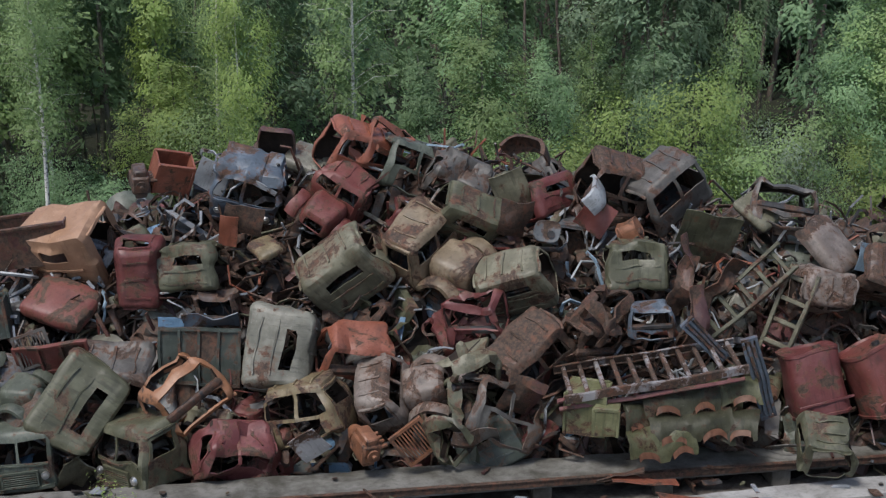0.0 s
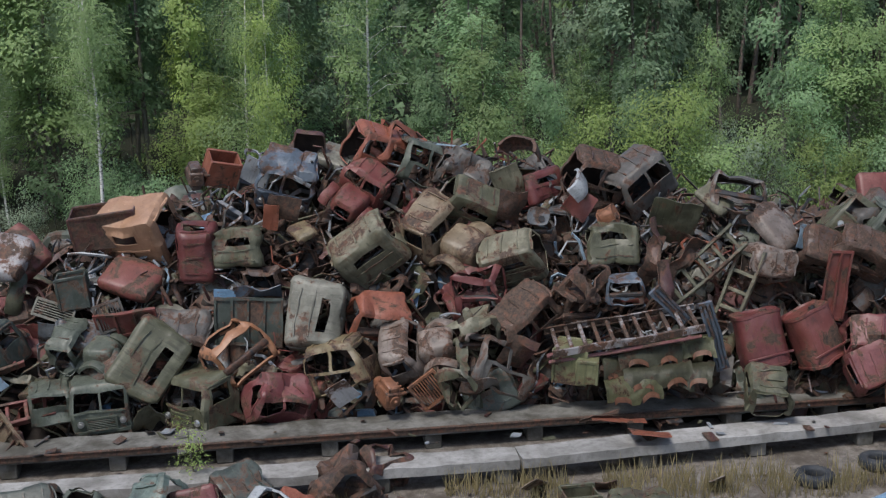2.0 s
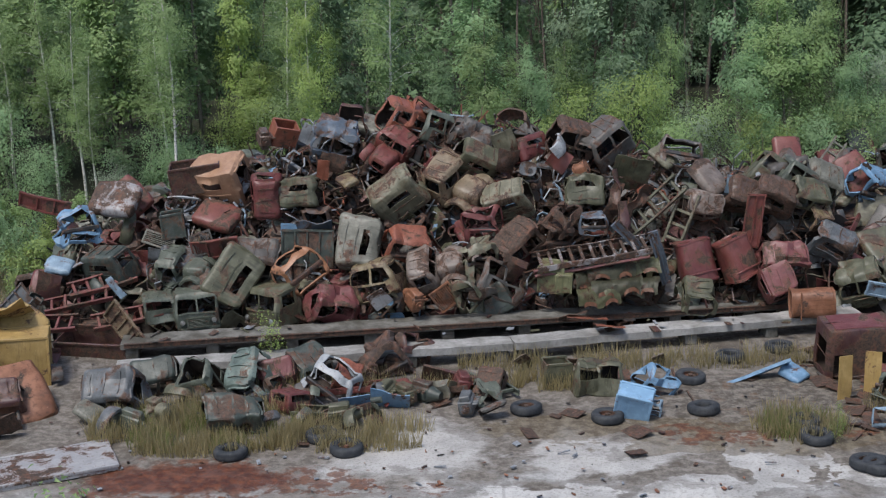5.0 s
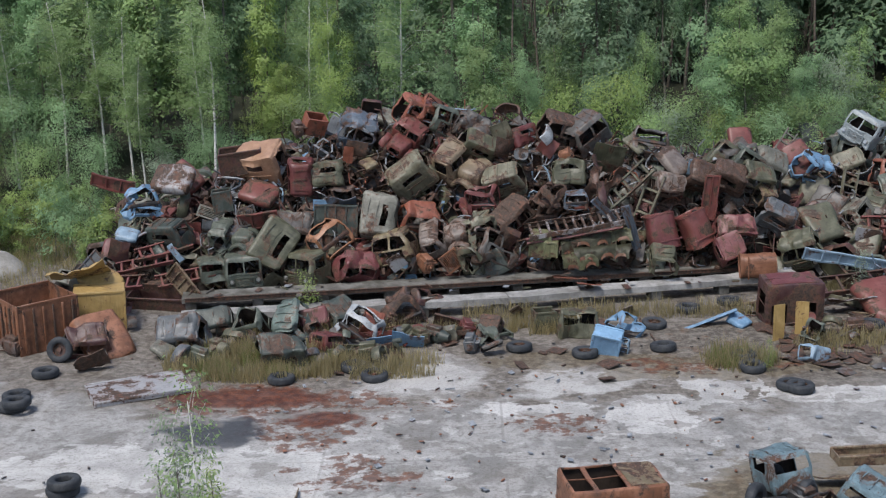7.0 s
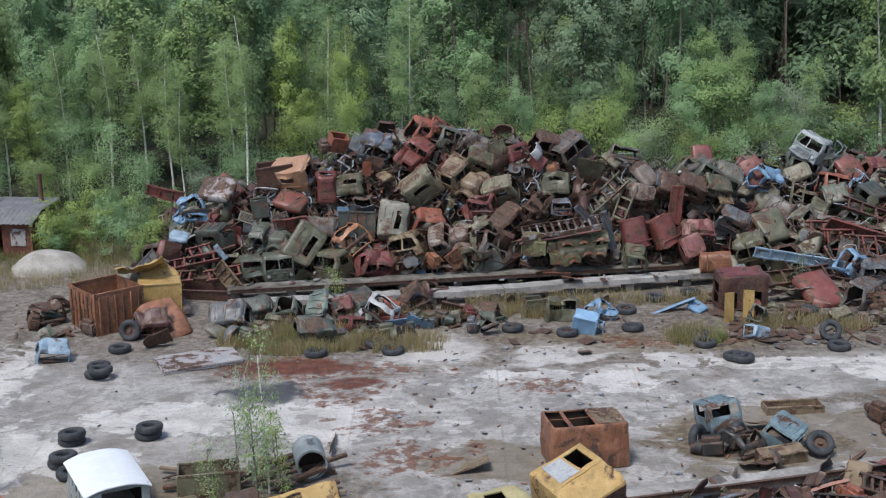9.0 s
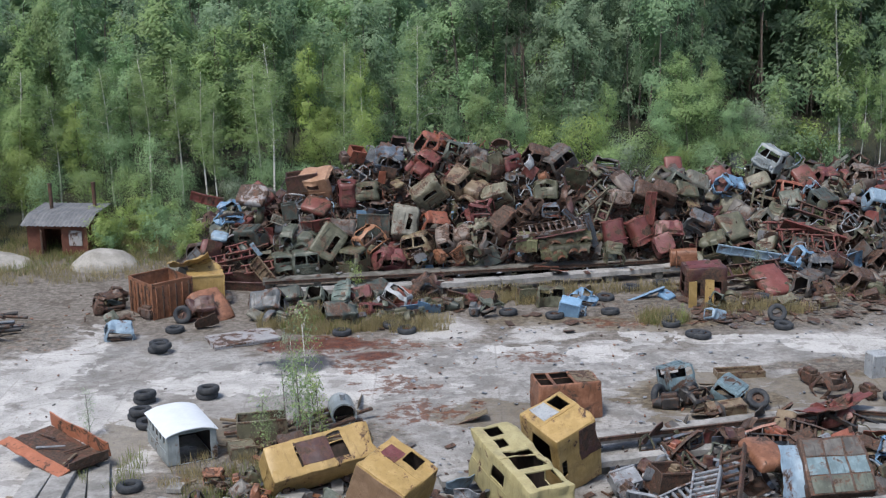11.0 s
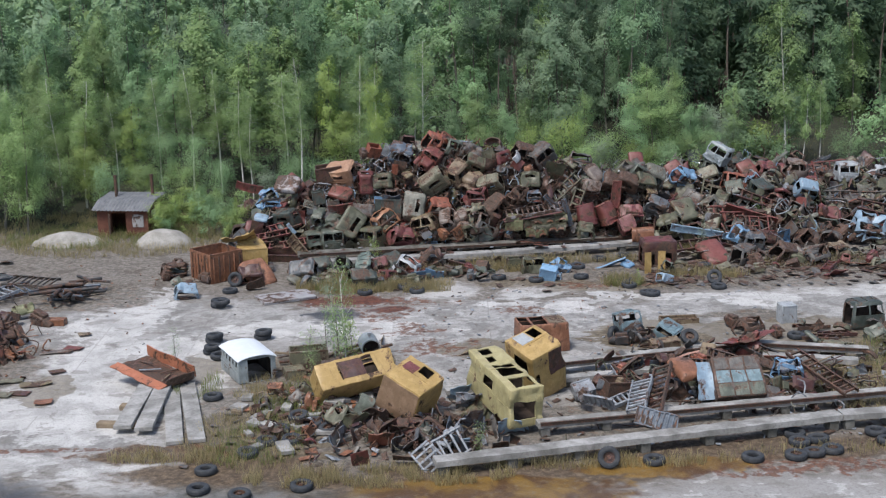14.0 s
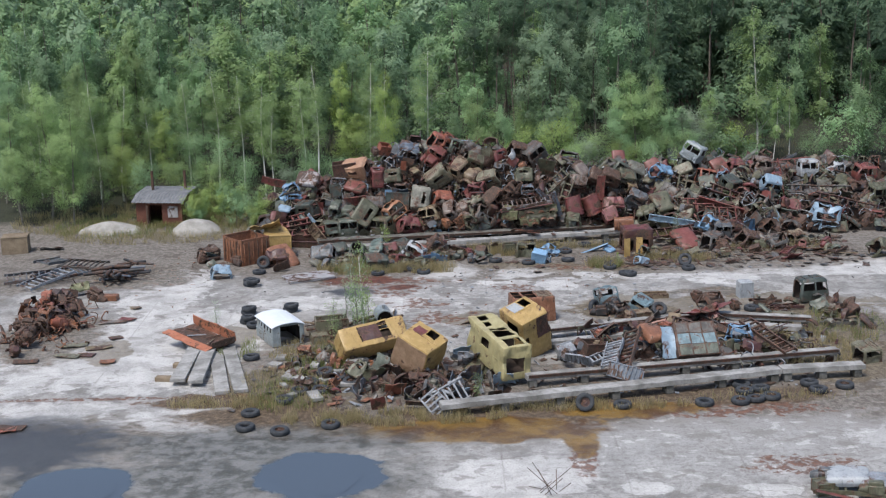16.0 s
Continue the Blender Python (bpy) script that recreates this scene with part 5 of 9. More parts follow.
cab("frame", 3, ORANGE, lie(-7.3, 32.2, 2.55, 35, 6, -30, 1.0), "bright orange bare cab frame in the heap")
ribbed(2.1, 1.5, 4, 21, GREEN, lie(-7.00, 32.98, 3.28, 2, -6, 3, 1), "dark olive cab floor pan standing on edge")
sheet(1.5, 0.5, 22, 0.3, BLUEGREY, lie(-6.73, 33.32, 4.10, 0, 30, 2, 1), "dark blue-grey torn sheet over a floor pan")
sheet(0.7, 0.6, 23, 0.08, BLUE, lie(-7.78, 33.42, 3.94, 0, 0, 4, 1), "light blue panel between the wrecks")
sheet(0.5, 0.9, 24, 0.15, REDORANGE, lie(-6.42, 35.15, 6.11, 0, 10, 10, 1), "red-orange strip hanging from a cab")
sheet(0.9, 0.16, 25, 0.1, WHITE, lie(-5.57, 35.93, 7.18, 0, 20, 32, 1), "white strip of torn trim")
sheet(1.1, 0.8, 26, 0.3, RUST, lie(-6.05, 35.24, 6.37, 0, 20, 14, 1), "bare rusty bulkhead of a stripped cab")
hood(2, YELLOWTAN, lie(-5.39, 34.80, 5.71, 30, 20, -10, 0.55), "torn yellow-tan bonnet piece")
cab("round", 0, BEIGE, lie(-4.85, 33.18, 3.36, 156, 5, 97, 1.12), "grey-beige cab on its side with a slot window")
cab("frame", 0, REDORANGE, lie(-2.89, 33.18, 3.25, 20, 30, 20, 1.0), "red-orange cab shell with its windows torn out")
cab("bonnet", 3, PINKTAN, lie(-2.17, 32.41, 2.44, 75, 30, -28, 0.9), "faded pink and olive cab lying tilted")
cab("round", 1, YELLOWTAN, lie(-4.13, 32.13, 2.12, -15, -5, -16, 1), "yellow-tan cab with an open windscreen")
sheet(0.8, 0.8, 9, 0.15, WHITERUST, lie(-3.95, 30.77, 1.67, 0, 20, -35, 1), "white door skin eaten by rust")
cab("round", 5, PINKRED, lie(-5.97, 31.35, 1.34, 30, 28, 32, 0.92), "faded pink-red cab lying at the foot of the heap")
cab("cabover", 0, GREYGREEN, lie(-11.42, 31.42, 1.29, 12, 2, -2, 0.92), "grey-green cab standing upright at the foot of the heap")
cab("jeep", 1, GREYGREEN, lie(-12.92, 31.34, 1.35, 14, 0, -2, 0.82), "small grey-green cab with torn door card")
cab("cabover", 4, OLIVE, lie(-8.37, 31.47, 1.34, -38, 2, -4, 0.98), "olive cab with a side grille at the heap's foot")
hood(2, GREEN, lie(-11.49, 32.09, 2.38, 20, 30, -30, 1))
engine(2, ORANGERUST, lie(-2.56, 31.03, 1.54, 30, 10, 10, 1))
radiator(True, ORANGERUST, lie(-1.32, 31.01, 1.65, 10, -10, 55, 1.5), "rusty radiator surround at the heap's foot")
cab("frame", 2, KHAKI, lie(0.1, 32.5, 2.9, 30, 15, 20, 0.85), "khaki crushed cab frame in the heap")
cab("frame", 5, OLIVE, lie(-0.4, 31.7, 1.9, 80, 20, -30, 0.85), "olive torn cab frame at the heap's foot")
cab("round", 4, GREYBROWN, lie(0.76, 32.01, 1.97, 20, -25, 22, 1.05), "grey-brown stripped cab leaning over")
sheet(1, 1.2, 31, 0.5, MAROON, lie(1.37, 31.83, 2.48, 10, 10, 25, 1), "maroon torn cab side")
sheet(1.1, 0.7, 32, 0.5, GREYBROWN, lie(0.22, 30.99, 1.63, 0, 40, -10, 1), "crumpled grey-brown cab skin")
cab("round", 7, RUST, lie(1.69, 33.03, 3.17, 20, 40, -25, 1.05), "rusted cab with peeling panels")
cab("frame", 1, DARKRED, lie(0.26, 33.66, 4.07, -20, 20, -12, 0.85), "dark red bent cab frame")
cab("round", 6, KHAKI, lie(1.32, 34.41, 4.82, 165, 30, -26, 0.98), "khaki cab with a bright window opening")
cab("frame", 5, RUST, lie(3.5, 33.4, 4.1, 70, 30, 25, 0.8), "rusted torn cab frame in the heap")
cab("frame", 4, RUST, lie(3.21, 33.22, 3.54, 40, 20, 30, 0.8), "small rusted cab frame")
cab("frame", 0, BLUEGREY, lie(4.81, 33.35, 3.99, 0, 5, -3, 0.62), "small blue-grey window frame")
chassis(4.7, 1.6, 11, 3, DECKWHITE, lie(4.66, 31.99, 3.10, 3, 8, -7, 1), "rusty lattice load deck lying flat on the heap")
chassis(4.7, 0.3, 6, 4, DARKRED, lie(4.59, 31.38, 2.81, 2, 60, -7, 1), "dark red deck edge rail lying on the heap")
crate(1, 0.9, 1.1, LIME, lie(3.04, 31.72, 2.21, -14, 4, 2, 1) @ pose(0, 0, -0.55), "yellow-olive battery box in the heap", False)
crate(0.6, 0.5, 0.7, LIME, lie(3.47, 31.17, 2.13, -10, 4, 2, 1) @ pose(0, 0, -0.35), "small yellow-olive box in the heap", False)
cab("frame", 2, BLUEGREY, lie(4.17, 31.70, 2.47, 0, 0, -4, 0.42), "small blue-grey vent frame")
wing(2, 0.8, 0, OLIVE, lie(5.38, 31.51, 2.46, 6, -22, -6, 1))
wing(1.7, 0.8, 1, LIME, lie(6.52, 31.70, 2.54, -8, -26, -8, 1))
wing(2.1, 0.8, 2, OLIVE, lie(5.58, 31.03, 1.90, 4, -16, -4, 1))
wing(1.8, 0.8, 3, OLIVE, lie(6.36, 31.16, 1.91, -14, -28, 2, 1))
wing(1.7, 0.8, 4, LIME, lie(4.79, 30.79, 1.61, 10, -10, -6, 1))
wing(1.2, 0.8, 5, OLIVE, lie(4.43, 31.35, 2.13, 20, -20, 4, 1))
ribbed(0.32, 1.5, 3, 5, BLUEGREY, lie(6.14, 32.70, 3.64, 0, 10, -42, 1), "blue-grey ribbed tailboard plank")
ribbed(0.34, 2.4, 3, 6, BLUEGREY, lie(7.39, 31.83, 2.90, 0, 10, -17, 1), "blue-grey ribbed tailboard plank with a red end")
tank(0.74, 1.75, 3, DARKRED, lie(8.94, 32.58, 2.52, 12, -12, -12, 1), "dark red steel tank standing at the foot of the heap")
tank(0.72, 1.75, 4, RED, lie(10.61, 32.62, 2.58, 30, -10, -22, 1), "red-orange steel tank with a flange")
cab("jeep", 2, OLIVE, lie(8.77, 30.33, 1.71, 84, 26, 2, 0.78), "olive engine cover with rust holes on the concrete beam")
ribbed(0.7, 2.2, 2, 7, RED, lie(11.39, 33.33, 3.98, 0, 0, 6, 1), "red load-bed side standing upright")
cab("round", 8, PINKRED, lie(12.47, 32.43, 2.50, 10, 50, 6, 0.95), "faded pink-red cab with its roof facing out")
sheet(0.5, 2, 10, 0.5, RUST, lie(5.66, 33.77, 4.62, 0, 0, 20, 1), "twisted maroon sheet-metal strip")
sheet(0.5, 2, 11, 0.5, MAROON, lie(6.02, 33.14, 3.88, 20, 0, 8, 1), "twisted maroon sheet-metal strip")
sheet(0.5, 2, 12, 0.5, RUST, lie(6.63, 33.75, 4.61, 40, 0, 35, 1), "twisted maroon sheet-metal strip")
sheet(0.5, 2, 13, 0.5, MAROON, lie(5.97, 34.14, 5.07, 60, 0, -5, 1), "twisted maroon sheet-metal strip")
ribbed(2.2, 0.6, 3, 11, RED, lie(-18.39, 35.17, 4.85, 0, 10, 14, 1), "red steel side rail at the end of the heap")
hood(2, RED, lie(-14.83, 35.55, 4.99, 40, 50, -5, 1.1))
hood(1, DECKWHITE, lie(-15.16, 34.48, 5.19, 70, 38, -8, 1.25), "white bonnet mottled with orange rust")
cab("frame", 2, BLUE, lie(-16.68, 33.99, 4.12, 25, -10, -5, 0.9), "light blue cab pillar frame at the heap's end")
hood(0, PALEBLUE, lie(-17.18, 32.41, 2.90, 85, 25, 8, 0.7), "pale blue bonnet at the heap's end")
sheet(1, 1.6, 16, 0.25, MAROON, lie(-17.55, 31.76, 2.01, 0, 10, 15, 1))
cab("round", 3, GREEN, lie(-15.20, 32.85, 2.73, 150, 10, -15, 0.98), "dark green cab half buried in the heap")
cab("round", 10, GREY, lie(-12.25, 32.73, 2.59, 20, 30, 25, 0.95), "dark grey cab half buried in the heap")
cab("bonnet", 2, GREYGREEN, lie(-12.41, 32.44, 2.79, 70, 20, -10, 0.8), "grey-green cab wing half buried in scrap")
sheet(0.3, 1, 17, 0.2, PALEBLUE, lie(-14.67, 31.45, 2.17, 0, 0, -35, 1))
chassis(2.8, 0.8, 5, 5, DARKRED, lie(-16.19, 31.38, 1.74, 8, 30, -6, 1), "rusty red chassis frame at the heap's end")
chassis(2.8, 0.8, 5, 6, RED, lie(-14.14, 30.81, 1.16, 20, 30, 4, 1), "rusty red chassis frame at the heap's end")
chassis(2.8, 0.8, 5, 7, DARKRED, lie(-17.42, 30.58, 0.94, -10, 30, -12, 1), "rusty red chassis frame at the heap's end")
chassis(2.8, 0.8, 5, 8, RED, lie(-15.36, 31.92, 2.28, 30, 30, 8, 1), "rusty red chassis frame at the heap's end")
crate(3, 1.4, 0.9, MAROON, lie(-15.10, 29.80, 0.30, -14, 12, -4, 1) @ pose(0, 0, -0.45), "maroon load bed tipped at the heap's foot", True)
ribbed(2, 1, 5, 12, TAN, lie(-14.01, 29.90, 0.98, -20, 25, 40, 1), "tan ribbed load-bed side leaning on scrap")
cab("frame", 4, BROWN, lie(-6.71, 34.18, 4.16, 0, 10, 5, 0.7), "rust-brown bare cab frame")
tank(0.58, 1.75, 5, ORANGERUST, lie(13.20, 30.39, 1.34, 0, 4, 88, 1), "ochre and rust steel cylinder lying on its side")
cab("cabover", 2, OLIVE, lie(15.59, 31.94, 1.65, -25, 20, -30, 0.92), "olive cab lying on its back")
cab("round", 7, OLIVE, lie(13.75, 34.30, 4.68, 20, 40, 35, 0.9), "olive cab lying on its side")
cab("cabover", 5, GREYBROWN, lie(13.14, 35.34, 5.43, 15, 10, -12, 0.95), "grey-brown cab near the end of the heap")
cab("round", 6, BEIGE, lie(14.71, 36.05, 4.95, 20, 40, 38, 0.95), "pale olive cab on the ridge of the heap")
cab("cabover", 3, GREYGREEN, lie(13.40, 34.85, 5.38, 10, 0, 35, 0.8), "grey-green cab front with grille")
cab("round", 1, BROWN, lie(12.40, 34.29, 4.85, 178, 40, 20, 0.95), "dark brown cab back on the ridge")
hood(2, RED, lie(17.10, 38.87, 4.68, 20, 60, -10, 1.1), "red bonnet on the ridge")
cab("frame", 4, BLUE, lie(17.71, 38.42, 4.23, 40, 30, 45, 1), "crushed light blue cab shell")
cab("cabover", 4, VANPALE, lie(21.3, 42.0, 5.6, -35, 6, 26, 1.0), "whitish cab standing highest at this end")
cab("round", 8, GREYGREEN, lie(21.0, 42.3, 4.3, 0, 10, 14, 1.0), "grey-green cab under a whitish one")
cab("round", 4, REDORANGE, lie(22.13, 39.37, 3.66, 10, -10, 12, 0.95), "red-orange cab with pale blue pillars", PALEBLUE)
cab("round", 9, KHAKI, lie(20.11, 40.45, 3.95, 10, 50, -10, 0.9), "khaki cab lying on the heap")
sheet(1.8, 0.8, 18, 0.3, WHITERUST, lie(19.44, 39.09, 3.88, 0, 60, 20, 1))
hood(1, RED, lie(23.75, 41.47, 4.21, 30, 50, 5, 1.1))
cab("round", 5, PINKRED, lie(25.18, 41.51, 4.18, 30, 20, 20, 0.9), "faded red cab on the ridge")
cab("round", 2, GREY, lie(14.67, 33.39, 2.99, 180, 35, 25, 0.9), "grey cab back with a square window")
hood(3, OLIVE, lie(17.12, 34.04, 2.45, 20, 40, 4, 1.3), "olive rounded bonnet in the heap")
cab("jeep", 2, YELLOWTAN, lie(14.26, 33.93, 3.88, 20, 30, 20, 0.6), "small tan cab piece")
chassis(3, 1.3, 4, 9, RED, lie(20.58, 34.00, 2.05, 6, 50, 8, 1), "red bus side frame in the heap")
chassis(3, 1.3, 4, 10, RED, lie(21.31, 33.06, 1.76, 6, 50, 8, 1), "red bus side frame in the heap")
chassis(3, 1.3, 4, 11, RED, lie(22.43, 32.42, 1.56, 6, 50, 8, 1), "red bus side frame in the heap")
sheet(1.3, 0.7, 19, 0.1, WHITERUST, lie(19.24, 33.25, 1.92, 0, 10, 10, 1))
ribbed(5, 0.5, 6, 13, PALEBLUE, lie(17.99, 30.74, 1.33, -4, 15, 8, 1), "long pale blue load-bed side")
cab("frame", 3, BLUE, lie(20.97, 30.35, 0.98, 30, -10, 30, 0.95), "crushed bright blue cab frame")
cab("round", 5, GREY, lie(21.71, 29.86, 0.77, 10, 20, 10, 0.85), "grey cab half buried in scrap")
cab("jeep", 0, GREEN, lie(24.15, 37.89, 3.15, 30, 20, 10, 1), "dark green cab body in the heap")
cab("frame", 1, PALEBLUE, lie(23.67, 39.27, 3.58, 60, 30, 30, 0.8), "pale blue bent frame")
cab("jeep", 3, PINKRED, lie(12.13, 31.70, 1.79, 20, 60, 0, 0.8), "faded red cab roof")
cab("cabover", 0, WHITE, lie(32.03, 40.62, 4.05, 4, 0, 2, 0.95), "white and pale blue cab standing on the far heap")
cab("frame", 2, WHITE, lie(34.71, 40.17, 3.91, 20, 0, 20, 0.8), "white cab door frame on the far heap")
cab("round", 2, PINKTAN, lie(27.95, 41.67, 4.23, 12, 10, 8, 0.95), "pinkish tan cab on the far heap")
cab("round", 3, PALEBLUE, lie(27.90, 37.75, 3.16, 10, 40, 20, 0.9), "pale blue cab roof in the far heap")
cab("round", 10, RED, lie(37.19, 39.78, 3.65, 10, 10, 8, 1), "red cab on the far heap")
cab("round", 4, OLIVE, lie(37.37, 35.84, 2.53, 20, 20, 8, 1), "olive cab in the far heap")
chassis(6, 0.8, 7, 12, GREYBROWN, lie(32.00, 36.22, 2.84, 3, 50, 5, 1), "long grey chassis frame lying on the heap")
chassis(6, 0.9, 7, 13, MAROON, lie(33.88, 33.55, 2.02, -5, 50, 10, 1), "maroon chassis frame lying on the heap")
cab("frame", 5, PALEBLUE, lie(31.20, 31.09, 1.31, 8, 0, 4, 1.3), "pale blue upright cab frame at the heap's foot")
chassis(5, 0.8, 6, 14, MAROON, lie(24.02, 35.53, 2.62, -8, 40, 14, 1), "maroon chassis frame lying on the heap")
ribbed(4.2, 0.9, 5, 14, RED, lie(22.34, 33.45, 2.04, -10, 40, 10, 1), "red load-bed side lying on the heap")
tyre(lie(1.52, 22.70, 0.17, 237, -4.25, -2.125), RUST)
tyre(lie(-8.14, 19.37, 0.17, 104, -1, -0.5))
tyre(lie(-4.42, 19.53, 0.17, 200, 2.5, 1.25), RUST)
tyre(lie(7.61, 25.43, 0.17, 35, 3.75, 1.875), RUST)
tyre(lie(4.22, 21.81, 0.17, 54, -1, -0.5), RUST)
tyre(lie(7.56, 22.42, 0.17, 359, -4.75, -2.375))
tyre(lie(9.46, 27.58, 0.17, 326, -1.5, -0.75))
tyre(lie(11.52, 28.56, 0.17, 245, -3.75, -1.875))
tyre(lie(11.78, 17.76, 0.17, 134, -3.5, -1.75), RUST)
tyre(lie(-5.32, 20.63, 0.17, 200, 0, 0))
tyre(lie(10.69, 21.12, 0.17, 340, -2.5, -1.25))
tyre(lie(10.74, 19.83, 0.17, 69, 2.75, 1.375))
tyre(lie(-18.18, 16.91, 0.17, 139, -2.25, -1.125))
tyre(lie(12.09, 17.52, 0.17, 319, 0.25, 0.125), RUST)
tyre(lie(-17.96, 20.53, 0.17, 235, -1.25, -0.625))
tyre(lie(-17.85, 22.34, 0.52, 0, 75, -3.75), RUST, label="worn lorry wheel leaning upright by a rusty bin")
tyre(lie(-18.34, 17.96, 0.17, 331, -2.75, -1.375))
tyre(lie(-17.88, 16.59, 0.45, 59, -2.25, -1.125))
tyre(lie(-11.84, -15.17, 0.17, 256, 3.5, 1.75), RUST)
tyre(lie(-13.90, -14.45, 0.17, 134, 1.5, 0.75))
tyre(lie(-13.93, -12.20, 0.17, 76, -1.5, -0.75))
tyre(lie(-9.05, -14.28, 0.17, 262, 2, 1), RUST)
tyre(lie(-11.45, -8.57, 0.17, 214, 1.5, 0.75), RUST)
tyre(lie(-10.18, -8.44, 0.17, 321, 4.75, 2.375), RUST)
tyre(lie(-10.96, -6.95, 0.17, 349, 2.75, 1.375))
tyre(lie(-12.23, -10.11, 0.17, 322, 4.5, 2.25))
tyre(lie(-11.26, -1.80, 0.17, 105, -1.25, -0.625))
tyre(lie(-15.38, -1.77, 0.17, 129, -2.25, -1.125))
tyre(lie(7.85, -12.04, 0.17, 258, 0.5, 0.25))
tyre(lie(12.65, -11.94, 0.17, 315, 1.25, 0.625))
tyre(lie(14.79, -11.78, 0.17, 46, 1, 0.5), RUST)
tyre(lie(15.75, -11.46, 0.17, 9, -4.75, -2.375), RUST)
tyre(lie(16.73, -11.13, 0.17, 332, -0.5, -0.25), RUST)
tyre(lie(15.39, -10.07, 0.17, 11, -0.25, -0.125), RUST)
tyre(lie(16.40, -9.73, 0.17, 347, -4.25, -2.125))
tyre(lie(19.53, -8.91, 0.17, 315, -1.25, -0.625))
tyre(lie(19.78, -10.14, 0.17, 260, -2.5, -1.25))
tyre(lie(21.53, -9.44, 0.17, 82, 2, 1), RUST)
tyre(lie(19.52, 7.16, 0.17, 225, 1.25, 0.625))
tyre(lie(5.60, -12.48, 0.52, 0, 70, 0.25), RUST, label="lorry wheel standing upright in dry grass")
tyre(lie(15.41, -8.97, 0.17, 216, 1, 0.5))
tyre(lie(-17.13, 8.88, 0.17, 224, -1, -0.5), label="worn lorry tyre in a stack beside the white van body")
tyre(lie(-17.05, 8.74, 0.47, 195, -3.75, -1.875), label="worn lorry tyre in a stack beside the white van body")
tyre(lie(-16.87, 6.56, 0.17, 310, -2.5, -1.25), label="worn lorry tyre in a stack beside the white van body")
tyre(lie(-16.75, 6.40, 0.47, 294, -3.5, -1.75), label="worn lorry tyre in a stack beside the white van body")
tyre(lie(-14.1, 9.4, 0.17, 35, 1.25, 0.625), label="worn lorry tyre in a stack beside the white van body")
tyre(lie(-14.0, 9.3, 0.47, 0, -2.5, -1.25), label="worn lorry tyre in a stack beside the white van body")
tyre(lie(-16.22, 5.45, 0.20, 155, 3.75, 1.875), label="worn lorry tyre in a stack beside the white van body")
tyre(lie(16.92, 20.23, 0.52, 0, 60, -3.75))
tyre(lie(16.99, 18.93, 0.17, 189, 2.75, 1.375))
tyre(lie(17.01, 24.84, 0.17, 106, -1.5, -0.75))
sheet(1.6, 0.6, 14, 0.12, REDORANGE, lie(4.27, 29.88, 1.00, 0, 80, 5, 1), "rusty orange plate lying on the concrete beam")
sheet(1.1, 1, 15, 0.1, REDORANGE, lie(5.04, 28.87, 1.00, 0, 74, 5, 1), "red-orange plate hanging over the concrete beam")
sheet(1.2, 0.5, 16, 0.3, RUST, lie(3.71, 30.09, 1.05, 0, 60, -10, 1), "bent rusty plate on the concrete beam")
bin_root = crate(2.7, 2.9, 2.2, ORANGERUST, lie(-19.61, 24.96, 1.1, 40, 0, 0, 1) @ pose(0, 0, -1.10), "large rusty orange open steel bin on the ground", True)
for i in range(6):
    for side, place in ((0, pose(-1.1 + 0.44 * i, -1.5, 1.05)), (1, pose(-1.4, -1.15 + 0.46 * i, 1.05, 0, 0, 90)), (1, pose(1.4, -1.15 + 0.46 * i, 1.05, 0, 0, 90))):
        bm = bmesh.new()
        box(bm, 0.09, 0.1, 1.95, place, 0.015)
        part("rib", bm, RUST if i % 2 else ORANGERUST, bin_root)
sheet(2.6, 1.8, 87, 0.35, MUSTARD, lie(-18.2, 27.2, 2.35, 20, 66, 8), "mustard yellow crumpled sheet over a locker")
hood(1, MUSTARD, lie(-17.4, 28.0, 1.9, 60, 30, 10, 1.1), "mustard yellow bent bonnet behind the bin")
crate(2.2, 1.4, 1.9, MUSTARD, lie(-17.2, 26.6, 0.95, 14, 0, 2, 1) @ pose(0, 0, -0.95), "mustard yellow steel locker with bent lid", False)
cab("round", 10, MAROON, lie(-16.83, 22.96, 0.60, 20, 40, 12, 0.9), "maroon and ochre crumpled cab on the ground")
hood(2, ORANGERUST, lie(-16.3, 23.6, 0.55, 40, 30, 14, 1.6), "ochre crumpled bonnet on the ground")
crate(3.8, 2.2, 0.16, WHITERUST, lie(-13.7, 18.7, 0.10, 24, 0, 0, 1) @ pose(0, 0, -0.08), "flat white panel with orange rust lying on the ground", False)
cab("frame", 0, PALEBLUE, lie(-20.87, 19.34, 0.40, 20, 30, 20, 0.85), "crushed pale blue cab frame on the ground")
cab("frame", 4, BROWN, lie(-22.88, 25.28, 0.45, 40, 10, 10, 0.9), "rust-brown stripped cab on the ground")
engine(1, BROWN, lie(-20.12, 23.32, 0.40, 50, 0, 0, 1.1))
engine(2, RUST, lie(-23.39, 24.48, 0.40, 20, 0, 20, 1.1))
sheet(1.4, 1, 20, 0.5, BROWN, lie(-16.16, 21.09, 0.30, 20, 50, 0, 1), "crumpled brown sheet on the ground")
cab("round", 4, GREY, lie(-12.90, 23.74, 0.60, -18, 48, -24, 1.05), "grey cab front tipped over on the ground")
cab("round", 1, GREEN, lie(-11.83, 25.25, 0.50, 25, 40, 8, 0.9), "dark grey-green cab lying on its back")
cab("round", 7, GREYGREEN, lie(-9.88, 24.69, 0.50, 60, -60, 10, 0.95), "grey-green cab open side up with scrap inside")
cab("round", 2, SAGE, lie(-8.27, 24.90, 0.65, 75, 30, -25, 0.98), "sage green cab tipped on its side")
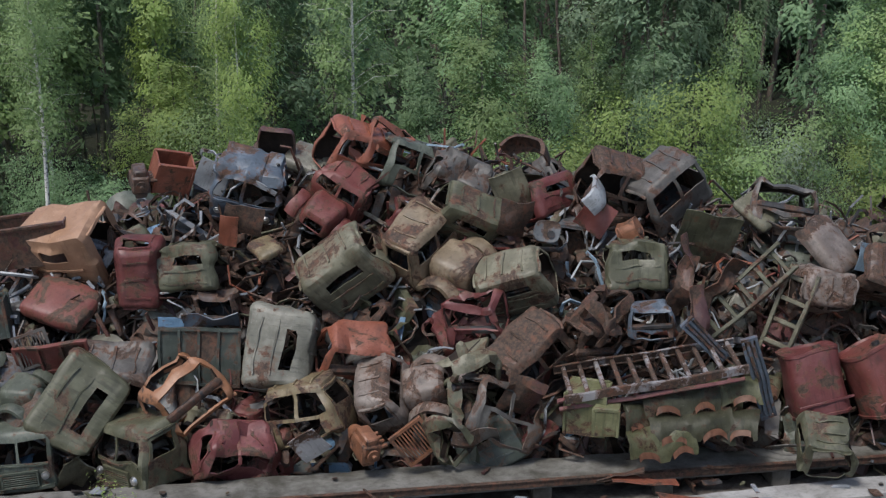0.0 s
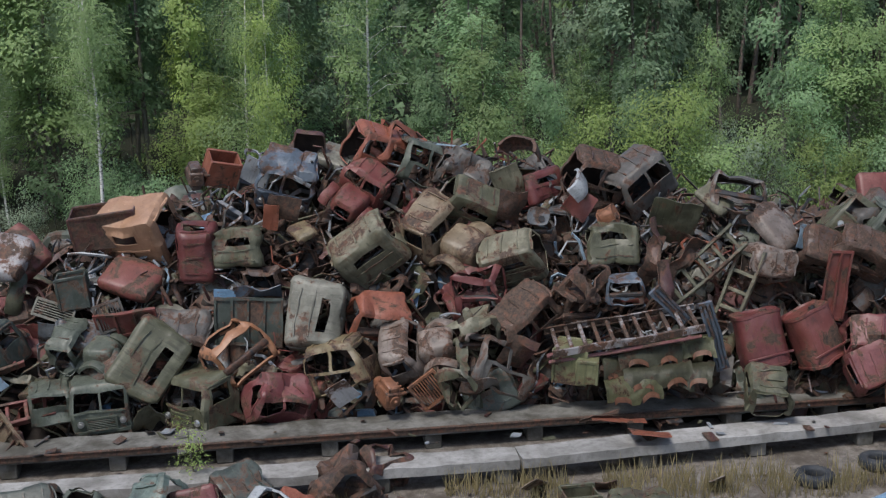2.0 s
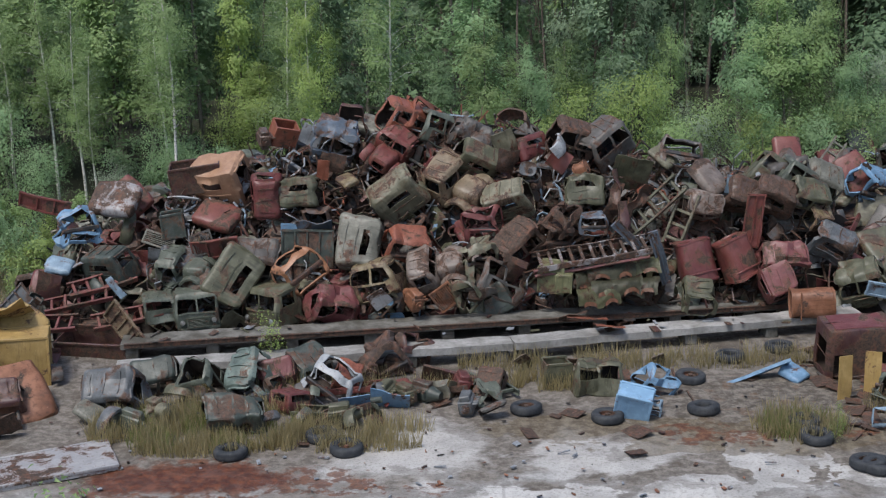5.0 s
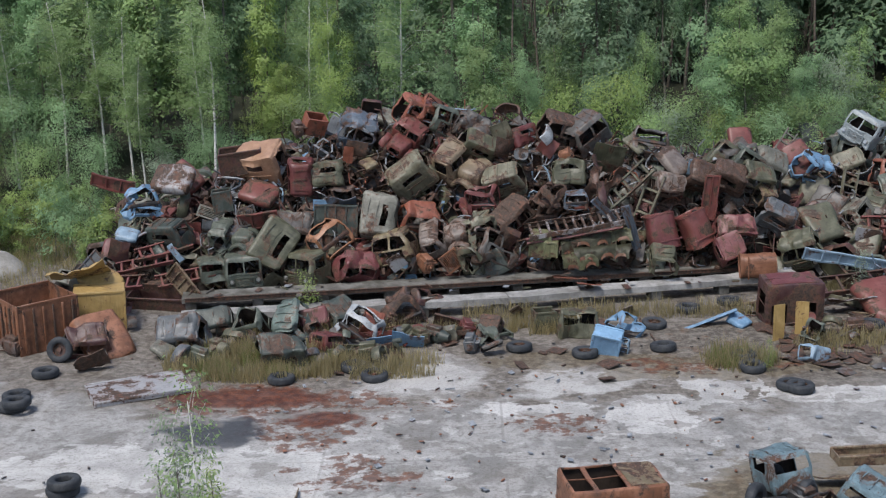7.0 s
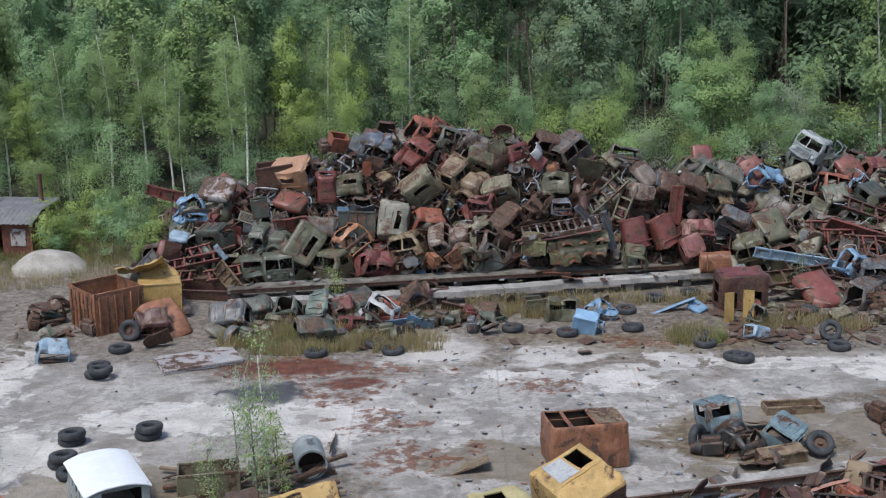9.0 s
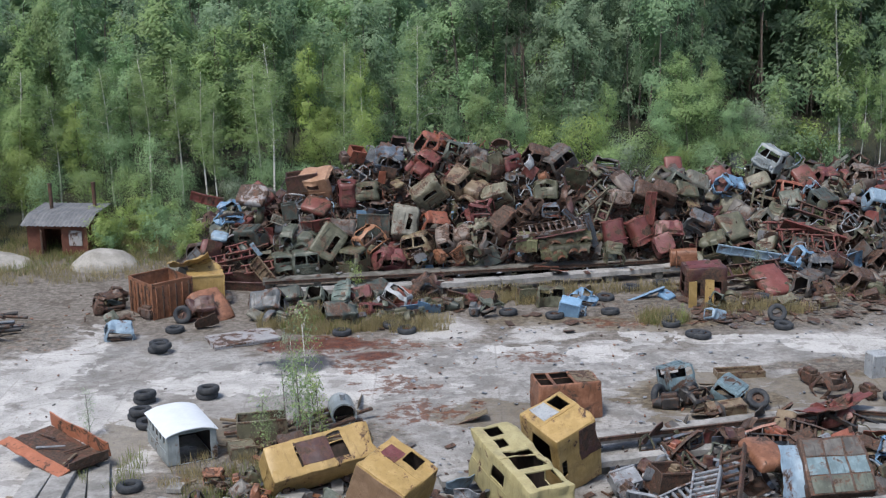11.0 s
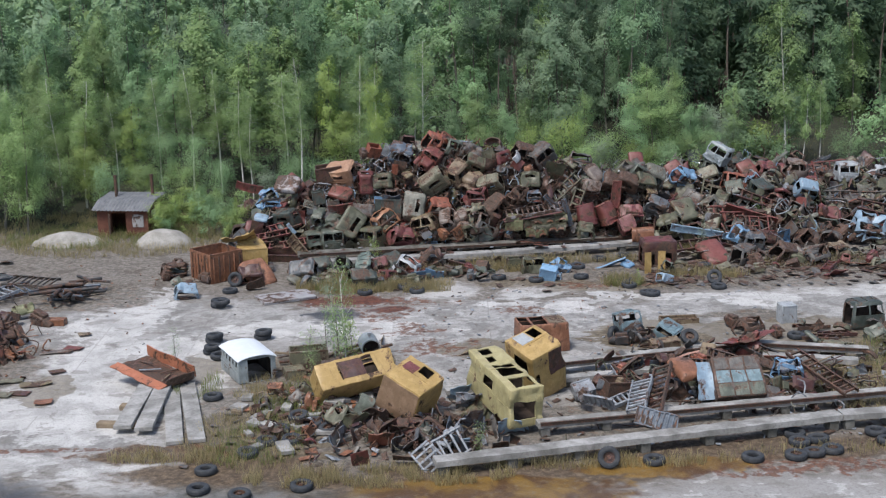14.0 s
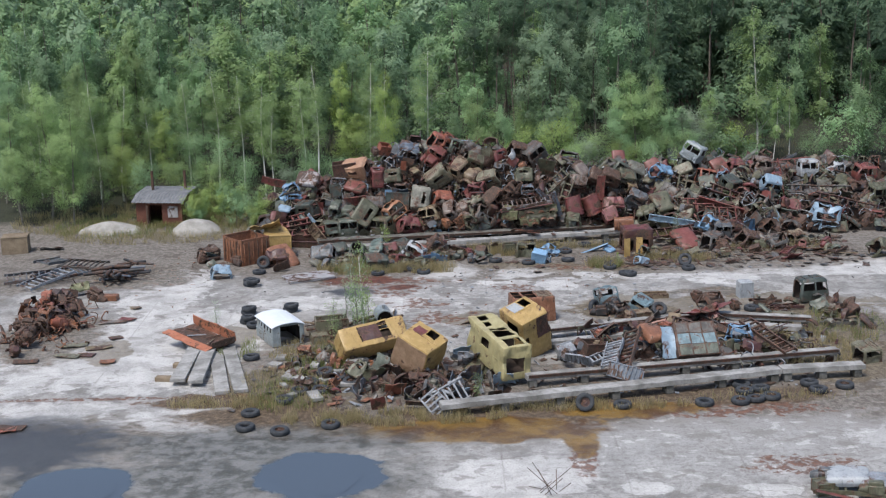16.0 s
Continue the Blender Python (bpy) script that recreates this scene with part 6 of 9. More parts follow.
cab("round", 9, PINKRED, lie(-7.43, 25.46, 0.60, 20, 60, 10, 0.7), "faded red cab roof beside a green cab")
cab("round", 10, GREEN, lie(-8.35, 21.56, 0.55, 190, 35, 4, 1), "dark green cab lying on its face in tall grass")
cab("frame", 3, WHITE, lie(-5.25, 24.20, 0.60, -20, 10, 28, 0.95), "white cab frame on the ground")
cab("jeep", 1, REDORANGE, lie(-4.82, 25.13, 0.50, 10, 20, 30, 0.6), "red-orange cab scrap beside a white frame")
cab("jeep", 4, GREEN, lie(-6.38, 26.27, 0.50, 40, 20, 10, 0.9), "dark cab body in the scrap row")
cab("frame", 2, BROWN, lie(-3.58, 26.74, 0.50, 15, 20, -15, 0.95), "brown stripped cab in the scrap row")
cab("frame", 5, MAROON, lie(-2.68, 27.91, 0.40, 40, 10, 20, 0.8), "maroon cab frame in the scrap row")
engine(1, RUST, lie(-4.18, 26.13, 0.40, 20, 0, 30, 1))
engine(2, BROWN, lie(-3.17, 26.77, 0.30, 70, 0, 0, 1))
sheet(1.1, 0.9, 21, 0.2, BLUE, lie(-4.38, 22.74, 0.35, 10, 35, 0, 1), "dull blue dented panel in the grass")
sheet(1.4, 0.8, 22, 0.15, BLUE, lie(-3.20, 23.21, 0.35, -10, 30, 4, 1), "dull blue dented panel in the grass")
hood(1, RED, lie(-2.75, 24.30, 0.30, 30, 20, 10, 0.6), "small red bonnet in the scrap row")
ribbed(2.2, 0.7, 3, 15, MAROON, lie(-1.04, 25.23, 0.30, -6, 25, 10, 1), "maroon load-bed side on the ground")
sheet(0.5, 2, 23, 0.1, TAN, lie(1.70, 27.01, 0.30, 0, 60, -30, 1), "tan plank-like panel lying on the ground")
crate(0.9, 0.8, 0.9, OLIVE, lie(2.75, 25.34, 0.45, 10, 0, 0, 1) @ pose(0, 0, -0.45), "small olive steel cabinet on the ground", True)
cab("round", 5, OLIVE, lie(4.12, 24.67, 0.50, 4, -8, 2, 0.88), "olive rusty cab front sunk in the ground")
crate(1.15, 0.7, 1, SKYBLUE, lie(5.15, 22.12, 0.50, -14, 20, 6, 1) @ pose(0, 0, -0.50), "bright light blue steel locker on the ground", False)
cab("frame", 1, PALEBLUE, lie(5.80, 22.28, 0.30, -14, 10, 6, 0.35), "small pale blue frame beside a locker")
cab("frame", 5, BLUE, lie(6.18, 24.28, 0.35, 20, 20, 30, 0.7), "crushed light blue and white cab scrap")
ribbed(2.6, 0.6, 4, 16, BLUE, lie(9.97, 25.65, 0.15, 10, 60, -10, 1), "light blue load-bed side flat on the ground")
hood(0, BLUE, lie(11.38, 25.56, 0.20, 40, 20, 0, 0.6), "light blue bonnet on the ground")
sheet(0.6, 0.5, 24, 0.3, RUST, lie(3.62, 27.18, 0.20, 0, 30, 0, 1), "rusty scrap plate on the ground")
sheet(0.45, 1.6, 25, 0.1, PINKTAN, lie(6.74, 27.47, 0.15, 0, 60, -20, 1), "pinkish plank-like panel on the ground")
cabin(2.6, 1.6, 2, [("F", -0.85, -0.3, -0.9, 0.1), ("F", 0.1, 0.7, -0.9, 0.1), ("L", -0.6, 0.6, -0.8, 0.5)], [("T", -0.8, 0.8, -0.8, 0.8)], MAROON, lie(13.70, 26.01, 1.00, 6, 6, 0, 1), "dark red steel shed body with open yellow doors", (DARKRED,), 6.1)
sheet(0.55, 1.6, 26, 0.05, MUSTARD, lie(12.61, 23.36, 0.80, 20, 0, 0, 1), "yellow plank door of a rusty steel shed")
sheet(0.55, 1.6, 27, 0.05, MUSTARD, lie(13.68, 23.79, 0.80, -15, 0, 0, 1), "yellow plank door of a rusty steel shed")
chassis(4.6, 1.2, 6, 3, MAROON, lie(17.10, 28.92, 0.80, 4, 20, -4, 1), "maroon chassis frame on the ground")
hood(2, RED, lie(18.09, 26.76, 0.60, 20, 30, 0, 1.5), "bright red bonnet under chassis frames")
sheet(2.2, 1, 28, 0.25, WHITERUST, lie(16.61, 26.87, 0.60, 10, 70, 6, 1), "white and red roof panel on scrap")
cab("frame", 0, PALEBLUE, lie(13.49, 20.82, 0.25, 40, 60, 60, 0.6), "pale blue and white bumper scrap")
chassis(4.5, 0.9, 6, 1, MAROON, lie(19.42, 28.33, 0.60, -12, 20, 6, 1), "maroon chassis frame on the ground")
cab("round", 7, GREYBROWN, lie(20.19, 25.75, 0.70, 40, 10, 10, 0.95), "grey-brown crushed cab on the ground")
cab("round", 1, BROWN, lie(23.36, 26.10, 0.60, 30, 20, 30, 0.95), "brown crushed cab on the ground")
cab("frame", 3, GREYBROWN, lie(25.59, 25.27, 0.50, 30, 40, 10, 1), "grey-brown stripped cab on the ground")
cab("jeep", 2, TAN, lie(27.74, 27.16, 0.50, 20, 10, 0, 0.8), "tan small cab scrap on the ground")
sheet(1.8, 1, 29, 0.4, DARKRED, lie(25.88, 21.51, 0.20, 10, 70, 0, 1), "dark red crumpled plate")
sheet(2, 0.8, 30, 0.2, ORANGERUST, lie(28.45, 24.22, 0.20, 0, 70, 0, 1), "rusty orange plate on the ground")
cab("round", 2, OLIVE, lie(33.49, 22.13, 0.60, 40, 30, 40, 1), "olive cab tipped on the ground")
van(pose(-14.0, 2.55, 0.0, 0, 0, 27), "white-roofed van body with small side windows standing in grass")
cabin(4.7, 1.7, 1.7, [("F", -0.46, -0.42, -0.6, 0.8), ("F", 0.2, 0.46, -0.6, 0.8), ("T", -0.8, 0.8, -0.7, 0.7)], [("F", -0.41, 0.19, -0.55, 0.75)], MUSTARD, pose(-7.35, -1.86, 1.27, -48, -5, 25), "yellow cabin body lying back, with a rust-brown middle panel", (MAROON,), 1.3)
cabin(2.5, 2.4, 2.3, [("T", -0.1, 0.5, 0.3, 0.85), ("L", -0.7, 0.7, -0.6, 0.7)], [("T", -0.75, -0.15, 0.0, 0.6), ("F", -0.96, 0.96, -0.96, 0.9)], MUSTARD, lie(-4.16, -5.0, 1.4, -30, 20, 16, 1), "yellow cabin body tipped on a corner with a pink hatch", (PINKRED, CLAY), 2.1)
cabin(1.95, 5.6, 2.2, [("F", -0.75, 0.5, -0.58, 0.3), ("T", -0.55, 0.75, -0.9, -0.5), ("T", -0.6, 0.7, -0.36, 0.2), ("T", -0.5, 0.0, 0.36, 0.56), ("T", -0.5, 0.2, 0.66, 0.9), ("L", -0.2, 0.2, 0.1, 0.6), ("R", -0.7, -0.1, 0.0, 0.7)], [("F", 0.6, 0.92, -0.8, 0.5)], PALEYELLOW, pose(0.84, -5.65, 1.82, 6, 0, 23), "pale yellow crane cabin body with empty windows", (PALEYELLOW,), 7.7, 0.04)
cabin(2.3, 2.5, 3.1, [("T", 0.2, 0.75, 0.15, 0.85), ("L", -0.6, 0.4, 0.0, 0.7), ("F", -0.85, -0.6, -0.3, 0.2)], [("T", -0.6, 0.1, 0.1, 0.9), ("F", 0.0, 0.96, -0.05, 0.95)], MUSTARD, pose(2.75, -1.75, 1.7, 13, -15, 34), "yellow and rust cabin body with a white roof hatch", (WHITE, MAROON), 3.4)
cabin(3.1, 2, 1.8, [("T", -0.92, -0.55, -0.85, 0.85), ("T", -0.45, 0.15, -0.85, 0.85), ("R", -0.5, 0.4, -0.4, 0.7)], [("T", 0.22, 0.92, -0.85, 0.85)], ORANGERUST, lie(3.60, 6.22, 0.90, 10, 0, 0, 1), "rusty brown open cabin body on the ground", (YELLOWTAN,), 4.2, 0.03)
cab("jeep", 0, TEAL, lie(9.15, 8.16, 1.05, 14, -10, -9, 0.95), "teal off-road cab on wheels")
engine(1, DARKSTEEL, lie(9.51, 7.32, 0.40, 30, 0, 6, 1.3))
engine(2, DARKSTEEL, lie(8.62, 6.56, 0.35, 80, 0, -8, 1.1))
cab("frame", 3, DARKSTEEL, lie(10.00, 6.47, 0.35, 30, 20, 8, 0.7), "dark stripped frame under a teal cab")
sheet(1.6, 0.8, 84, 0.2, TAN, lie(10.26, 5.21, 0.20, 10, 70, 4, 1), "tan bent plate beside a teal cab")
sheet(1.8, 0.7, 85, 0.15, YELLOWTAN, lie(11.38, 9.13, 0.25, 0, 75, 2, 1), "ochre plate lying behind a teal cab")
cab("jeep", 3, TEAL, lie(11.49, 7.08, 0.60, -30, 20, 20, 0.85), "teal cab tipped over beside a wheel")
tyre(pose(8.14, 7.11, 0.5, 0, 0, 52) @ lie(0, 0, 0, 0, 82, 0), label="wheel of the teal off-road cab")
tyre(pose(9.77, 7.30, 0.5, 0, 0, 52) @ lie(0, 0, 0, 0, 82, 0), label="wheel of the teal off-road cab")
tyre(pose(9.00, 8.45, 0.5, 0, 0, 52) @ lie(0, 0, 0, 0, 82, 0), label="wheel of the teal off-road cab")
tyre(lie(12.73, 6.28, 0.52, 0, 40, 0), RUST, label="wheel leaning by a teal cab")
crate(2.4, 0.8, 0.3, TAN, lie(12.86, 11.10, 0.15, 4, 0, 0, 1) @ pose(0, 0, -0.15), "tan flat crate on the ground", True)
crate(1.8, 0.6, 0.5, TAN, lie(11.11, 5.75, 0.25, 14, 10, 0, 1) @ pose(0, 0, -0.25), "tan rusty tool locker on the ground", False)
sheet(1.8, 1, 34, 0.08, YELLOWTAN, lie(-0.97, 5.55, 0.10, 20, 80, 0, 1), "yellow panel lying flat on the ground")
cabin(2.8, 1.2, 2.5, [("L", -0.6, 0.6, -0.5, 0.7)], [("F", u, u + 0.54, v, v + 0.58) for u in (-0.88, -0.27, 0.34) for v in (-0.94, -0.31, 0.32)], BROWN, pose(13.45, -4.05, 1.3, -46, 0, 6), "rust-framed cabin back with grey-green panels leaning on the beams", (GREYGREEN, TEAL, GREYBROWN), 5.5, 0.03)
hood(2, ORANGERUST, lie(10.9, -3.3, 1.75, 20, 10, 6, 1.15), "curved rust-brown cabin roof beside a panelled one")
sheet(0.9, 2.1, 35, 0.35, PALEBLUE, pose(11.75, -4.5, 1.5, -35, 4, 8), "pale blue crumpled curtain-like sheet")
chassis(5.4, 1.0, 9, 2, RUST, pose(9.0, -5.7, 1.5, 25, 10, -104), "rusty lattice tailgate frame leaning over the beams")
chassis(3.2, 1.1, 9, 4, PALEGREY, pose(7.95, -6.2, 1.4, 20, 11, -104), "pale slatted bed side leaning over the beams")
ribbed(2.1, 0.9, 8, 17, BLUEGREY, pose(8.4, -9.1, 1.1, -34, 12, -14), "grey slatted radiator leaning on the beam")
crate(1.3, 1.1, 1.1, RUST, lie(6.96, -3.42, 0.70, 20, 0, 8, 1) @ pose(0, 0, -0.55), "rusty steel bin between the beams", True)
cab("frame", 1, BLUE, lie(16.69, -2.01, 1.10, 10, 20, 10, 0.85), "bright blue machine frame on the beams")
chassis(6.2, 0.8, 10, 6, RUST, pose(18.4, -2.6, 1.2, 15, 4, -74), "rusty lattice boom lying across the beams")
crate(1.1, 0.8, 0.5, PALEGREY, lie(5.26, -3.07, 0.60, 20, 30, 0, 1) @ pose(0, 0, -0.25), "pale grey bent metal box", False)
cab("frame", 2, RED, lie(15.78, 3.72, 0.70, 10, 70, 0, 0.9), "red crumpled sheet-metal scrap on the beam")
sheet(3.6, 1.3, 36, 0.3, RED, pose(15.6, 3.4, 1.05, 74, -4, 28), "orange-red crumpled plate on the beam")
sheet(1.2, 1.1, 37, 0.6, PALEGREY, lie(-1.10, -5.59, 0.90, 0, 30, 0, 1), "crushed pale grey sheet metal")
sheet(1.2, 1.1, 38, 0.6, BLUEGREY, lie(-0.89, -8.20, 0.90, 20, 30, 15, 1), "crushed pale grey sheet metal")
sheet(1.2, 1.1, 39, 0.6, PALEBLUE, lie(-1.48, -4.18, 0.90, 40, 30, 30, 1), "crushed pale grey sheet metal")
sheet(1.2, 1.1, 40, 0.6, GREY, lie(-0.31, -4.94, 0.90, 60, 30, 45, 1), "crushed pale grey sheet metal")
sheet(1.2, 1.1, 41, 0.6, PALEGREY, lie(-1.88, -9.37, 0.90, 80, 30, 60, 1), "crushed pale grey sheet metal")
sheet(1.3, 1, 42, 0.6, RUST, lie(-5.98, -6.60, 0.60, 0, 40, 0, 1), "crumpled rusty sheet in a low scrap heap")
sheet(1.3, 1, 43, 0.6, OLIVE, lie(-6.95, -7.20, 0.60, 30, 40, 20, 1), "crumpled rusty sheet in a low scrap heap")
sheet(1.3, 1, 44, 0.6, MAROON, lie(-5.36, -8.52, 0.60, 60, 40, 40, 1), "crumpled rusty sheet in a low scrap heap")
sheet(1.3, 1, 45, 0.6, RUST, lie(-4.64, -7.94, 0.60, 90, 40, 60, 1), "crumpled rusty sheet in a low scrap heap")
sheet(1.3, 1, 46, 0.6, GREYGREEN, lie(-6.59, -5.25, 0.60, 120, 40, 80, 1), "crumpled rusty sheet in a low scrap heap")
cab("round", 5, OLIVE, lie(-7.65, -6.52, 0.60, 40, -20, 40, 0.8), "olive crushed cab under the yellow cabins")
cab("jeep", 4, BROWN, lie(-8.9, 1.2, 0.50, 20, 10, 5, 0.8), "brown cab shell behind the yellow cabin")
crate(2.2, 1.2, 1.2, KHAKI, lie(-10.49, 3.39, 0.60, 10, 0, 0, 1) @ pose(0, 0, -0.60), "khaki plank box beside the white van", True)
crate(1.1, 0.9, 0.5, KHAKI, lie(-11.20, 1.85, 0.25, 20, 0, 0, 1) @ pose(0, 0, -0.25), "small khaki box beside the white van", False)
sheet(0.4, 2.4, 47, 0.05, WOOD, lie(-6.31, 8.09, 0.15, 80, 80, 0, 1), "weathered plank on the ground")


load_tray(pose(-19.15, 1.2, 0.72, 0, 7, -39), "open rusty load bed with orange-red sides on concrete slabs")
crate(2.2, 1.6, 1.5, WOOD, lie(-40.98, 29.96, 0.75, 10, 0, 0, 1) @ pose(0, 0, -0.75), "brown plank-sided box with an open end", False)
sheet(2.2, 0.8, 48, 0.2, WHITERUST, lie(-38.04, 30.45, 0.15, 0, 70, 0, 1), "white and orange rusty plate on the ground")
chassis(4.6, 2.0, 9, 7, BLUEGREY, lie(-34.2, 20.6, 0.35, 44, 6, 4, 1), "grey steel lattice frame lying on the ground")
chassis(4.2, 1.6, 8, 6, GREYBROWN, lie(-33.0, 22.6, 0.6, -20, 8, -4, 1), "grey steel lattice frame lying on the ground")
chassis(3.6, 1.4, 7, 3, GREY, lie(-35.6, 23.2, 0.8, 70, -6, 6, 1), "grey steel lattice frame lying on the ground")
chassis(5.0, 2.2, 10, 8, GREY, lie(-36.0, 19.4, 0.50, 18, 4, 0, 1), "grey steel lattice frame lying on the ground")
cab("frame", 4, LIME, lie(-31.16, 15.26, 0.30, 40, 40, 20, 0.8), "yellow-olive scrap frame on the ground")
crate(1.6, 0.6, 0.35, ORANGERUST, lie(-28.73, 13.48, 0.20, -6, 0, 0, 1) @ pose(0, 0, -0.17), "orange-brown steel trough on the ground", False)
chassis(4.6, 1.6, 8, 9, PALEGREY, lie(-34.8, 18.0, 0.60, 56, 6, 0, 1), "grey steel lattice frame lying on the ground")
engine(1, RUST, lie(-31.49, 1.89, 0.77, 333, 8, -24, 1.42017))
engine(2, RUST, lie(-31.40, 7.68, 0.65, 240, -10, -1, 1.27188))
cab("frame", 2, MAROON, lie(-30.69, 6.93, 0.71, 199, -15, 23, 0.7), "rusted machine frame in a small scrap heap")
crate(0.8, 0.6, 0.45, RUST, lie(-30.49, 9.70, 0.43, 2, -12, 24, 1), "rusty box in a small scrap heap")
hood(0, ORANGERUST, lie(-29.34, 6.16, 0.35, 276, 18, 15, 0.55), "rusty cover in a small scrap heap")
engine(3, REDORANGE, lie(-29.95, 5.25, 0.68, 152, -24, -2, 1.20745))
engine(1, BROWN, lie(-31.48, 9.24, 1.44, 1, 13, 18, 1.35384))
cab("frame", 1, ORANGERUST, lie(-31.94, 8.64, 1.13, 246, 5, 20, 0.7), "rusted machine frame in a small scrap heap")
crate(0.8, 0.6, 0.45, RUST, lie(-31.49, 13.28, 0.44, 206, -24, 10, 1), "rusty box in a small scrap heap")
hood(1, RUST, lie(-32.29, 9.48, 0.36, 92, 14, -13, 0.55), "rusty cover in a small scrap heap")
engine(2, BROWN, lie(-31.36, 11.86, 0.60, 181, 8, -9, 1.3878))
engine(3, RUST, lie(-31.42, 1.86, 0.75, 221, -20, -12, 1.17037))
cab("frame", 0, BROWN, lie(-30.59, 5.55, 1.21, 47, -6, 18, 0.7), "rusted machine frame in a small scrap heap")
crate(0.8, 0.6, 0.45, RUST, lie(-31.22, 7.78, 0.60, 158, 5, -15, 1), "rusty box in a small scrap heap")
hood(2, RUST, lie(-30.19, 8.60, 0.87, 121, 22, 13, 0.55), "rusty cover in a small scrap heap")
engine(1, RUST, lie(-31.40, 10.77, 0.48, 16, 6, -4, 1.41921))
engine(2, MAROON, lie(-31.69, 0.10, 0.35, 211, -19, -15, 1.21728))
cab("frame", 5, BROWN, lie(-30.92, 4.88, 0.83, 86, 8, 4, 0.7), "rusted machine frame in a small scrap heap")
crate(0.8, 0.6, 0.45, REDORANGE, lie(-31.73, 4.55, 0.65, 206, -16, -18, 1), "rusty box in a small scrap heap")
hood(3, REDORANGE, lie(-28.82, 6.27, 0.35, 173, -14, -20, 0.55), "rusty cover in a small scrap heap")
engine(3, RUST, lie(-32.68, 6.45, 0.66, 182, 19, 12, 1.33201))
engine(1, REDORANGE, lie(-32.45, 10.03, 0.49, 135, 24, 19, 1.35799))
cab("frame", 4, REDORANGE, lie(-31.74, 8.23, 1.54, 280, 24, -9, 0.7), "rusted machine frame in a small scrap heap")
crate(0.8, 0.6, 0.45, RUST, lie(-31.53, 9.02, 1.03, 182, -3, -8, 1), "rusty box in a small scrap heap")
hood(0, MAROON, lie(-31.54, 1.63, 0.48, 88, 19, 3, 0.55), "rusty cover in a small scrap heap")
engine(2, ORANGERUST, lie(-30.21, 5.88, 0.69, 101, -2, 5, 1.14143))
engine(3, BROWN, lie(-31.90, 4.27, 0.90, 264, 17, 1, 1.15133))
cab("frame", 3, ORANGERUST, lie(-30.86, 5.16, 1.42, 81, 12, 3, 0.7), "rusted machine frame in a small scrap heap")
crate(0.8, 0.6, 0.45, RUST, lie(-30.68, 10.98, 0.44, 21, 5, -11, 1), "rusty box in a small scrap heap")
hood(1, REDORANGE, lie(-31.02, 5.94, 1.71, 99, 10, -23, 0.55), "rusty cover in a small scrap heap")
engine(1, ORANGERUST, lie(-32.29, 10.05, 0.39, 121, 20, -2, 1.00033))
engine(2, MAROON, lie(-31.59, 9.56, 0.48, 280, -2, -23, 1.27497))
cab("frame", 2, RUST, lie(-31.74, 9.95, 1.25, 180, -17, 1, 0.7), "rusted machine frame in a small scrap heap")
crate(0.8, 0.6, 0.45, ORANGERUST, lie(-32.56, 5.44, 0.63, 305, -1, 11, 1), "rusty box in a small scrap heap")
hood(2, MAROON, lie(-31.23, 8.18, 0.49, 338, -25, -1, 0.55), "rusty cover in a small scrap heap")
engine(3, RUST, lie(-32.69, 5.25, 0.42, 288, -1, 2, 1.21584))
engine(1, MAROON, lie(-32.11, 13.90, 0.35, 81, 13, 13, 1.12991))
cab("frame", 1, RUST, lie(-32.45, 6.85, 0.63, 251, -7, -16, 0.7), "rusted machine frame in a small scrap heap")
crate(0.8, 0.6, 0.45, RUST, lie(-30.37, 9.44, 0.62, 20, -17, 0, 1), "rusty box in a small scrap heap")
hood(3, MAROON, lie(-32.20, 6.33, 1.36, 18, -10, 6, 0.55), "rusty cover in a small scrap heap")
engine(2, BROWN, lie(-29.67, 13.59, 0.35, 243, 8, 16, 1.43174))
engine(3, RUST, lie(-31.26, 6.47, 0.57, 273, 20, -4, 1.30679))
cab("frame", 0, MAROON, lie(-30.46, 7.21, 1.05, 302, -17, -23, 0.7), "rusted machine frame in a small scrap heap")
crate(0.8, 0.6, 0.45, RUST, lie(-32.86, 5.41, 0.39, 279, -13, -25, 1), "rusty box in a small scrap heap")
sheet(2, 0.8, 50, 0.1, PINKTAN, lie(-26.77, 7.26, 0.09, 0, 88, 0) @ pose(0, 0, 0, 0, 5, 0), "flat rusty plate on the concrete")
sheet(1.2, 0.8, 51, 0.1, RED, lie(-25.90, 7.91, 0.09, 0, 88, 0) @ pose(0, 0, 0, 0, -12, 0), "flat rusty plate on the concrete")
sheet(1.9, 0.8, 52, 0.1, KHAKI, lie(-28.15, 1.76, 0.09, 0, 88, 0) @ pose(0, 0, 0, 0, 12, 0), "flat rusty plate on the concrete")
sheet(1.3, 0.8, 53, 0.1, MAROON, lie(-26.82, -0.30, 0.09, 0, 88, 0) @ pose(0, 0, 0, 0, -8, 0), "flat rusty plate on the concrete")
sheet(1.8, 0.8, 54, 0.1, YELLOWTAN, lie(-26.27, 1.26, 0.09, 0, 88, 0) @ pose(0, 0, 0, 0, 20, 0), "flat rusty plate on the concrete")
sheet(1.7, 0.8, 55, 0.1, KHAKI, lie(-27.92, -0.47, 0.09, 0, 88, 0) @ pose(0, 0, 0, 0, -15, 0), "flat rusty plate on the concrete")
sheet(0.9, 0.8, 56, 0.1, RUST, lie(-25.62, 3.38, 0.09, 0, 88, 0) @ pose(0, 0, 0, 0, 30, 0), "flat rusty plate on the concrete")
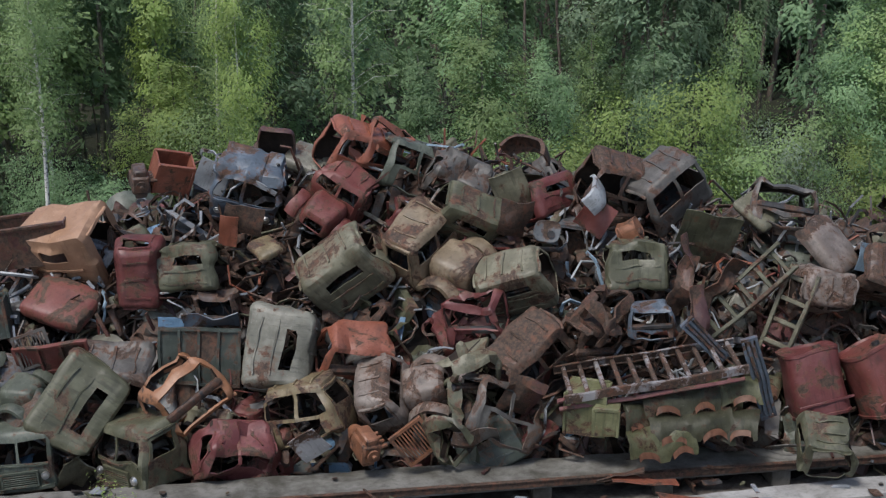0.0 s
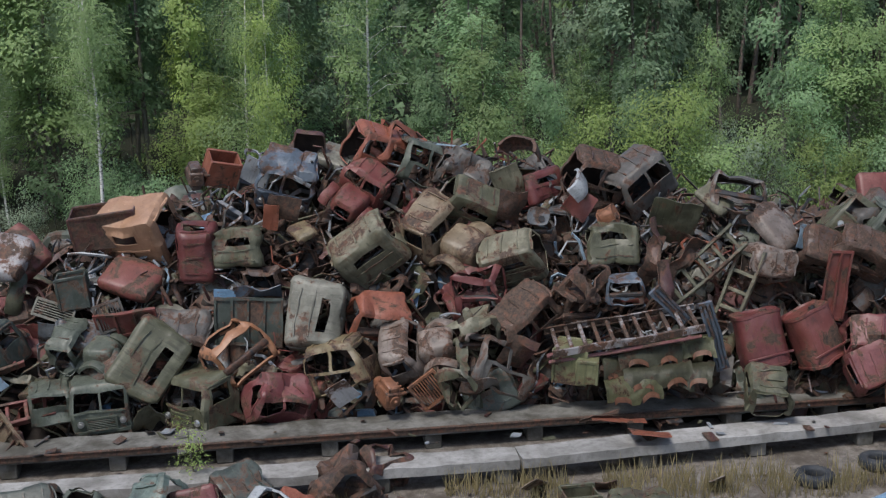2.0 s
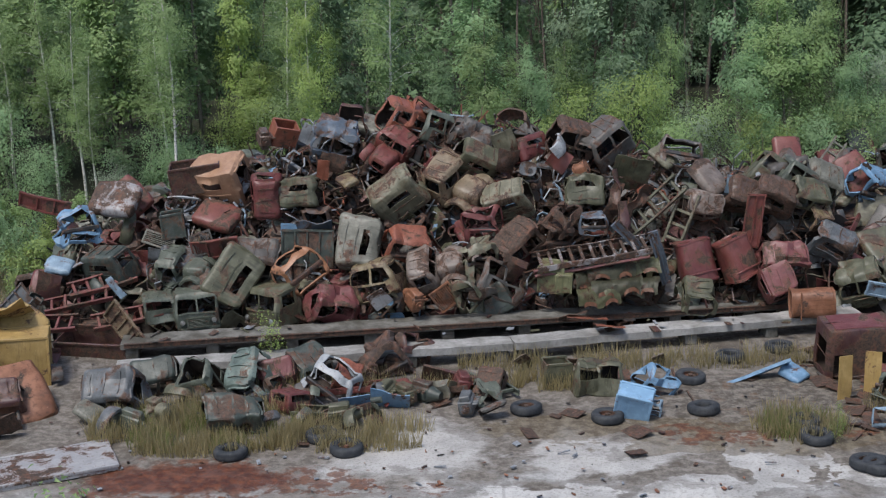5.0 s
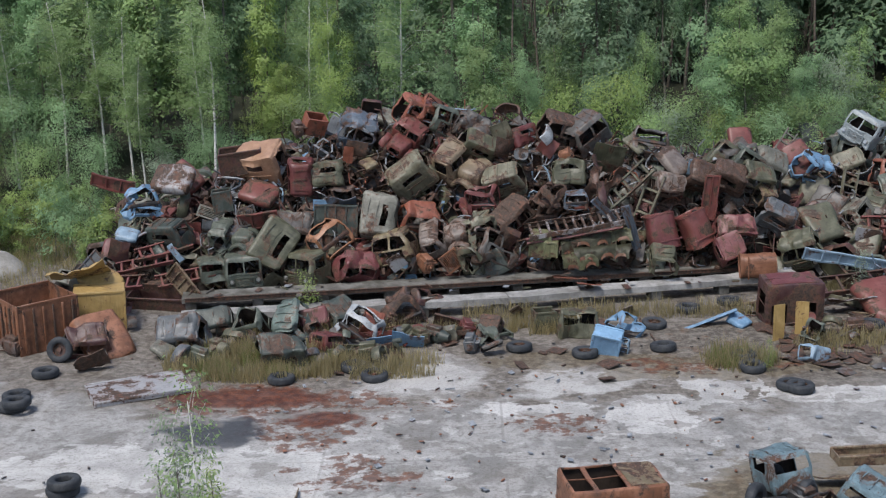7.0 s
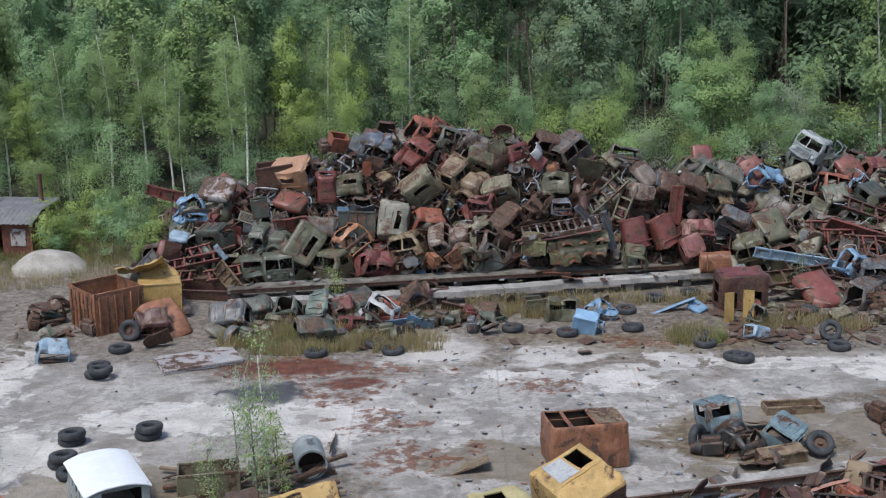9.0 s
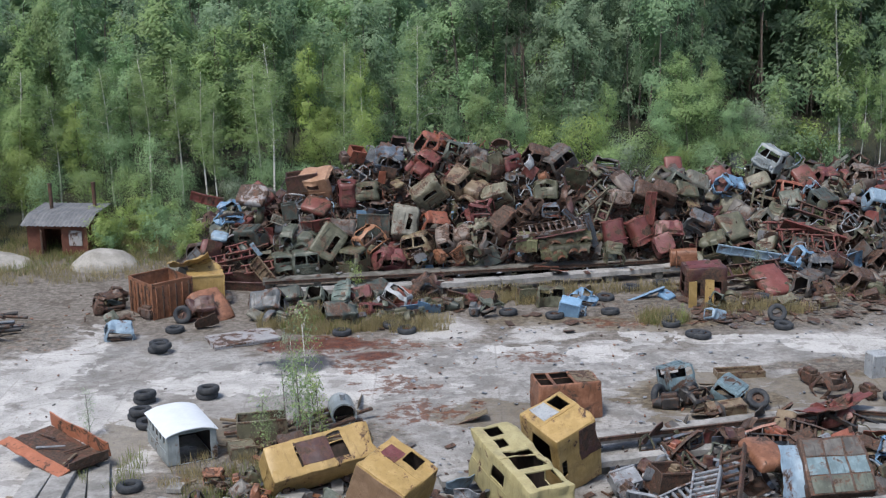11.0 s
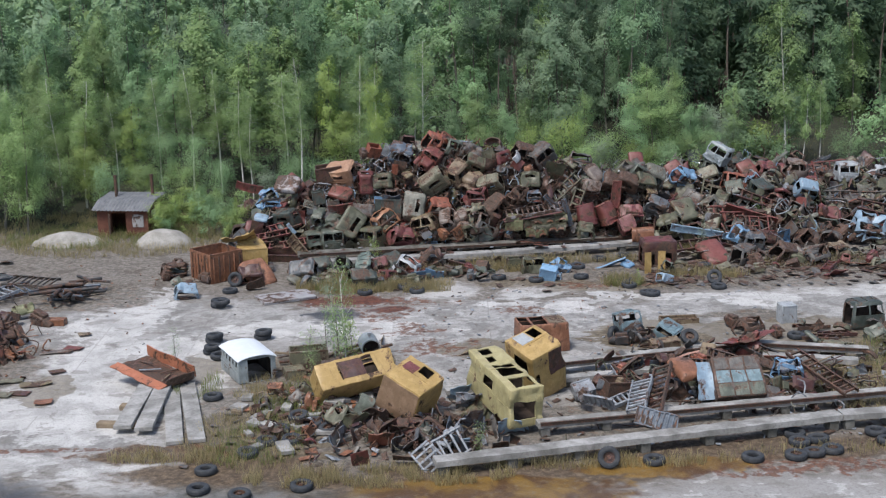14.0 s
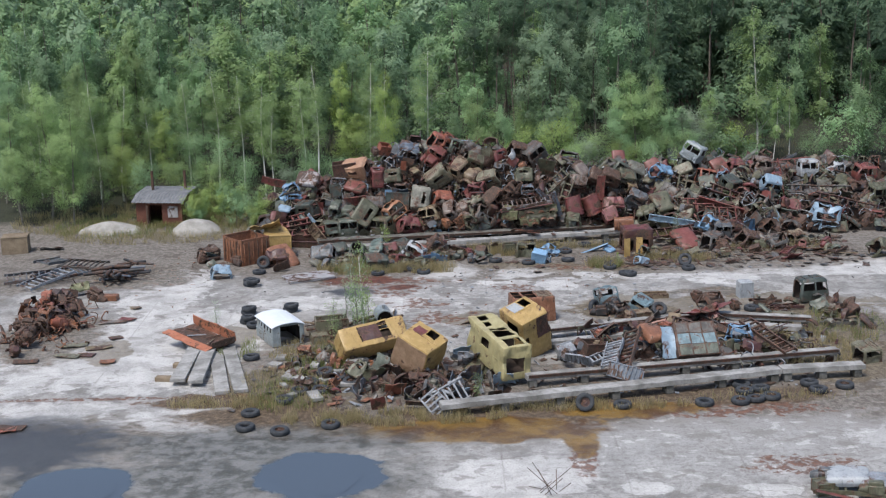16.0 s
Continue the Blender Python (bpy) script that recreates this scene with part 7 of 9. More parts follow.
sheet(1.6, 0.8, 57, 0.1, RUST, lie(-30.46, -1.49, 0.09, 0, 88, 0) @ pose(0, 0, 0, 0, 8, 0), "flat rusty plate on the concrete")
sheet(1.6, 0.8, 58, 0.1, RUST, lie(-27.54, -13.59, 0.09, 0, 88, 0) @ pose(0, 0, 0, 0, -6, 0), "flat rusty plate on the concrete")
sheet(1.3, 0.8, 59, 0.1, REDORANGE, lie(-27.80, -14.01, 0.09, 0, 88, 0) @ pose(0, 0, 0, 0, 14, 0), "flat rusty plate on the concrete")
sheet(0.8, 0.8, 60, 0.1, TAN, lie(-25.95, 10.85, 0.09, 0, 88, 0) @ pose(0, 0, 0, 0, 25, 0), "flat rusty plate on the concrete")
sheet(1, 0.8, 61, 0.1, ORANGERUST, lie(-24.91, -1.85, 0.09, 0, 88, 0) @ pose(0, 0, 0, 0, 10, 0), "flat rusty plate on the concrete")
cab("round", 9, GREEN, lie(24.3, 9.2, 0.95, 10, 0, 0, 1.12), "dark green cab body standing upright on the ground")
crate(0.95, 0.8, 1.2, WHITE, lie(19.75, 10.6, 0.60, 10, 4, 0, 1) @ pose(0, 0, -0.60), "white locker standing on the ground", False)
engine(2, RUST, lie(16.08, 9.61, 0.40, 20, 0, 0, 1.1))
engine(1, BROWN, lie(17.05, 8.78, 0.40, 70, 0, 0, 1.1))
engine(1, RUST, lie(18.34, 7.37, 0.35, 10, 0, 0, 1))
cab("frame", 3, RUST, lie(16.83, 8.04, 0.40, 30, 30, 20, 0.9), "rusted machine scrap on the ground")
cab("frame", 2, RUST, lie(25.86, 5.19, 0.40, 30, 40, 20, 0.9), "rusted scrap frame on the ground")
sheet(2, 0.6, 58, 0.1, WOOD, lie(25.27, 4.43, 0.10, 5, 80, 0, 1), "old board lying on the ground")
cab("jeep", 1, KHAKI, lie(24.33, -4.56, 0.50, 20, 10, 0, 0.9), "small khaki cab shell in the grass")
chassis(4.4, 1, 7, 9, OLIVE, lie(17.78, -25.07, 0.35, -14, 0, 0, 1), "olive lorry chassis lying on the ground")
hood(1, WHITE, lie(17.46, -24.19, 0.75, 76, 0, -4, 1.25), "long white bonnet on a lorry chassis")
hood(2, PALEGREY, lie(18.93, -24.84, 0.70, 76, 4, 0, 1.15), "pale grey bonnet on a lorry chassis")
engine(2, GREY, lie(16.54, -23.68, 0.55, 75, 0, 0, 1))
engine(1, OLIVE, lie(18.45, -25.53, 0.60, 75, 0, 0, 1))
ribbed(3, 0.5, 4, 27, RED, lie(17.14, -25.39, 0.15, -14, 70, 0, 1), "red side board lying by a chassis")
crate(1, 0.8, 0.6, OLIVE, lie(16.28, -24.48, 0.30, 10, 0, 0, 1) @ pose(0, 0, -0.30), "olive tool locker by a chassis", False)
bar((3.22, -23.84, 0.03), (3.82, -23.84, 0.50), 0.035, RUST, "thin bent rusty rod sticking up")
bar((3.11, -23.59, 0.03), (3.13, -23.10, 0.95), 0.035, RUST, "thin bent rusty rod sticking up")
bar((2.81, -23.45, 0.03), (1.93, -23.29, 1.40), 0.035, RUST, "thin bent rusty rod sticking up")
bar((2.47, -23.50, 0.03), (1.72, -24.18, 0.50), 0.035, RUST, "thin bent rusty rod sticking up")
bar((2.25, -23.71, 0.03), (2.78, -24.64, 0.95), 0.035, RUST, "thin bent rusty rod sticking up")
bar((2.26, -23.98, 0.03), (3.76, -24.11, 1.40), 0.035, RUST, "thin bent rusty rod sticking up")
bar((2.48, -24.19, 0.03), (3.44, -23.24, 0.50), 0.035, RUST, "thin bent rusty rod sticking up")
bar((2.82, -24.24, 0.03), (2.22, -23.13, 0.95), 0.035, RUST, "thin bent rusty rod sticking up")
bar((3.11, -24.10, 0.03), (1.63, -23.92, 1.40), 0.035, RUST, "thin bent rusty rod sticking up")
chassis(2.2, 1.3, 6, 4, PALEGREY, lie(-2.28, -11.36, 0.70, 28, 55, 0, 1), "pale steel lattice box side among scrap")
chassis(1.6, 1.2, 5, 5, PALEGREY, lie(-3.11, -12.19, 0.60, -50, 60, 0, 1), "pale steel lattice box side among scrap")
sheet(1.3, 1, 81, 0.25, REDORANGE, lie(-5.53, -9.50, 0.45, 10, 35, 10, 1), "red-orange plate leaning in the scrap")
sheet(0.9, 0.9, 82, 0.2, RED, lie(-6.44, -11.74, 0.40, 10, 20, -10, 1), "red plate standing in the scrap")
sheet(1.2, 0.7, 83, 0.1, MAROON, lie(-4.28, -11.60, 0.30, 0, 50, 4, 1), "dark red plate lying in the scrap")
chassis(2.2, 0.7, 7, 0, RUST, lie(7.81, -4.69, 0.55, -45, 8, -8, 1), "rusty lattice frame thrown between the beams")
sheet(1.3, 0.9, 71, 0.4, REDORANGE, lie(16.55, 0.56, 0.77, 8, 51, 9, 1), "crumpled sheet thrown between the beams")
engine(3, REDORANGE, lie(10.57, -0.88, 0.49, -21, 0, 10, 0.9))
ribbed(1.6, 0.7, 6, 30, WOOD, lie(15.44, -1.02, 0.65, -2, 66, -13, 1), "slatted steel side thrown between the beams")
cab("frame", 4, MAROON, lie(15.38, 4.13, 0.64, -2, -14, -17, 0.6), "crushed steel frame between the beams")
hood(1, BLUEGREY, lie(9.49, -3.09, 0.90, 16, 13, 17, 0.65), "bent steel cover between the beams")
chassis(2.2, 0.7, 7, 6, WOOD, lie(16.16, -0.73, 0.92, 12, 9, 12, 1), "rusty lattice frame thrown between the beams")
sheet(1.3, 0.9, 77, 0.4, BLUEGREY, lie(12.89, -1.75, 0.59, -5, 47, -12, 1), "crumpled sheet thrown between the beams")
engine(3, WOOD, lie(7.22, -2.72, 0.80, 39, 0, 10, 0.9))
ribbed(1.6, 0.7, 6, 30, BLUEGREY, lie(9.90, -2.12, 0.70, -25, 39, -11, 1), "slatted steel side thrown between the beams")
cab("frame", 4, MAROON, lie(10.35, 0.55, 0.85, 14, 38, 14, 0.6), "crushed steel frame between the beams")
hood(3, RUST, lie(8.59, 1.07, 0.60, -22, 17, -18, 0.65), "bent steel cover between the beams")
chassis(2.2, 0.7, 7, 4, REDORANGE, lie(11.34, 0.84, 0.54, 0, 10, 14, 1), "rusty lattice frame thrown between the beams")
sheet(1.3, 0.9, 74, 0.4, GREYBROWN, lie(13.39, -4.29, 0.94, -30, 39, -13, 1), "crumpled sheet thrown between the beams")
engine(3, PALEGREY, lie(5.12, -4.69, 0.87, 22, 0, 10, 0.9))
ribbed(1.6, 0.7, 6, 30, REDORANGE, lie(11.66, 1.67, 0.73, 2, 46, -15, 1), "slatted steel side thrown between the beams")
cab("frame", 4, MAROON, lie(13.96, 2.48, 0.47, 34, -14, 13, 0.6), "crushed steel frame between the beams")
hood(1, WOOD, lie(13.18, 2.88, 0.69, -31, 38, -16, 0.65), "bent steel cover between the beams")
chassis(2.2, 0.7, 7, 2, PALEGREY, lie(7.35, -4.67, 0.64, 23, 19, -4, 1), "rusty lattice frame thrown between the beams")
sheet(1.3, 0.9, 71, 0.4, BLUEGREY, lie(9.94, 0.51, 0.56, 29, 22, 17, 1), "crumpled sheet thrown between the beams")
engine(3, REDORANGE, lie(7.76, -0.13, 0.67, -40, 0, 10, 0.9))
ribbed(1.6, 0.7, 6, 30, BLUEGREY, lie(8.24, 0.51, 0.85, -2, 27, -14, 1), "slatted steel side thrown between the beams")
cab("frame", 4, RUST, lie(13.30, 0.04, 0.81, 15, 26, -15, 0.6), "crushed steel frame between the beams")
hood(3, REDORANGE, lie(15.17, 0.27, 0.86, 8, 14, -17, 0.65), "bent steel cover between the beams")
chassis(2.2, 0.7, 7, 0, MAROON, lie(8.03, -0.67, 0.56, -50, 23, 11, 1), "rusty lattice frame thrown between the beams")
sheet(1.3, 0.9, 77, 0.4, DARKSTEEL, lie(11.88, 3.04, 0.70, 40, 56, -8, 1), "crumpled sheet thrown between the beams")
engine(3, REDORANGE, lie(12.40, 0.85, 0.82, 32, 0, 10, 0.9))
ribbed(1.6, 0.7, 6, 30, BROWN, lie(8.07, -0.25, 0.90, 45, 40, 5, 1), "slatted steel side thrown between the beams")
cab("frame", 4, WOOD, lie(8.55, 0.45, 0.66, 45, 3, 0, 0.6), "crushed steel frame between the beams")
hood(1, PALEGREY, lie(12.06, -1.76, 0.84, -13, 6, -8, 0.65), "bent steel cover between the beams")
chassis(2.2, 0.7, 7, 6, DARKSTEEL, lie(12.03, 0.16, 0.87, -11, 18, -3, 1), "rusty lattice frame thrown between the beams")
sheet(1.3, 0.9, 74, 0.4, WOOD, lie(12.96, -3.38, 0.92, 43, 42, 18, 1), "crumpled sheet thrown between the beams")
engine(3, GREYBROWN, lie(13.02, -1.52, 0.69, 17, 0, 10, 0.9))
ribbed(1.6, 0.7, 6, 30, RUST, lie(13.15, 4.07, 0.48, 43, 37, 6, 1), "slatted steel side thrown between the beams")
cab("frame", 4, BROWN, lie(15.70, -1.05, 0.94, -15, 31, 12, 0.6), "crushed steel frame between the beams")
hood(3, REDORANGE, lie(8.31, -4.86, 0.57, -19, 15, 12, 0.65), "bent steel cover between the beams")
chassis(2.8, 0.7, 7, 4, DARKSTEEL, lie(16.25, 2.82, 0.71, -25, 31, 9, 1), "rusty lattice frame thrown between the beams")
sheet(1.3, 0.9, 71, 0.4, MAROON, lie(7.05, 1.33, 0.78, 49, 56, 7, 1), "crumpled sheet thrown between the beams")
engine(3, RUST, lie(17.70, -0.64, 0.46, -26, 0, 10, 0.9))
ribbed(1.6, 0.7, 6, 30, BLUEGREY, lie(15.72, 4.22, 0.68, 35, 38, 16, 1), "slatted steel side thrown between the beams")
cab("frame", 4, MAROON, lie(6.39, -2.53, 0.61, -46, 33, -15, 0.6), "crushed steel frame between the beams")
hood(1, PALEGREY, lie(16.76, -1.01, 0.95, -41, 14, -18, 0.65), "bent steel cover between the beams")
chassis(2.2, 0.7, 7, 2, BROWN, lie(13.83, 1.28, 0.82, -9, 33, 13, 1), "rusty lattice frame thrown between the beams")
sheet(1.3, 0.9, 77, 0.4, PALEGREY, lie(6.54, -3.51, 0.67, -30, 36, 4, 1), "crumpled sheet thrown between the beams")
engine(3, MAROON, lie(7.06, -3.02, 0.50, -22, 0, 10, 0.9))
ribbed(1.6, 0.7, 6, 30, PALEGREY, lie(5.88, -5.56, 0.82, -37, 23, -17, 1), "slatted steel side thrown between the beams")

rnd = random.Random(23)
for k in range(34):
    a, x, y = rnd.uniform(-0.6, 0.9), rnd.uniform(-12.4, -6.6), rnd.uniform(2.0, 6.4)
    ln = rnd.uniform(0.5, 1.3)
    bar((x - math.cos(a) * ln, y - math.sin(a) * ln, rnd.uniform(0.06, 0.3)), (x + math.cos(a) * ln, y + math.sin(a) * ln, rnd.uniform(0.06, 0.5)), rnd.uniform(0.08, 0.24), rnd.choice((WOOD, BROWN, RUST, TAN, WOOD)), "weathered plank thrown beside the van body", "plank", 0, "plank")

# Rubble round the foot of the yellow cabins.
for k in range(30):
    x, y = rnd.uniform(-12.6, -5.6), rnd.uniform(-9.6, -1.4)
    material, word = rnd.choice(((RUST, "rusted"), (BROWN, "brown"), (OLIVE, "olive"), (GREYBROWN, "grey-brown"), (ORANGERUST, "orange rusty")))
    m = lie(x, y, rnd.uniform(0.2, 0.4), rnd.uniform(0, 360), rnd.uniform(10, 70), rnd.uniform(-30, 30), rnd.uniform(0.4, 0.6))
    if k % 3 == 0:
        cab("frame", rnd.randrange(6), material, m, word + " crushed frame in the rubble")
    elif k % 3 == 1:
        sheet(1.3, 0.9, rnd.randrange(9), 0.6, material, lie(x, y, 0.3, rnd.uniform(0, 360), rnd.uniform(20, 80), 10, 0.8), word + " crumpled sheet in the rubble")
    else:
        engine(rnd.randrange(1, 4), material, lie(x, y, 0.28, rnd.uniform(0, 360), 0, rnd.uniform(-20, 20), 0.75), word + " engine block in the rubble")
for x, y in ((-9.3, -6.3), (-8.4, -7.1), (-10.2, -5.2), (-9.6, -2.6), (-8.6, -1.9)):
    tyre(lie(x, y, 0.22, x * 90, 8, -6), RUST, label="worn lorry tyre lying in the rubble")

# ---- the heap's inside and its smaller scrap ----
def ramp(x, *pairs):
    for (x0, z0), (x1, z1) in zip(pairs, pairs[1:]):
        if x <= x1:
            k = max(0.0, (x - x0) / (x1 - x0))
            return z0 + (z1 - z0) * k
    return pairs[-1][1]


def heap_height(x, y):
    """The height of the heap's inner body under the outer layer of wrecks."""
    k = min(1.0, max(0.0, (x - 13.5) / 5.0))
    front = 30.1 + 0.04 * x - 3.0 * k
    slope = 1.0 / (0.85 + 2.4 * k)
    crest = ramp(x, (-21.5, 0.0), (-19.5, 1.4), (-17, 2.5), (-14, 3.5), (-10, 5.1), (-7, 6.3), (-3, 6.9), (1.5, 6.6), (5, 5.4), (10, 4.3), (15, 3.5), (20, 3.1), (30, 3.1), (36, 2.6), (46, 2.0), (54, 0.0))
    back = 42.0 + 10.0 * k
    rise = (y - front - 1.7) * slope
    fall = (back + 5 - y) * 0.9
    return max(0.0, min(rise, crest, fall))


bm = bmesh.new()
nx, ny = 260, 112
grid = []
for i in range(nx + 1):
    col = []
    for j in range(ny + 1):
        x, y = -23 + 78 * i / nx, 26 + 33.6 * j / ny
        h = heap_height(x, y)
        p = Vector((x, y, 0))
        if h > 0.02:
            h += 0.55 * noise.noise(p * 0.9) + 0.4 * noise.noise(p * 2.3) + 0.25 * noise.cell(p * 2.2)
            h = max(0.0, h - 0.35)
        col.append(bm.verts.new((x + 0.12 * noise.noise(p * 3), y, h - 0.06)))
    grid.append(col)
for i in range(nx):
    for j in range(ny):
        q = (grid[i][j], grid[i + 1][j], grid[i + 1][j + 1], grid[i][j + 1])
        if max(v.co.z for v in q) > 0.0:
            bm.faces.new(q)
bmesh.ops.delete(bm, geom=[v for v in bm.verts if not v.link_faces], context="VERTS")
# Near-black rust: the shade deep between the wrecks is put into this colour.
HEAP_SHADE = plain_rough("packed_rusty_scrap", (0.008, 0.006, 0.005), (0.022, 0.015, 0.011), 1.8, 0.85, 0.8, 7)
part("scrap_heap_core", bm, HEAP_SHADE, None)
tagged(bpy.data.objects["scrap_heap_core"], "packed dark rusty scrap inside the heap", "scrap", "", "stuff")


def debris(name, places, material, seed, small, large, label, flat=False, thin=False):
    """Many torn plates, folded channels, bent bars and broken window frames in one mesh."""
    r = random.Random(seed)
    verts, faces = [], []

    def strip(points, wide, thick, turn, here):
        """A flat bar along a line of points."""
        base = len(verts)
        for k, p in enumerate(points):
            d = (points[min(k + 1, len(points) - 1)] - points[max(k - 1, 0)]).normalized()
            side = Vector((-d.y, d.x, 0)) if abs(d.z) < 0.9 else Vector((1, 0, 0))
            side = side.normalized() * wide
            up = d.cross(side).normalized() * thick
            for b, c in ((-1, -1), (1, -1), (1, 1), (-1, 1)):
                verts.append(here + turn @ (p + side * b + up * c))
        for k in range(0, 4 * (len(points) - 1), 4):
            for i in range(4):
                j = (i + 1) % 4
                faces.append((base + k + i, base + k + j, base + k + 4 + j, base + k + 4 + i))
        e = base + 4 * (len(points) - 1)
        faces.append((base + 3, base + 2, base + 1, base))
        faces.append((e, e + 1, e + 2, e + 3))

    for x, y, z in places:
        size = r.uniform(small, large)
        tilt = 14 if flat else 75
        turn = Euler((radians(r.uniform(-tilt, tilt)), radians(r.uniform(-tilt, tilt)), r.uniform(0, math.tau))).to_matrix()
        here = Vector((x, y, z))
        pick = r.random() * (0.5 if thin else 1.0)
        if pick < 0.25:
            wob = 0.0 if flat else 0.1
            strip([Vector((a * size * 1.5, r.gauss(0, wob) * size, r.gauss(0, wob) * size)) for a in (-0.5, -0.15, 0.2, 0.5)], r.uniform(0.015, 0.05), r.uniform(0.012, 0.03), turn, here)
        elif pick < 0.5 and not flat:
            # part of a window or door frame with rounded corners
            arc, off = r.uniform(3.2, 6.0), r.uniform(0, math.tau)
            pts = []
            for k in range(10):
                a = off + arc * k / 9
                c, s = math.cos(a), math.sin(a)
                q = (abs(c) ** 4 + abs(s) ** 4) ** -0.25
                pts.append(Vector((q * c * size * 0.55, q * s * size * 0.4, 0.12 * size * math.sin(2 * a) + r.gauss(0, 0.02) * size)))
            strip(pts, r.uniform(0.02, 0.05), r.uniform(0.015, 0.03), turn, here)
        else:
            # a pressed panel: flat middle, edges bent over, one crease
            sx, sy = size * r.uniform(0.7, 1.2), size * r.uniform(0.45, 0.85)
            lip = 0.0 if flat else r.uniform(0.06, 0.16) * size
            crease = 0.03 if flat else r.uniform(-0.35, 0.35)
            us = (-0.5, -0.4, 0.4, 0.5) if not flat else (-0.5, 0.0, 0.5)
            base, n = len(verts), len(us)
            for i, u in enumerate(us):
                for j, w in enumerate(us):
                    rim = not flat and (i in (0, n - 1) or j in (0, n - 1))
                    p = Vector((u * sx, w * sy, crease * abs(u + 0.3 * w) * sx - (lip if rim else 0) + r.gauss(0, 0.025) * size * (0.3 if flat else 1.0)))
                    verts.append(here + turn @ p)
                    verts.append(here + turn @ (p + Vector((0, 0, 0.025))))
            for i in range(n - 1):
                for j in range(n - 1):
                    c = [base + 2 * (i * n + j), base + 2 * ((i + 1) * n + j), base + 2 * ((i + 1) * n + j + 1), base + 2 * (i * n + j + 1)]
                    faces.append(tuple(k + 1 for k in c))
                    faces.append(tuple(reversed(c)))
    return obj(name, raw(name, verts, faces), material, None, label, "scrap", "stuff")


def on_heap(r, x0, x1, lift=0.0):
    for _ in range(200):
        x, y = r.uniform(x0, x1), r.uniform(28.5, 52)
        h = heap_height(x, y)
        if h > 0.25 and (h > heap_height(x, y - 0.6) + 0.02 or r.random() < 0.12):
            return x, y, h + lift + 0.6
    return x0, 40, 1


rnd = random.Random(11)
# Mostly near-black pieces, sunk low: their colour paints shade into the gaps.
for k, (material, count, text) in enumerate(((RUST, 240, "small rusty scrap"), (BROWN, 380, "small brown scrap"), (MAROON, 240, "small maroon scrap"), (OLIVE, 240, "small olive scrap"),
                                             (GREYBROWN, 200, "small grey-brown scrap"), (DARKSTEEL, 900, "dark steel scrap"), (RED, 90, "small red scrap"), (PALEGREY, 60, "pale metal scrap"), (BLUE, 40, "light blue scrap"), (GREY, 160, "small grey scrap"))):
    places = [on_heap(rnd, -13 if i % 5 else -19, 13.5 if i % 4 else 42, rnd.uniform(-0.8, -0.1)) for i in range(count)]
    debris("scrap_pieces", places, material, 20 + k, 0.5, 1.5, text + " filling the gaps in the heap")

for k, (material, count, text) in enumerate(((RUST, 130, "bent rusty"), (MAROON, 110, "bent maroon"), (PALEGREY, 110, "bright torn"), (GREYBROWN, 110, "bent grey-brown"), (WHITE, 100, "white torn"), (PALEBLUE, 26, "pale blue torn"), (REDORANGE, 40, "red-orange torn"))):
    places = [on_heap(rnd, -13 if i % 5 else -19, 13.5 if i % 3 else 42, rnd.uniform(0.0, 0.45)) for i in range(count)]
    debris("torn_strips", places, material, 120 + k, 0.4, 1.3, text + " strips and broken frames over the heap", thin=True)
debris("scrap_pieces", [(rnd.gauss(-31.4, 1.2), rnd.gauss(6.4, 2.9), abs(rnd.gauss(0.3, 0.5))) for _ in range(170)], RUST, 140, 0.2, 1.0, "rusty scrap in a small heap")
debris("scrap_pieces", [(rnd.gauss(-31.0, 1.6), rnd.gauss(5.4, 2.9), abs(rnd.gauss(0.3, 0.45))) for _ in range(90)], ORANGERUST, 141, 0.2, 0.8, "orange rusty scrap in a small heap")

# Wrecks that fill the heap between and behind the placed ones.
fill_paints = [OLIVE, GREYBROWN, BROWN, MAROON, OLIVE, KHAKI, GREEN, DARKRED, GREY, RUST, GREYBROWN, GREYGREEN, RED, KHAKI, BEIGE]
names = {OLIVE: "olive", GREYBROWN: "grey-brown", BROWN: "brown", MAROON: "maroon", RUST: "rusted", KHAKI: "khaki", GREEN: "dark green", DARKRED: "dark red", GREY: "grey",
         GREYGREEN: "grey-green", RED: "red", TAN: "tan", BEIGE: "beige"}
rnd = random.Random(77)
placed = [o.matrix_world.translation.copy() for o in bpy.data.objects if o.parent is None and o.get("category") in ("truck cab", "tank", "box body")]
made = 0
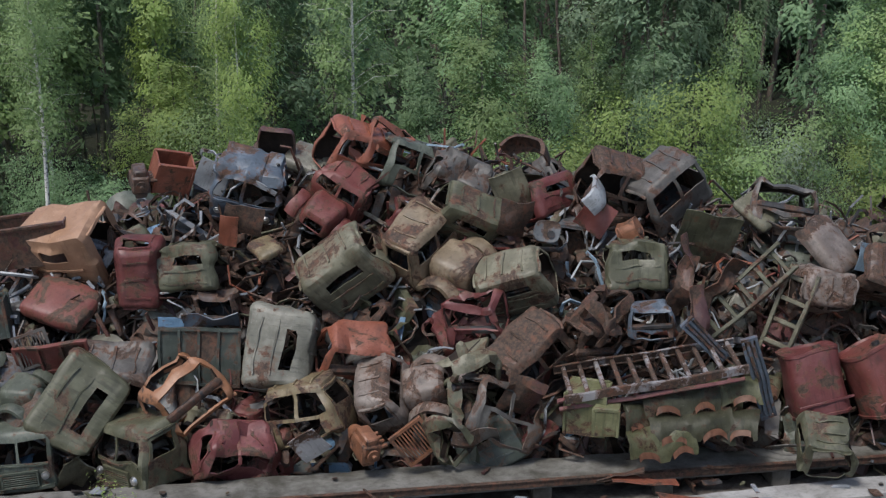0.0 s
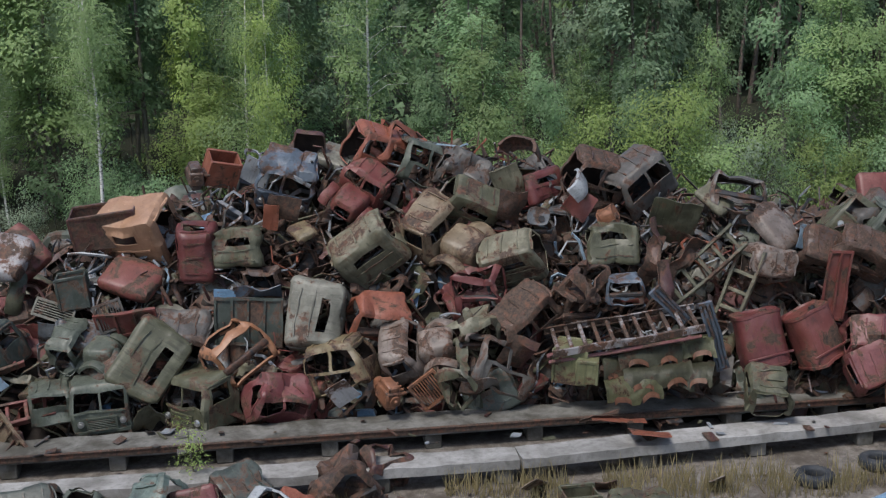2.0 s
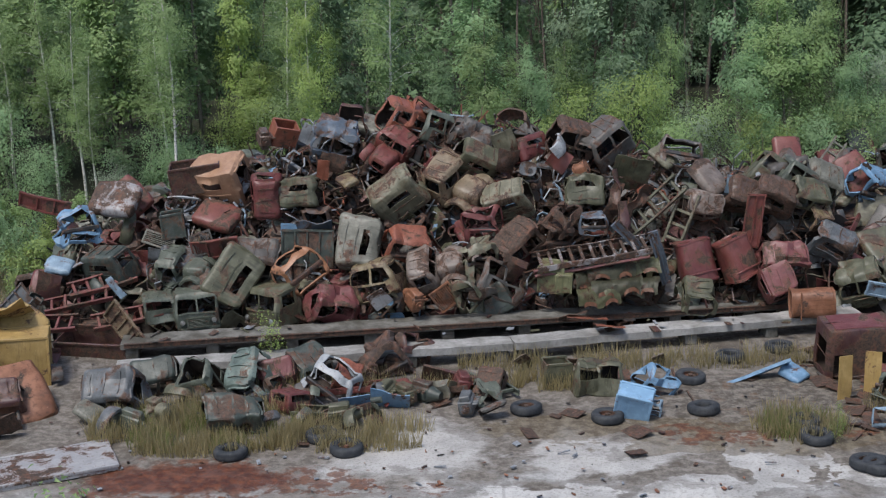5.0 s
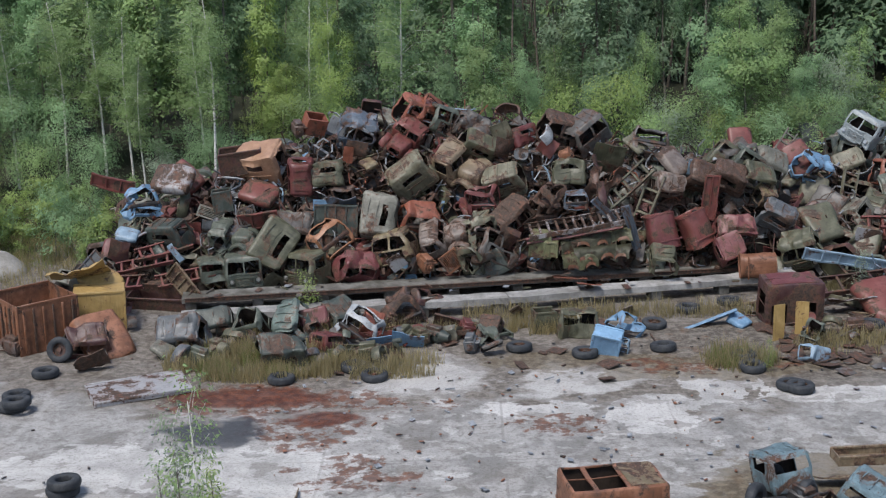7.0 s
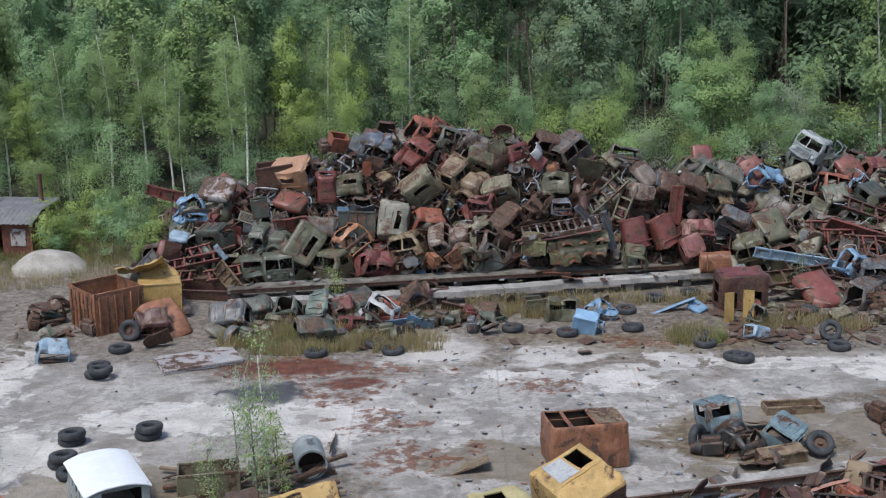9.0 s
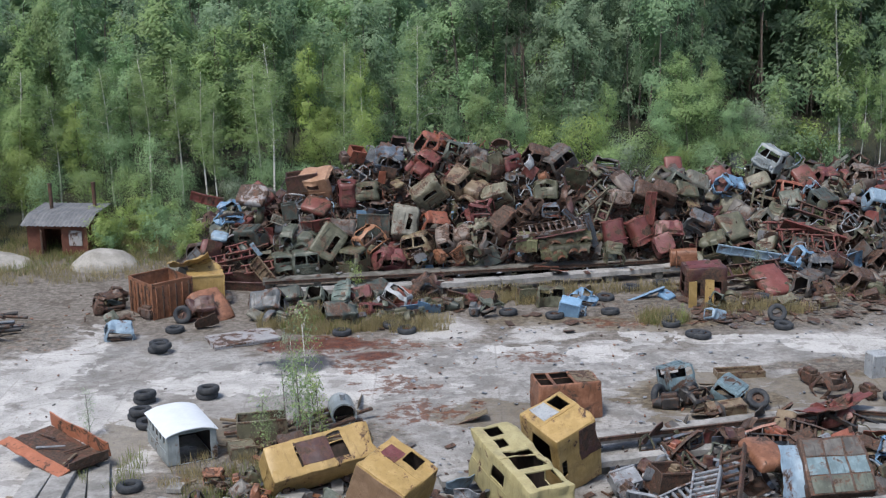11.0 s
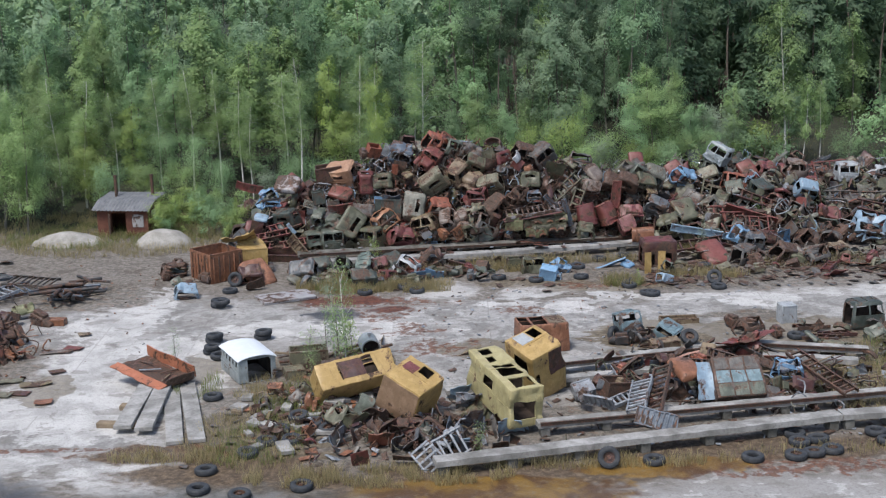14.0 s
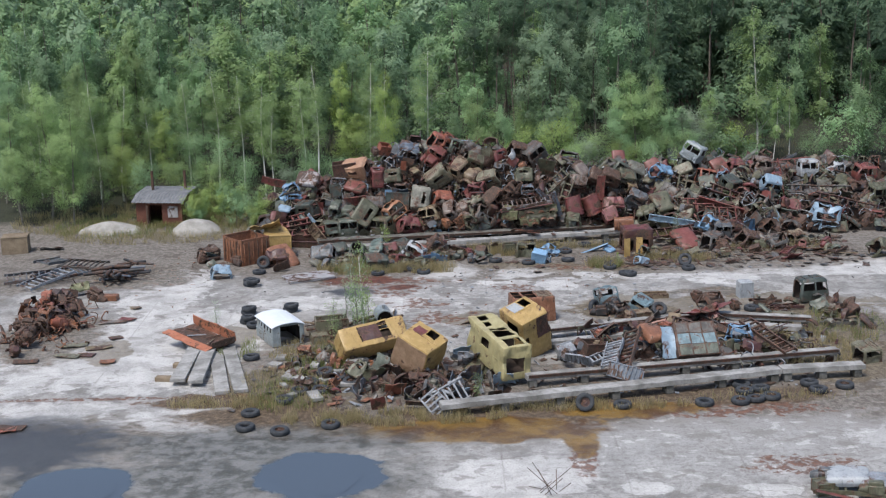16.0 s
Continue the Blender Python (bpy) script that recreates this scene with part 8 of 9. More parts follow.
for _ in range(5000):
    if made >= 430:
        break
    x, y, z = on_heap(rnd, -20, 46)
    sunk = rnd.uniform(-0.75, -0.15)
    p = Vector((x, y, z + sunk))
    near = min((p - q).length for q in placed)
    if near < (0.85 if x < 13 else 1.15):
        continue
    placed.append(p)
    made += 1
    material = rnd.choice(fill_paints)
    m = lie(p.x, p.y, p.z, rnd.uniform(0, 360), rnd.uniform(-40, 70), rnd.uniform(-50, 50), rnd.uniform(0.62, 0.95) if x < 13 else rnd.uniform(0.85, 1.1))
    pick = rnd.random()
    if pick < 0.38:
        cab(rnd.choice(("round", "round", "cabover", "frame", "frame", "frame", "jeep")), rnd.randrange(6), material, m @ Matrix.Diagonal((rnd.uniform(0.85, 1.1), rnd.uniform(0.6, 1.05), rnd.uniform(0.55, 1.05), 1)), names[material] + " battered cab wedged into the heap")
    elif pick < 0.52:
        hood(rnd.randrange(4), material, m, names[material] + " bonnet wedged into the heap")
    elif pick < 0.6:
        fender(rnd.randrange(4), material, lie(p.x, p.y, p.z + 0.2, rnd.uniform(0, 360), rnd.uniform(-40, 40), rnd.uniform(-50, 50), 1.3), names[material] + " mudguard wedged into the heap")
    elif pick < 0.74:
        chassis(rnd.choice((2.4, 3.4)), 0.8, 5, rnd.randrange(8), material, m, names[material] + " chassis frame wedged into the heap")
    elif pick < 0.9:
        sheet(rnd.choice((1.2, 1.6)), 1.3, rnd.randrange(9), 0.6, material, m, names[material] + " crumpled sheet wedged into the heap")
    elif pick < 0.95:
        ribbed(2.0, 0.9, 4, rnd.randrange(5), material, m, names[material] + " load-bed side wedged into the heap")
    else:
        engine(rnd.randrange(1, 4), material, m)

# The untidy rows of wrecks on the ground before the heap.
rnd = random.Random(55)
for x0, x1, y0, y1, n in ((-13.5, 0.5, 21.4, 25.6, 50), (13.5, 31.0, 22.5, 28.5, 44), (-23.5, -15.5, 22.5, 29.5, 20), (-9.5, 1.5, -9.5, -3.5, 14), (8.0, 21.0, -4.5, 4.0, 18), (19.5, 28.0, 2.0, 9.0, 24)):
    for _ in range(n):
        material = rnd.choice(fill_paints)
        x, y = rnd.uniform(x0, x1), rnd.uniform(y0, y1)
        m = lie(x, y, rnd.uniform(0.2, 0.4), rnd.uniform(0, 360), rnd.uniform(-30, 50), rnd.uniform(-40, 40), rnd.uniform(0.55, 0.85))
        pick = rnd.random()
        if pick < 0.18:
            cab(rnd.choice(("frame", "frame", "jeep", "round")), rnd.randrange(6), material, m @ Matrix.Diagonal((1.0, rnd.uniform(0.6, 1.0), rnd.uniform(0.45, 0.9), 1)), names[material] + " crushed cab lying on the ground")
        elif pick < 0.42:
            fender(rnd.randrange(4), material, m, names[material] + " mudguard lying on the ground")
        elif pick < 0.6:
            sheet(1.2, 0.9, rnd.randrange(9), 0.5, material, m, names[material] + " crumpled sheet lying on the ground")
        elif pick < 0.78:
            chassis(2.4, 0.7, 4, rnd.randrange(8), material, lie(x, y, 0.25, rnd.uniform(0, 360), 0, rnd.uniform(-8, 8)), names[material] + " chassis frame lying on the ground")
        elif pick < 0.9:
            engine(rnd.randrange(1, 4), material, lie(x, y, 0.35, rnd.uniform(0, 360), 0, rnd.uniform(-20, 20)))
        else:
            hood(rnd.randrange(4), material, m, names[material] + " bonnet lying on the ground")

# Loose scrap on the ground.
def strewn(r, x0, x1, y0, y1, n):
    return [(r.uniform(x0, x1), r.uniform(y0, y1), 0.06) for _ in range(n)]


rnd = random.Random(31)
debris("ground_scrap", strewn(rnd, 12, 32, 20, 29, 260) + strewn(rnd, -12, 12, 19, 27, 36), RUST, 41, 0.2, 1.0, "rusty plates and bars strewn on the ground", True)
debris("ground_scrap", strewn(rnd, 12, 32, 19, 29, 160) + strewn(rnd, -10, 22, -9, 3, 90), GREYBROWN, 42, 0.15, 0.8, "grey-brown plates and sticks strewn on the ground", True)
debris("ground_scrap", strewn(rnd, -10, 20, -11, 3, 170) + strewn(rnd, -24, -17, 23, 29, 60), RUST, 43, 0.12, 0.7, "rusty plates and bars strewn on the ground", True)
debris("ground_scrap", strewn(rnd, -14, 22, -11, 20, 260), PALEGREY, 44, 0.06, 0.28, "pale chips strewn on the ground", True)
debris("ground_scrap", strewn(rnd, -32, -22, 6, 30, 50) + strewn(rnd, -9, 10, 4, 20, 130), ORANGERUST, 45, 0.05, 0.2, "orange rust flakes strewn on the ground", True)
debris("ground_scrap", strewn(rnd, -14, 24, -11, 4, 260) + strewn(rnd, -26, 32, 18, 30, 260) + strewn(rnd, -30, 30, 4, 18, 60), DARKSTEEL, 49, 0.04, 0.16, "dark chips and clods strewn on the ground", True)
for k, (material, text) in enumerate(((BROWN, "brown"), (GREYBROWN, "grey-brown"), (MAROON, "maroon"), (OLIVE, "olive"), (DARKSTEEL, "dark steel"), (PALEGREY, "pale grey"))):
    debris("scrap_pieces", [(rnd.gauss(-3.4, 2.4), rnd.gauss(-8.0, 1.6), abs(rnd.gauss(0.1, 0.25))) for _ in range(34)], material, 60 + k, 0.2, 1.0, text + " scrap under the yellow cabins")
    debris("scrap_pieces", [(rnd.gauss(14, 4.0), rnd.gauss(-1.5, 2.0), abs(rnd.gauss(0.2, 0.35))) for _ in range(95)], material, 70 + k, 0.2, 1.1, text + " scrap between the beams")
    debris("scrap_pieces", [(rnd.uniform(-13, 13), 29.6 + rnd.gauss(0, 0.6), 0.78) for _ in range(7)], material, 80 + k, 0.1, 0.5, text + " scrap lying on the concrete beam", True)
rnd = random.Random(91)
for k in range(26):
    material = rnd.choice((PALEGREY, BLUEGREY, PALEBLUE, GREY, RUST, OLIVE, BROWN, MAROON, RUST, GREYBROWN))
    x, y = rnd.gauss(-2.6, 2.4), rnd.gauss(-8.3, 1.5)
    sheet(rnd.choice((0.9, 1.3)), 1.0, rnd.randrange(9), 0.4, material, lie(x, y, rnd.uniform(0.25, 0.6), rnd.uniform(0, 360), rnd.uniform(20, 80), rnd.uniform(-30, 30)), "crumpled sheet metal thrown under the yellow cabins")
for k in range(30):
    a, x, y = rnd.uniform(-0.5, 0.5), rnd.uniform(6, 21), rnd.uniform(-5.5, 3.5)
    bar((x - math.cos(a), y - math.sin(a), 0.12), (x + math.cos(a) * 1.4, y + math.sin(a) * 1.4, rnd.uniform(0.12, 0.9)), rnd.uniform(0.05, 0.1), rnd.choice((RUST, GREYBROWN, MAROON, WOOD)), "long rusty bar lying between the beams")
for k in range(36):
    a, x, y = rnd.uniform(-0.7, 0.7), rnd.uniform(13, 31), rnd.uniform(22.5, 29)
    bar((x - math.cos(a), y - math.sin(a), 0.08), (x + math.cos(a) * 1.5, y + math.sin(a) * 1.5, rnd.uniform(0.08, 0.7)), rnd.uniform(0.04, 0.09), rnd.choice((RUST, GREYBROWN, BROWN, WOOD)), "long rusty bar lying at the heap's foot")


rnd = random.Random(17)
for k in range(18):
    slab_piece(rnd.uniform(-14.0, -6.5), rnd.uniform(-9.5, -1.5), 0.16, rnd.uniform(0, 180), rnd.uniform(0.3, 0.7), rnd.uniform(0.5, 1.4), "broken concrete block lying in the weeds")
for k in range(16):
    x, y = rnd.uniform(-14.0, -6.0), rnd.uniform(-8.5, 0.5)
    bar((x, y, 0.1), (x + rnd.uniform(-0.9, 0.9), y + rnd.uniform(-0.9, 0.9), rnd.uniform(0.1, 0.35)), rnd.uniform(0.1, 0.3), rnd.choice((WOOD, RUST, ORANGERUST, BROWN)), "short rusty or wooden beam in the rubble", "scrap_beam")
debris("ground_scrap", [(rnd.gauss(-9.8, 2.2), rnd.gauss(-4.8, 2.6), 0.07) for _ in range(150)], GREYBROWN, 151, 0.1, 0.5, "grey rubble and chips lying in the weeds", True)
debris("ground_scrap", [(rnd.gauss(-9.0, 2.2), rnd.gauss(-5.0, 2.6), 0.09) for _ in range(60)], ORANGERUST, 152, 0.15, 0.8, "orange rusty plates lying in the weeds", True)


# ---- plants ----
def limb(verts, faces, points, radii, sides):
    base = len(verts)
    for k, (p, r) in enumerate(zip(points, radii)):
        d = (points[min(k + 1, len(points) - 1)] - points[max(k - 1, 0)]).normalized()
        u = d.orthogonal().normalized()
        w = d.cross(u)
        for i in range(sides):
            a = math.tau * i / sides
            verts.append(p + (u * math.cos(a) + w * math.sin(a)) * r)
    for k in range(len(points) - 1):
        for i in range(sides):
            j = (i + 1) % sides
            faces.append((base + k * sides + i, base + k * sides + j, base + (k + 1) * sides + j, base + (k + 1) * sides + i))


TREES = {}
WOODS = {}
# height, bare part of the trunk, limbs, reach, rise of the limbs, leaves, leaf length, trunk radius, trunk sides
TREE_KINDS = {
    "birch": (13.0, 0.38, 44, 1.75, -0.1, 9000, 0.115, 0.105, 7), "aspen": (12.0, 0.08, 60, 1.9, 0.85, 15000, 0.125, 0.08, 6), "broad": (16.0, 0.18, 50, 3.0, 0.35, 9000, 0.28, 0.17, 6),
    "pine": (19.0, 0.55, 28, 1.9, 0.15, 3200, 0.32, 0.12, 5), "shrub": (4.2, 0.02, 40, 1.7, 0.8, 5200, 0.105, 0.04, 4), "sapling": (2.6, 0.05, 20, 0.62, 0.7, 700, 0.09, 0.025, 5),
    "mid_birch": (14.0, 0.36, 32, 1.8, -0.1, 4600, 0.21, 0.1, 5), "mid_aspen": (13.5, 0.2, 36, 1.9, 0.75, 6000, 0.215, 0.1, 5), "mid_broad": (17.0, 0.25, 36, 2.9, 0.35, 5200, 0.3, 0.17, 5),
    "mid_shrub": (4.2, 0.02, 22, 1.8, 0.8, 1300, 0.24, 0.04, 3), "far_shrub": (4.2, 0.02, 14, 2.0, 0.8, 330, 0.42, 0.05, 3),
    "far_birch": (15.0, 0.3, 22, 2.0, -0.1, 900, 0.56, 0.1, 4), "far_pine": (20.0, 0.55, 18, 2.1, 0.15, 650, 0.66, 0.13, 4), "far_broad": (17.0, 0.22, 24, 2.9, 0.35, 1000, 0.7, 0.18, 4),
    "distant_broad": (17.0, 0.2, 14, 3.2, 0.35, 450, 1.05, 0.2, 3)}


def woods(kind, variant, x, y, size, leaf):
    """Keeps a far tree for the joined woods."""
    WOODS.setdefault(leaf, []).append((kind, variant, x, y, size))


def crown_mesh(clumps, leaves, size, seed, narrow):
    """Single leaves set on the outsides of many small clumps, facing away from the clump and from the trunk."""
    r = np.random.RandomState(seed)
    centre = np.array([c[0] for c in clumps])
    radius = np.array([c[1] for c in clumps])
    outward = np.array([c[2] for c in clumps])
    k = r.choice(len(clumps), leaves, p=radius ** 2 / (radius ** 2).sum())
    v = r.normal(size=(leaves, 3))
    v /= np.linalg.norm(v, axis=1)[:, None]
    flip = (v[:, 2] < -0.1) & (r.rand(leaves) < 0.6)
    v[flip, 2] *= -1
    c = centre[k] + v * (radius[k] * (0.25 + 0.95 * r.rand(leaves)))[:, None] * np.array((1.0, 1.0, 1.2))
    n = v * 0.3 + outward[k] * 0.7 + np.array((0, 0, 0.6)) + r.normal(size=(leaves, 3)) * 0.16
    n /= np.linalg.norm(n, axis=1)[:, None]
    u = np.cross(n, r.normal(size=(leaves, 3)))
    u /= np.linalg.norm(u, axis=1)[:, None] + 1e-6
    u *= (size * 0.5 * r.uniform(0.6, 1.3, leaves))[:, None]
    w = np.cross(n, u) * narrow
    points = np.stack((c - u - w, c - u + w, c + u * 1.3), axis=1).reshape(-1, 3)
    me = bpy.data.meshes.new("crown")
    me.from_pydata(points.tolist(), [], np.arange(leaves * 3).reshape(-1, 3).tolist())
    me.update()
    return me


def tree_meshes(kind, variant):
    """Trunk with limbs, and a crown of leaf clumps along the limbs."""
    if (kind, variant) in TREES:
        return TREES[kind, variant]
    height, bare, limbs, reach, rise, leaves, size, radius, sides = TREE_KINDS[kind]
    far = kind.startswith(("far_", "distant_"))
    plain = kind.replace("far_", "").replace("mid_", "").replace("distant_", "")
    r = random.Random(hash_of(kind) + variant * 17)
    verts, faces, clumps = [], [], []
    lean = Vector((r.uniform(-0.05, 0.05), r.uniform(-0.05, 0.05), 0))
    spine = []
    for k in range(11):
        f = k / 10
        spine.append(Vector((lean.x * height * f + 0.02 * height * math.sin(f * 5 + variant * 1.7), lean.y * height * f + 0.015 * height * math.cos(f * 4 + variant), height * f * 0.98)))
    limb(verts, faces, spine, [radius * (1.15 - f / 10) + 0.012 for f in range(11)], sides)
    for i in range(limbs):
        f = bare + (0.99 - bare) * ((i + r.random()) / limbs)
        k = min(9, int(f * 10))
        start = spine[k].lerp(spine[k + 1], f * 10 - k)
        g = (f - bare) / (1 - bare)
        shape = {"birch": math.sin(math.pi * (0.2 + 0.74 * g)) ** 0.9, "aspen": math.sin(math.pi * (0.22 + 0.76 * g)) ** 0.9, "broad": math.sin(math.pi * (0.16 + 0.8 * g)) ** 0.6,
                 "pine": math.sin(math.pi * (0.25 + 0.68 * g)), "shrub": 0.55 + 0.5 * math.sin(math.pi * g), "sapling": 0.6 + 0.4 * (1 - g)}[plain]
        ln = reach * shape * r.uniform(0.6, 1.25) + 0.1
        a = r.uniform(0, math.tau)
        out = Vector((math.cos(a), math.sin(a), 0))
        pts = [start, start + out * ln * 0.5 + Vector((0, 0, ln * (0.3 + 0.35 * rise))), start + out * ln + Vector((0, 0, ln * (0.35 + 0.7 * rise)))]
        thick = max(0.012, radius * 0.28 * (1 - 0.7 * f))
        if not far and (i % 2 or plain in ("birch", "pine")):
            limb(verts, faces, pts, [thick, thick * 0.6, 0.006], 3)
        for j in range(2 if far else 3):
            e = r.uniform(0.35, 1.0)
            p = pts[0].lerp(pts[1], e * 2) if e < 0.5 else pts[1].lerp(pts[2], e * 2 - 1)
            p = p + Vector((r.gauss(0, 0.12), r.gauss(0, 0.12), r.gauss(0, 0.12) - (0.35 * r.random() if plain == "birch" else 0))) * (0.4 + 0.4 * ln)
            clumps.append((tuple(p), (0.22 + 0.27 * ln) * r.uniform(0.7, 1.3), tuple(out * min(1.0, 0.3 + 0.4 * ln))))
    trunk = raw("trunk", verts, faces, True)
    crown = crown_mesh(clumps, leaves, size, hash_of(kind) % 997 + variant, 0.3 if plain == "pine" else 0.62)
    TREES[kind, variant] = (trunk, crown)
    return TREES[kind, variant]


def hash_of(text):
    return sum(ord(c) * (i + 3) for i, c in enumerate(text))


TREE_LABELS = {"birch": "slender white-barked birch with light hanging foliage", "aspen": "young bright green aspen at the forest edge", "broad": "dark green broad-leaved forest tree",
               "pine": "tall pine with a bare reddish trunk", "shrub": "dense green bush at the forest edge", "sapling": "small leafy sapling growing in the yard"}


def tree(kind, variant, x, y, size=1.0, leaf=None, label="", group="forest trees", bark_mat=None, z=0.0, wide=1.0):
    trunk, crown = tree_meshes(kind, variant)
    root = new("tree" if kind not in ("shrub", "mid_shrub", "sapling") else "bush" if kind != "sapling" else "sapling")
    root.matrix_world = pose(x, y, z - 0.05, 0, 0, (x * 37 + y * 11) % 360) @ Matrix.Diagonal((size * wide, size * wide, size, 1))
    tagged(root, label or TREE_LABELS[kind.replace("far_", "").replace("mid_", "")], "tree" if kind not in ("shrub", "mid_shrub", "sapling") else "bush", group)
    kind = kind.replace("far_", "").replace("mid_", "")
    leaf = leaf or {"birch": LEAF_BIRCH, "aspen": LEAF_ASPEN, "broad": LEAF_DARK, "pine": NEEDLES, "shrub": LEAF_ASPEN, "sapling": LEAF_LIME}[kind]
    obj("trunk", trunk, bark_mat or {"birch": BARK_BIRCH, "pine": BARK_PINE}.get(kind, BARK_GREY), root)
    obj("crown", crown, leaf, root)
    return root


def grove(kind, rows, label="", leaf=None, bark_mat=None):
    """Trees by place, height and half the crown's width."""
    for i, (x, y, h, w, *own) in enumerate(rows):
        PLANTED.append((x, y))
        use = "mid_" + kind if y > 59 and "mid_" + kind in TREE_KINDS else kind
        high, wide = TREE_KINDS[use][0], TREE_KINDS[use][3] * 1.08
        tree(use, (i * 7 + int(x)) % 4, x, y, h / high, own[0] if own else leaf, label, bark_mat=bark_mat, wide=(w / wide) / (h / high))


PLANTED = []
# The birches and aspens that stand out along the forest edge.
grove("birch", ((-21.9, 52.8, 11.9, 1.3), (-20.7, 51.0, 9.6, 1.0), (-15.4, 48.5, 14.4, 1.5), (-4.8, 54.6, 15.0, 1.8), (33.6, 61.0, 10.3, 1.0), (35.1, 61.0, 9.6, 1.0), (-36.5, 52.0, 12.3, 1.6), (-39.2, 53.0, 12.6, 1.6),
                (-33.8, 53.5, 11.0, 1.4), (-30.0, 56.0, 12.0, 1.5), (-27.2, 58.0, 12.5, 1.5), (-42.8, 51.5, 12.0, 1.5), (-45.5, 54.0, 13.0, 1.6), (-24.6, 57.0, 12.6, 1.5), (-18.0, 56.5, 12.0, 1.4), (-10.8, 58.5, 13.4, 1.5)), leaf=LEAF_BIRCH)
grove("aspen", ((-8.7, 52.5, 12.9, 1.45),), "yellow-green young birch with a slim pointed crown", LEAF_LIME, BARK_BIRCH)
grove("aspen", ((-13.8, 62.0, 13.0, 1.5, LEAF_LIME), (-26.9, 64.0, 17.6, 3.4, LEAF_BIRCH), (-19.7, 62.0, 15.8, 2.9, LEAF_BIRCH), (-30.4, 67.0, 17.0, 1.8, LEAF_SILVER_DARK), (-40.7, 66.0, 16.0, 2.4, LEAF_SILVER_DARK), (-38.6, 70.0, 17.4, 1.9, LEAF_BIRCH),
                (-36.8, 72.0, 16.8, 1.9), (-42.1, 58.0, 14.0, 2.1, LEAF_BIRCH), (-48.4, 70.0, 17.8, 2.5), (-45.0, 74.0, 16.9, 2.3), (-38.5, 40.5, 11.5, 1.9, LEAF_BIRCH), (-41.5, 43.0, 13.6, 2.5, LEAF_BIRCH), (-44.0, 41.0, 12.0, 2.2, LEAF_BIRCH),
                (-32.5, 60.0, 12.8, 1.8), (-24.5, 72.0, 14.2, 2.1), (-16.8, 72.0, 14.6, 2.1), (-46.0, 47.0, 13.0, 2.2), (-49.0, 52.0, 14.0, 2.2), (-51.0, 60.0, 15.0, 2.4)))
grove("aspen", ((0.6, 60.0, 11.8, 2.3), (1.0, 53.0, 10.8, 1.9, LEAF_BIRCH), (-1.6, 52.0, 9.0, 1.5), (3.4, 52.6, 9.2, 1.5), (5.4, 55.5, 9.0, 1.5, LEAF_BIRCH), (10.6, 51.0, 10.2, 1.2, LEAF_BIRCH), (8.0, 55.0, 8.6, 1.4), (17.0, 53.0, 12.2, 2.3, LEAF_BIRCH),
                (19.0, 54.0, 11.6, 1.9, LEAF_BIRCH), (15.4, 52.5, 10.4, 1.6), (20.6, 53.0, 8.4, 1.6), (22.6, 56.0, 8.0, 1.7), (26.0, 60.0, 9.4, 1.4, LEAF_BIRCH), (36.7, 66.0, 15.3, 1.7), (40.2, 68.0, 15.5, 2.1, LEAF_BIRCH), (44.0, 66.0, 13.0, 2.0), (48.0, 64.0, 12.0, 2.2)))
grove("aspen", ((31.9, 62.0, 17.8, 2.4),), "tall pale green aspen standing alone", LEAF_BIRCH, BARK_BIRCH)
grove("aspen", ((-12.2, 54.0, 8.4, 2.1), (-32.2, 54.0, 9.4, 1.9), (-35.9, 51.0, 8.8, 1.8)), "yellow-green young aspen at the forest edge", LEAF_LIME)
grove("aspen", ((-38.7, 54.6, 10.6, 2.1), (-41.3, 49.5, 8.8, 2.0)), "", LEAF_BIRCH)
grove("broad", ((17.3, 66.0, 17.8, 2.7), (20.6, 66.0, 14.4, 1.7), (-17.3, 82.0, 18.0, 3.3), (-11.9, 80.0, 18.6, 3.9, LEAF_ASPEN), (-7.3, 78.0, 17.2, 2.9), (-1.5, 80.0, 17.6, 3.9, LEAF_ASPEN), (3.0, 82.0, 18.0, 3.3)))
grove("aspen", ((9.6, 70.0, 16.4, 2.4), (12.4, 72.0, 16.0, 1.8), (15.1, 72.0, 16.4, 1.9), (6.8, 73.0, 15.6, 1.8)), "tall blue-green aspen with a bare lower trunk", LEAF_SILVER_DARK)
grove("pine", ((5.4, 76.0, 19.3, 1.9), (6.8, 78.0, 19.8, 1.9), (10.9, 74.0, 18.6, 1.9), (12.1, 77.0, 19.7, 1.9), (13.2, 75.0, 19.1, 1.9), (15.3, 79.0, 18.4, 1.9), (8.6, 75.5, 19.0, 1.8), (3.4, 75.0, 18.6, 1.8), (18.4, 76.0, 19.0, 1.9), (0.8, 74.0, 18.4, 1.8), (20.6, 79.0, 19.2, 1.9), (22.6, 75.0, 18.6, 1.9)))

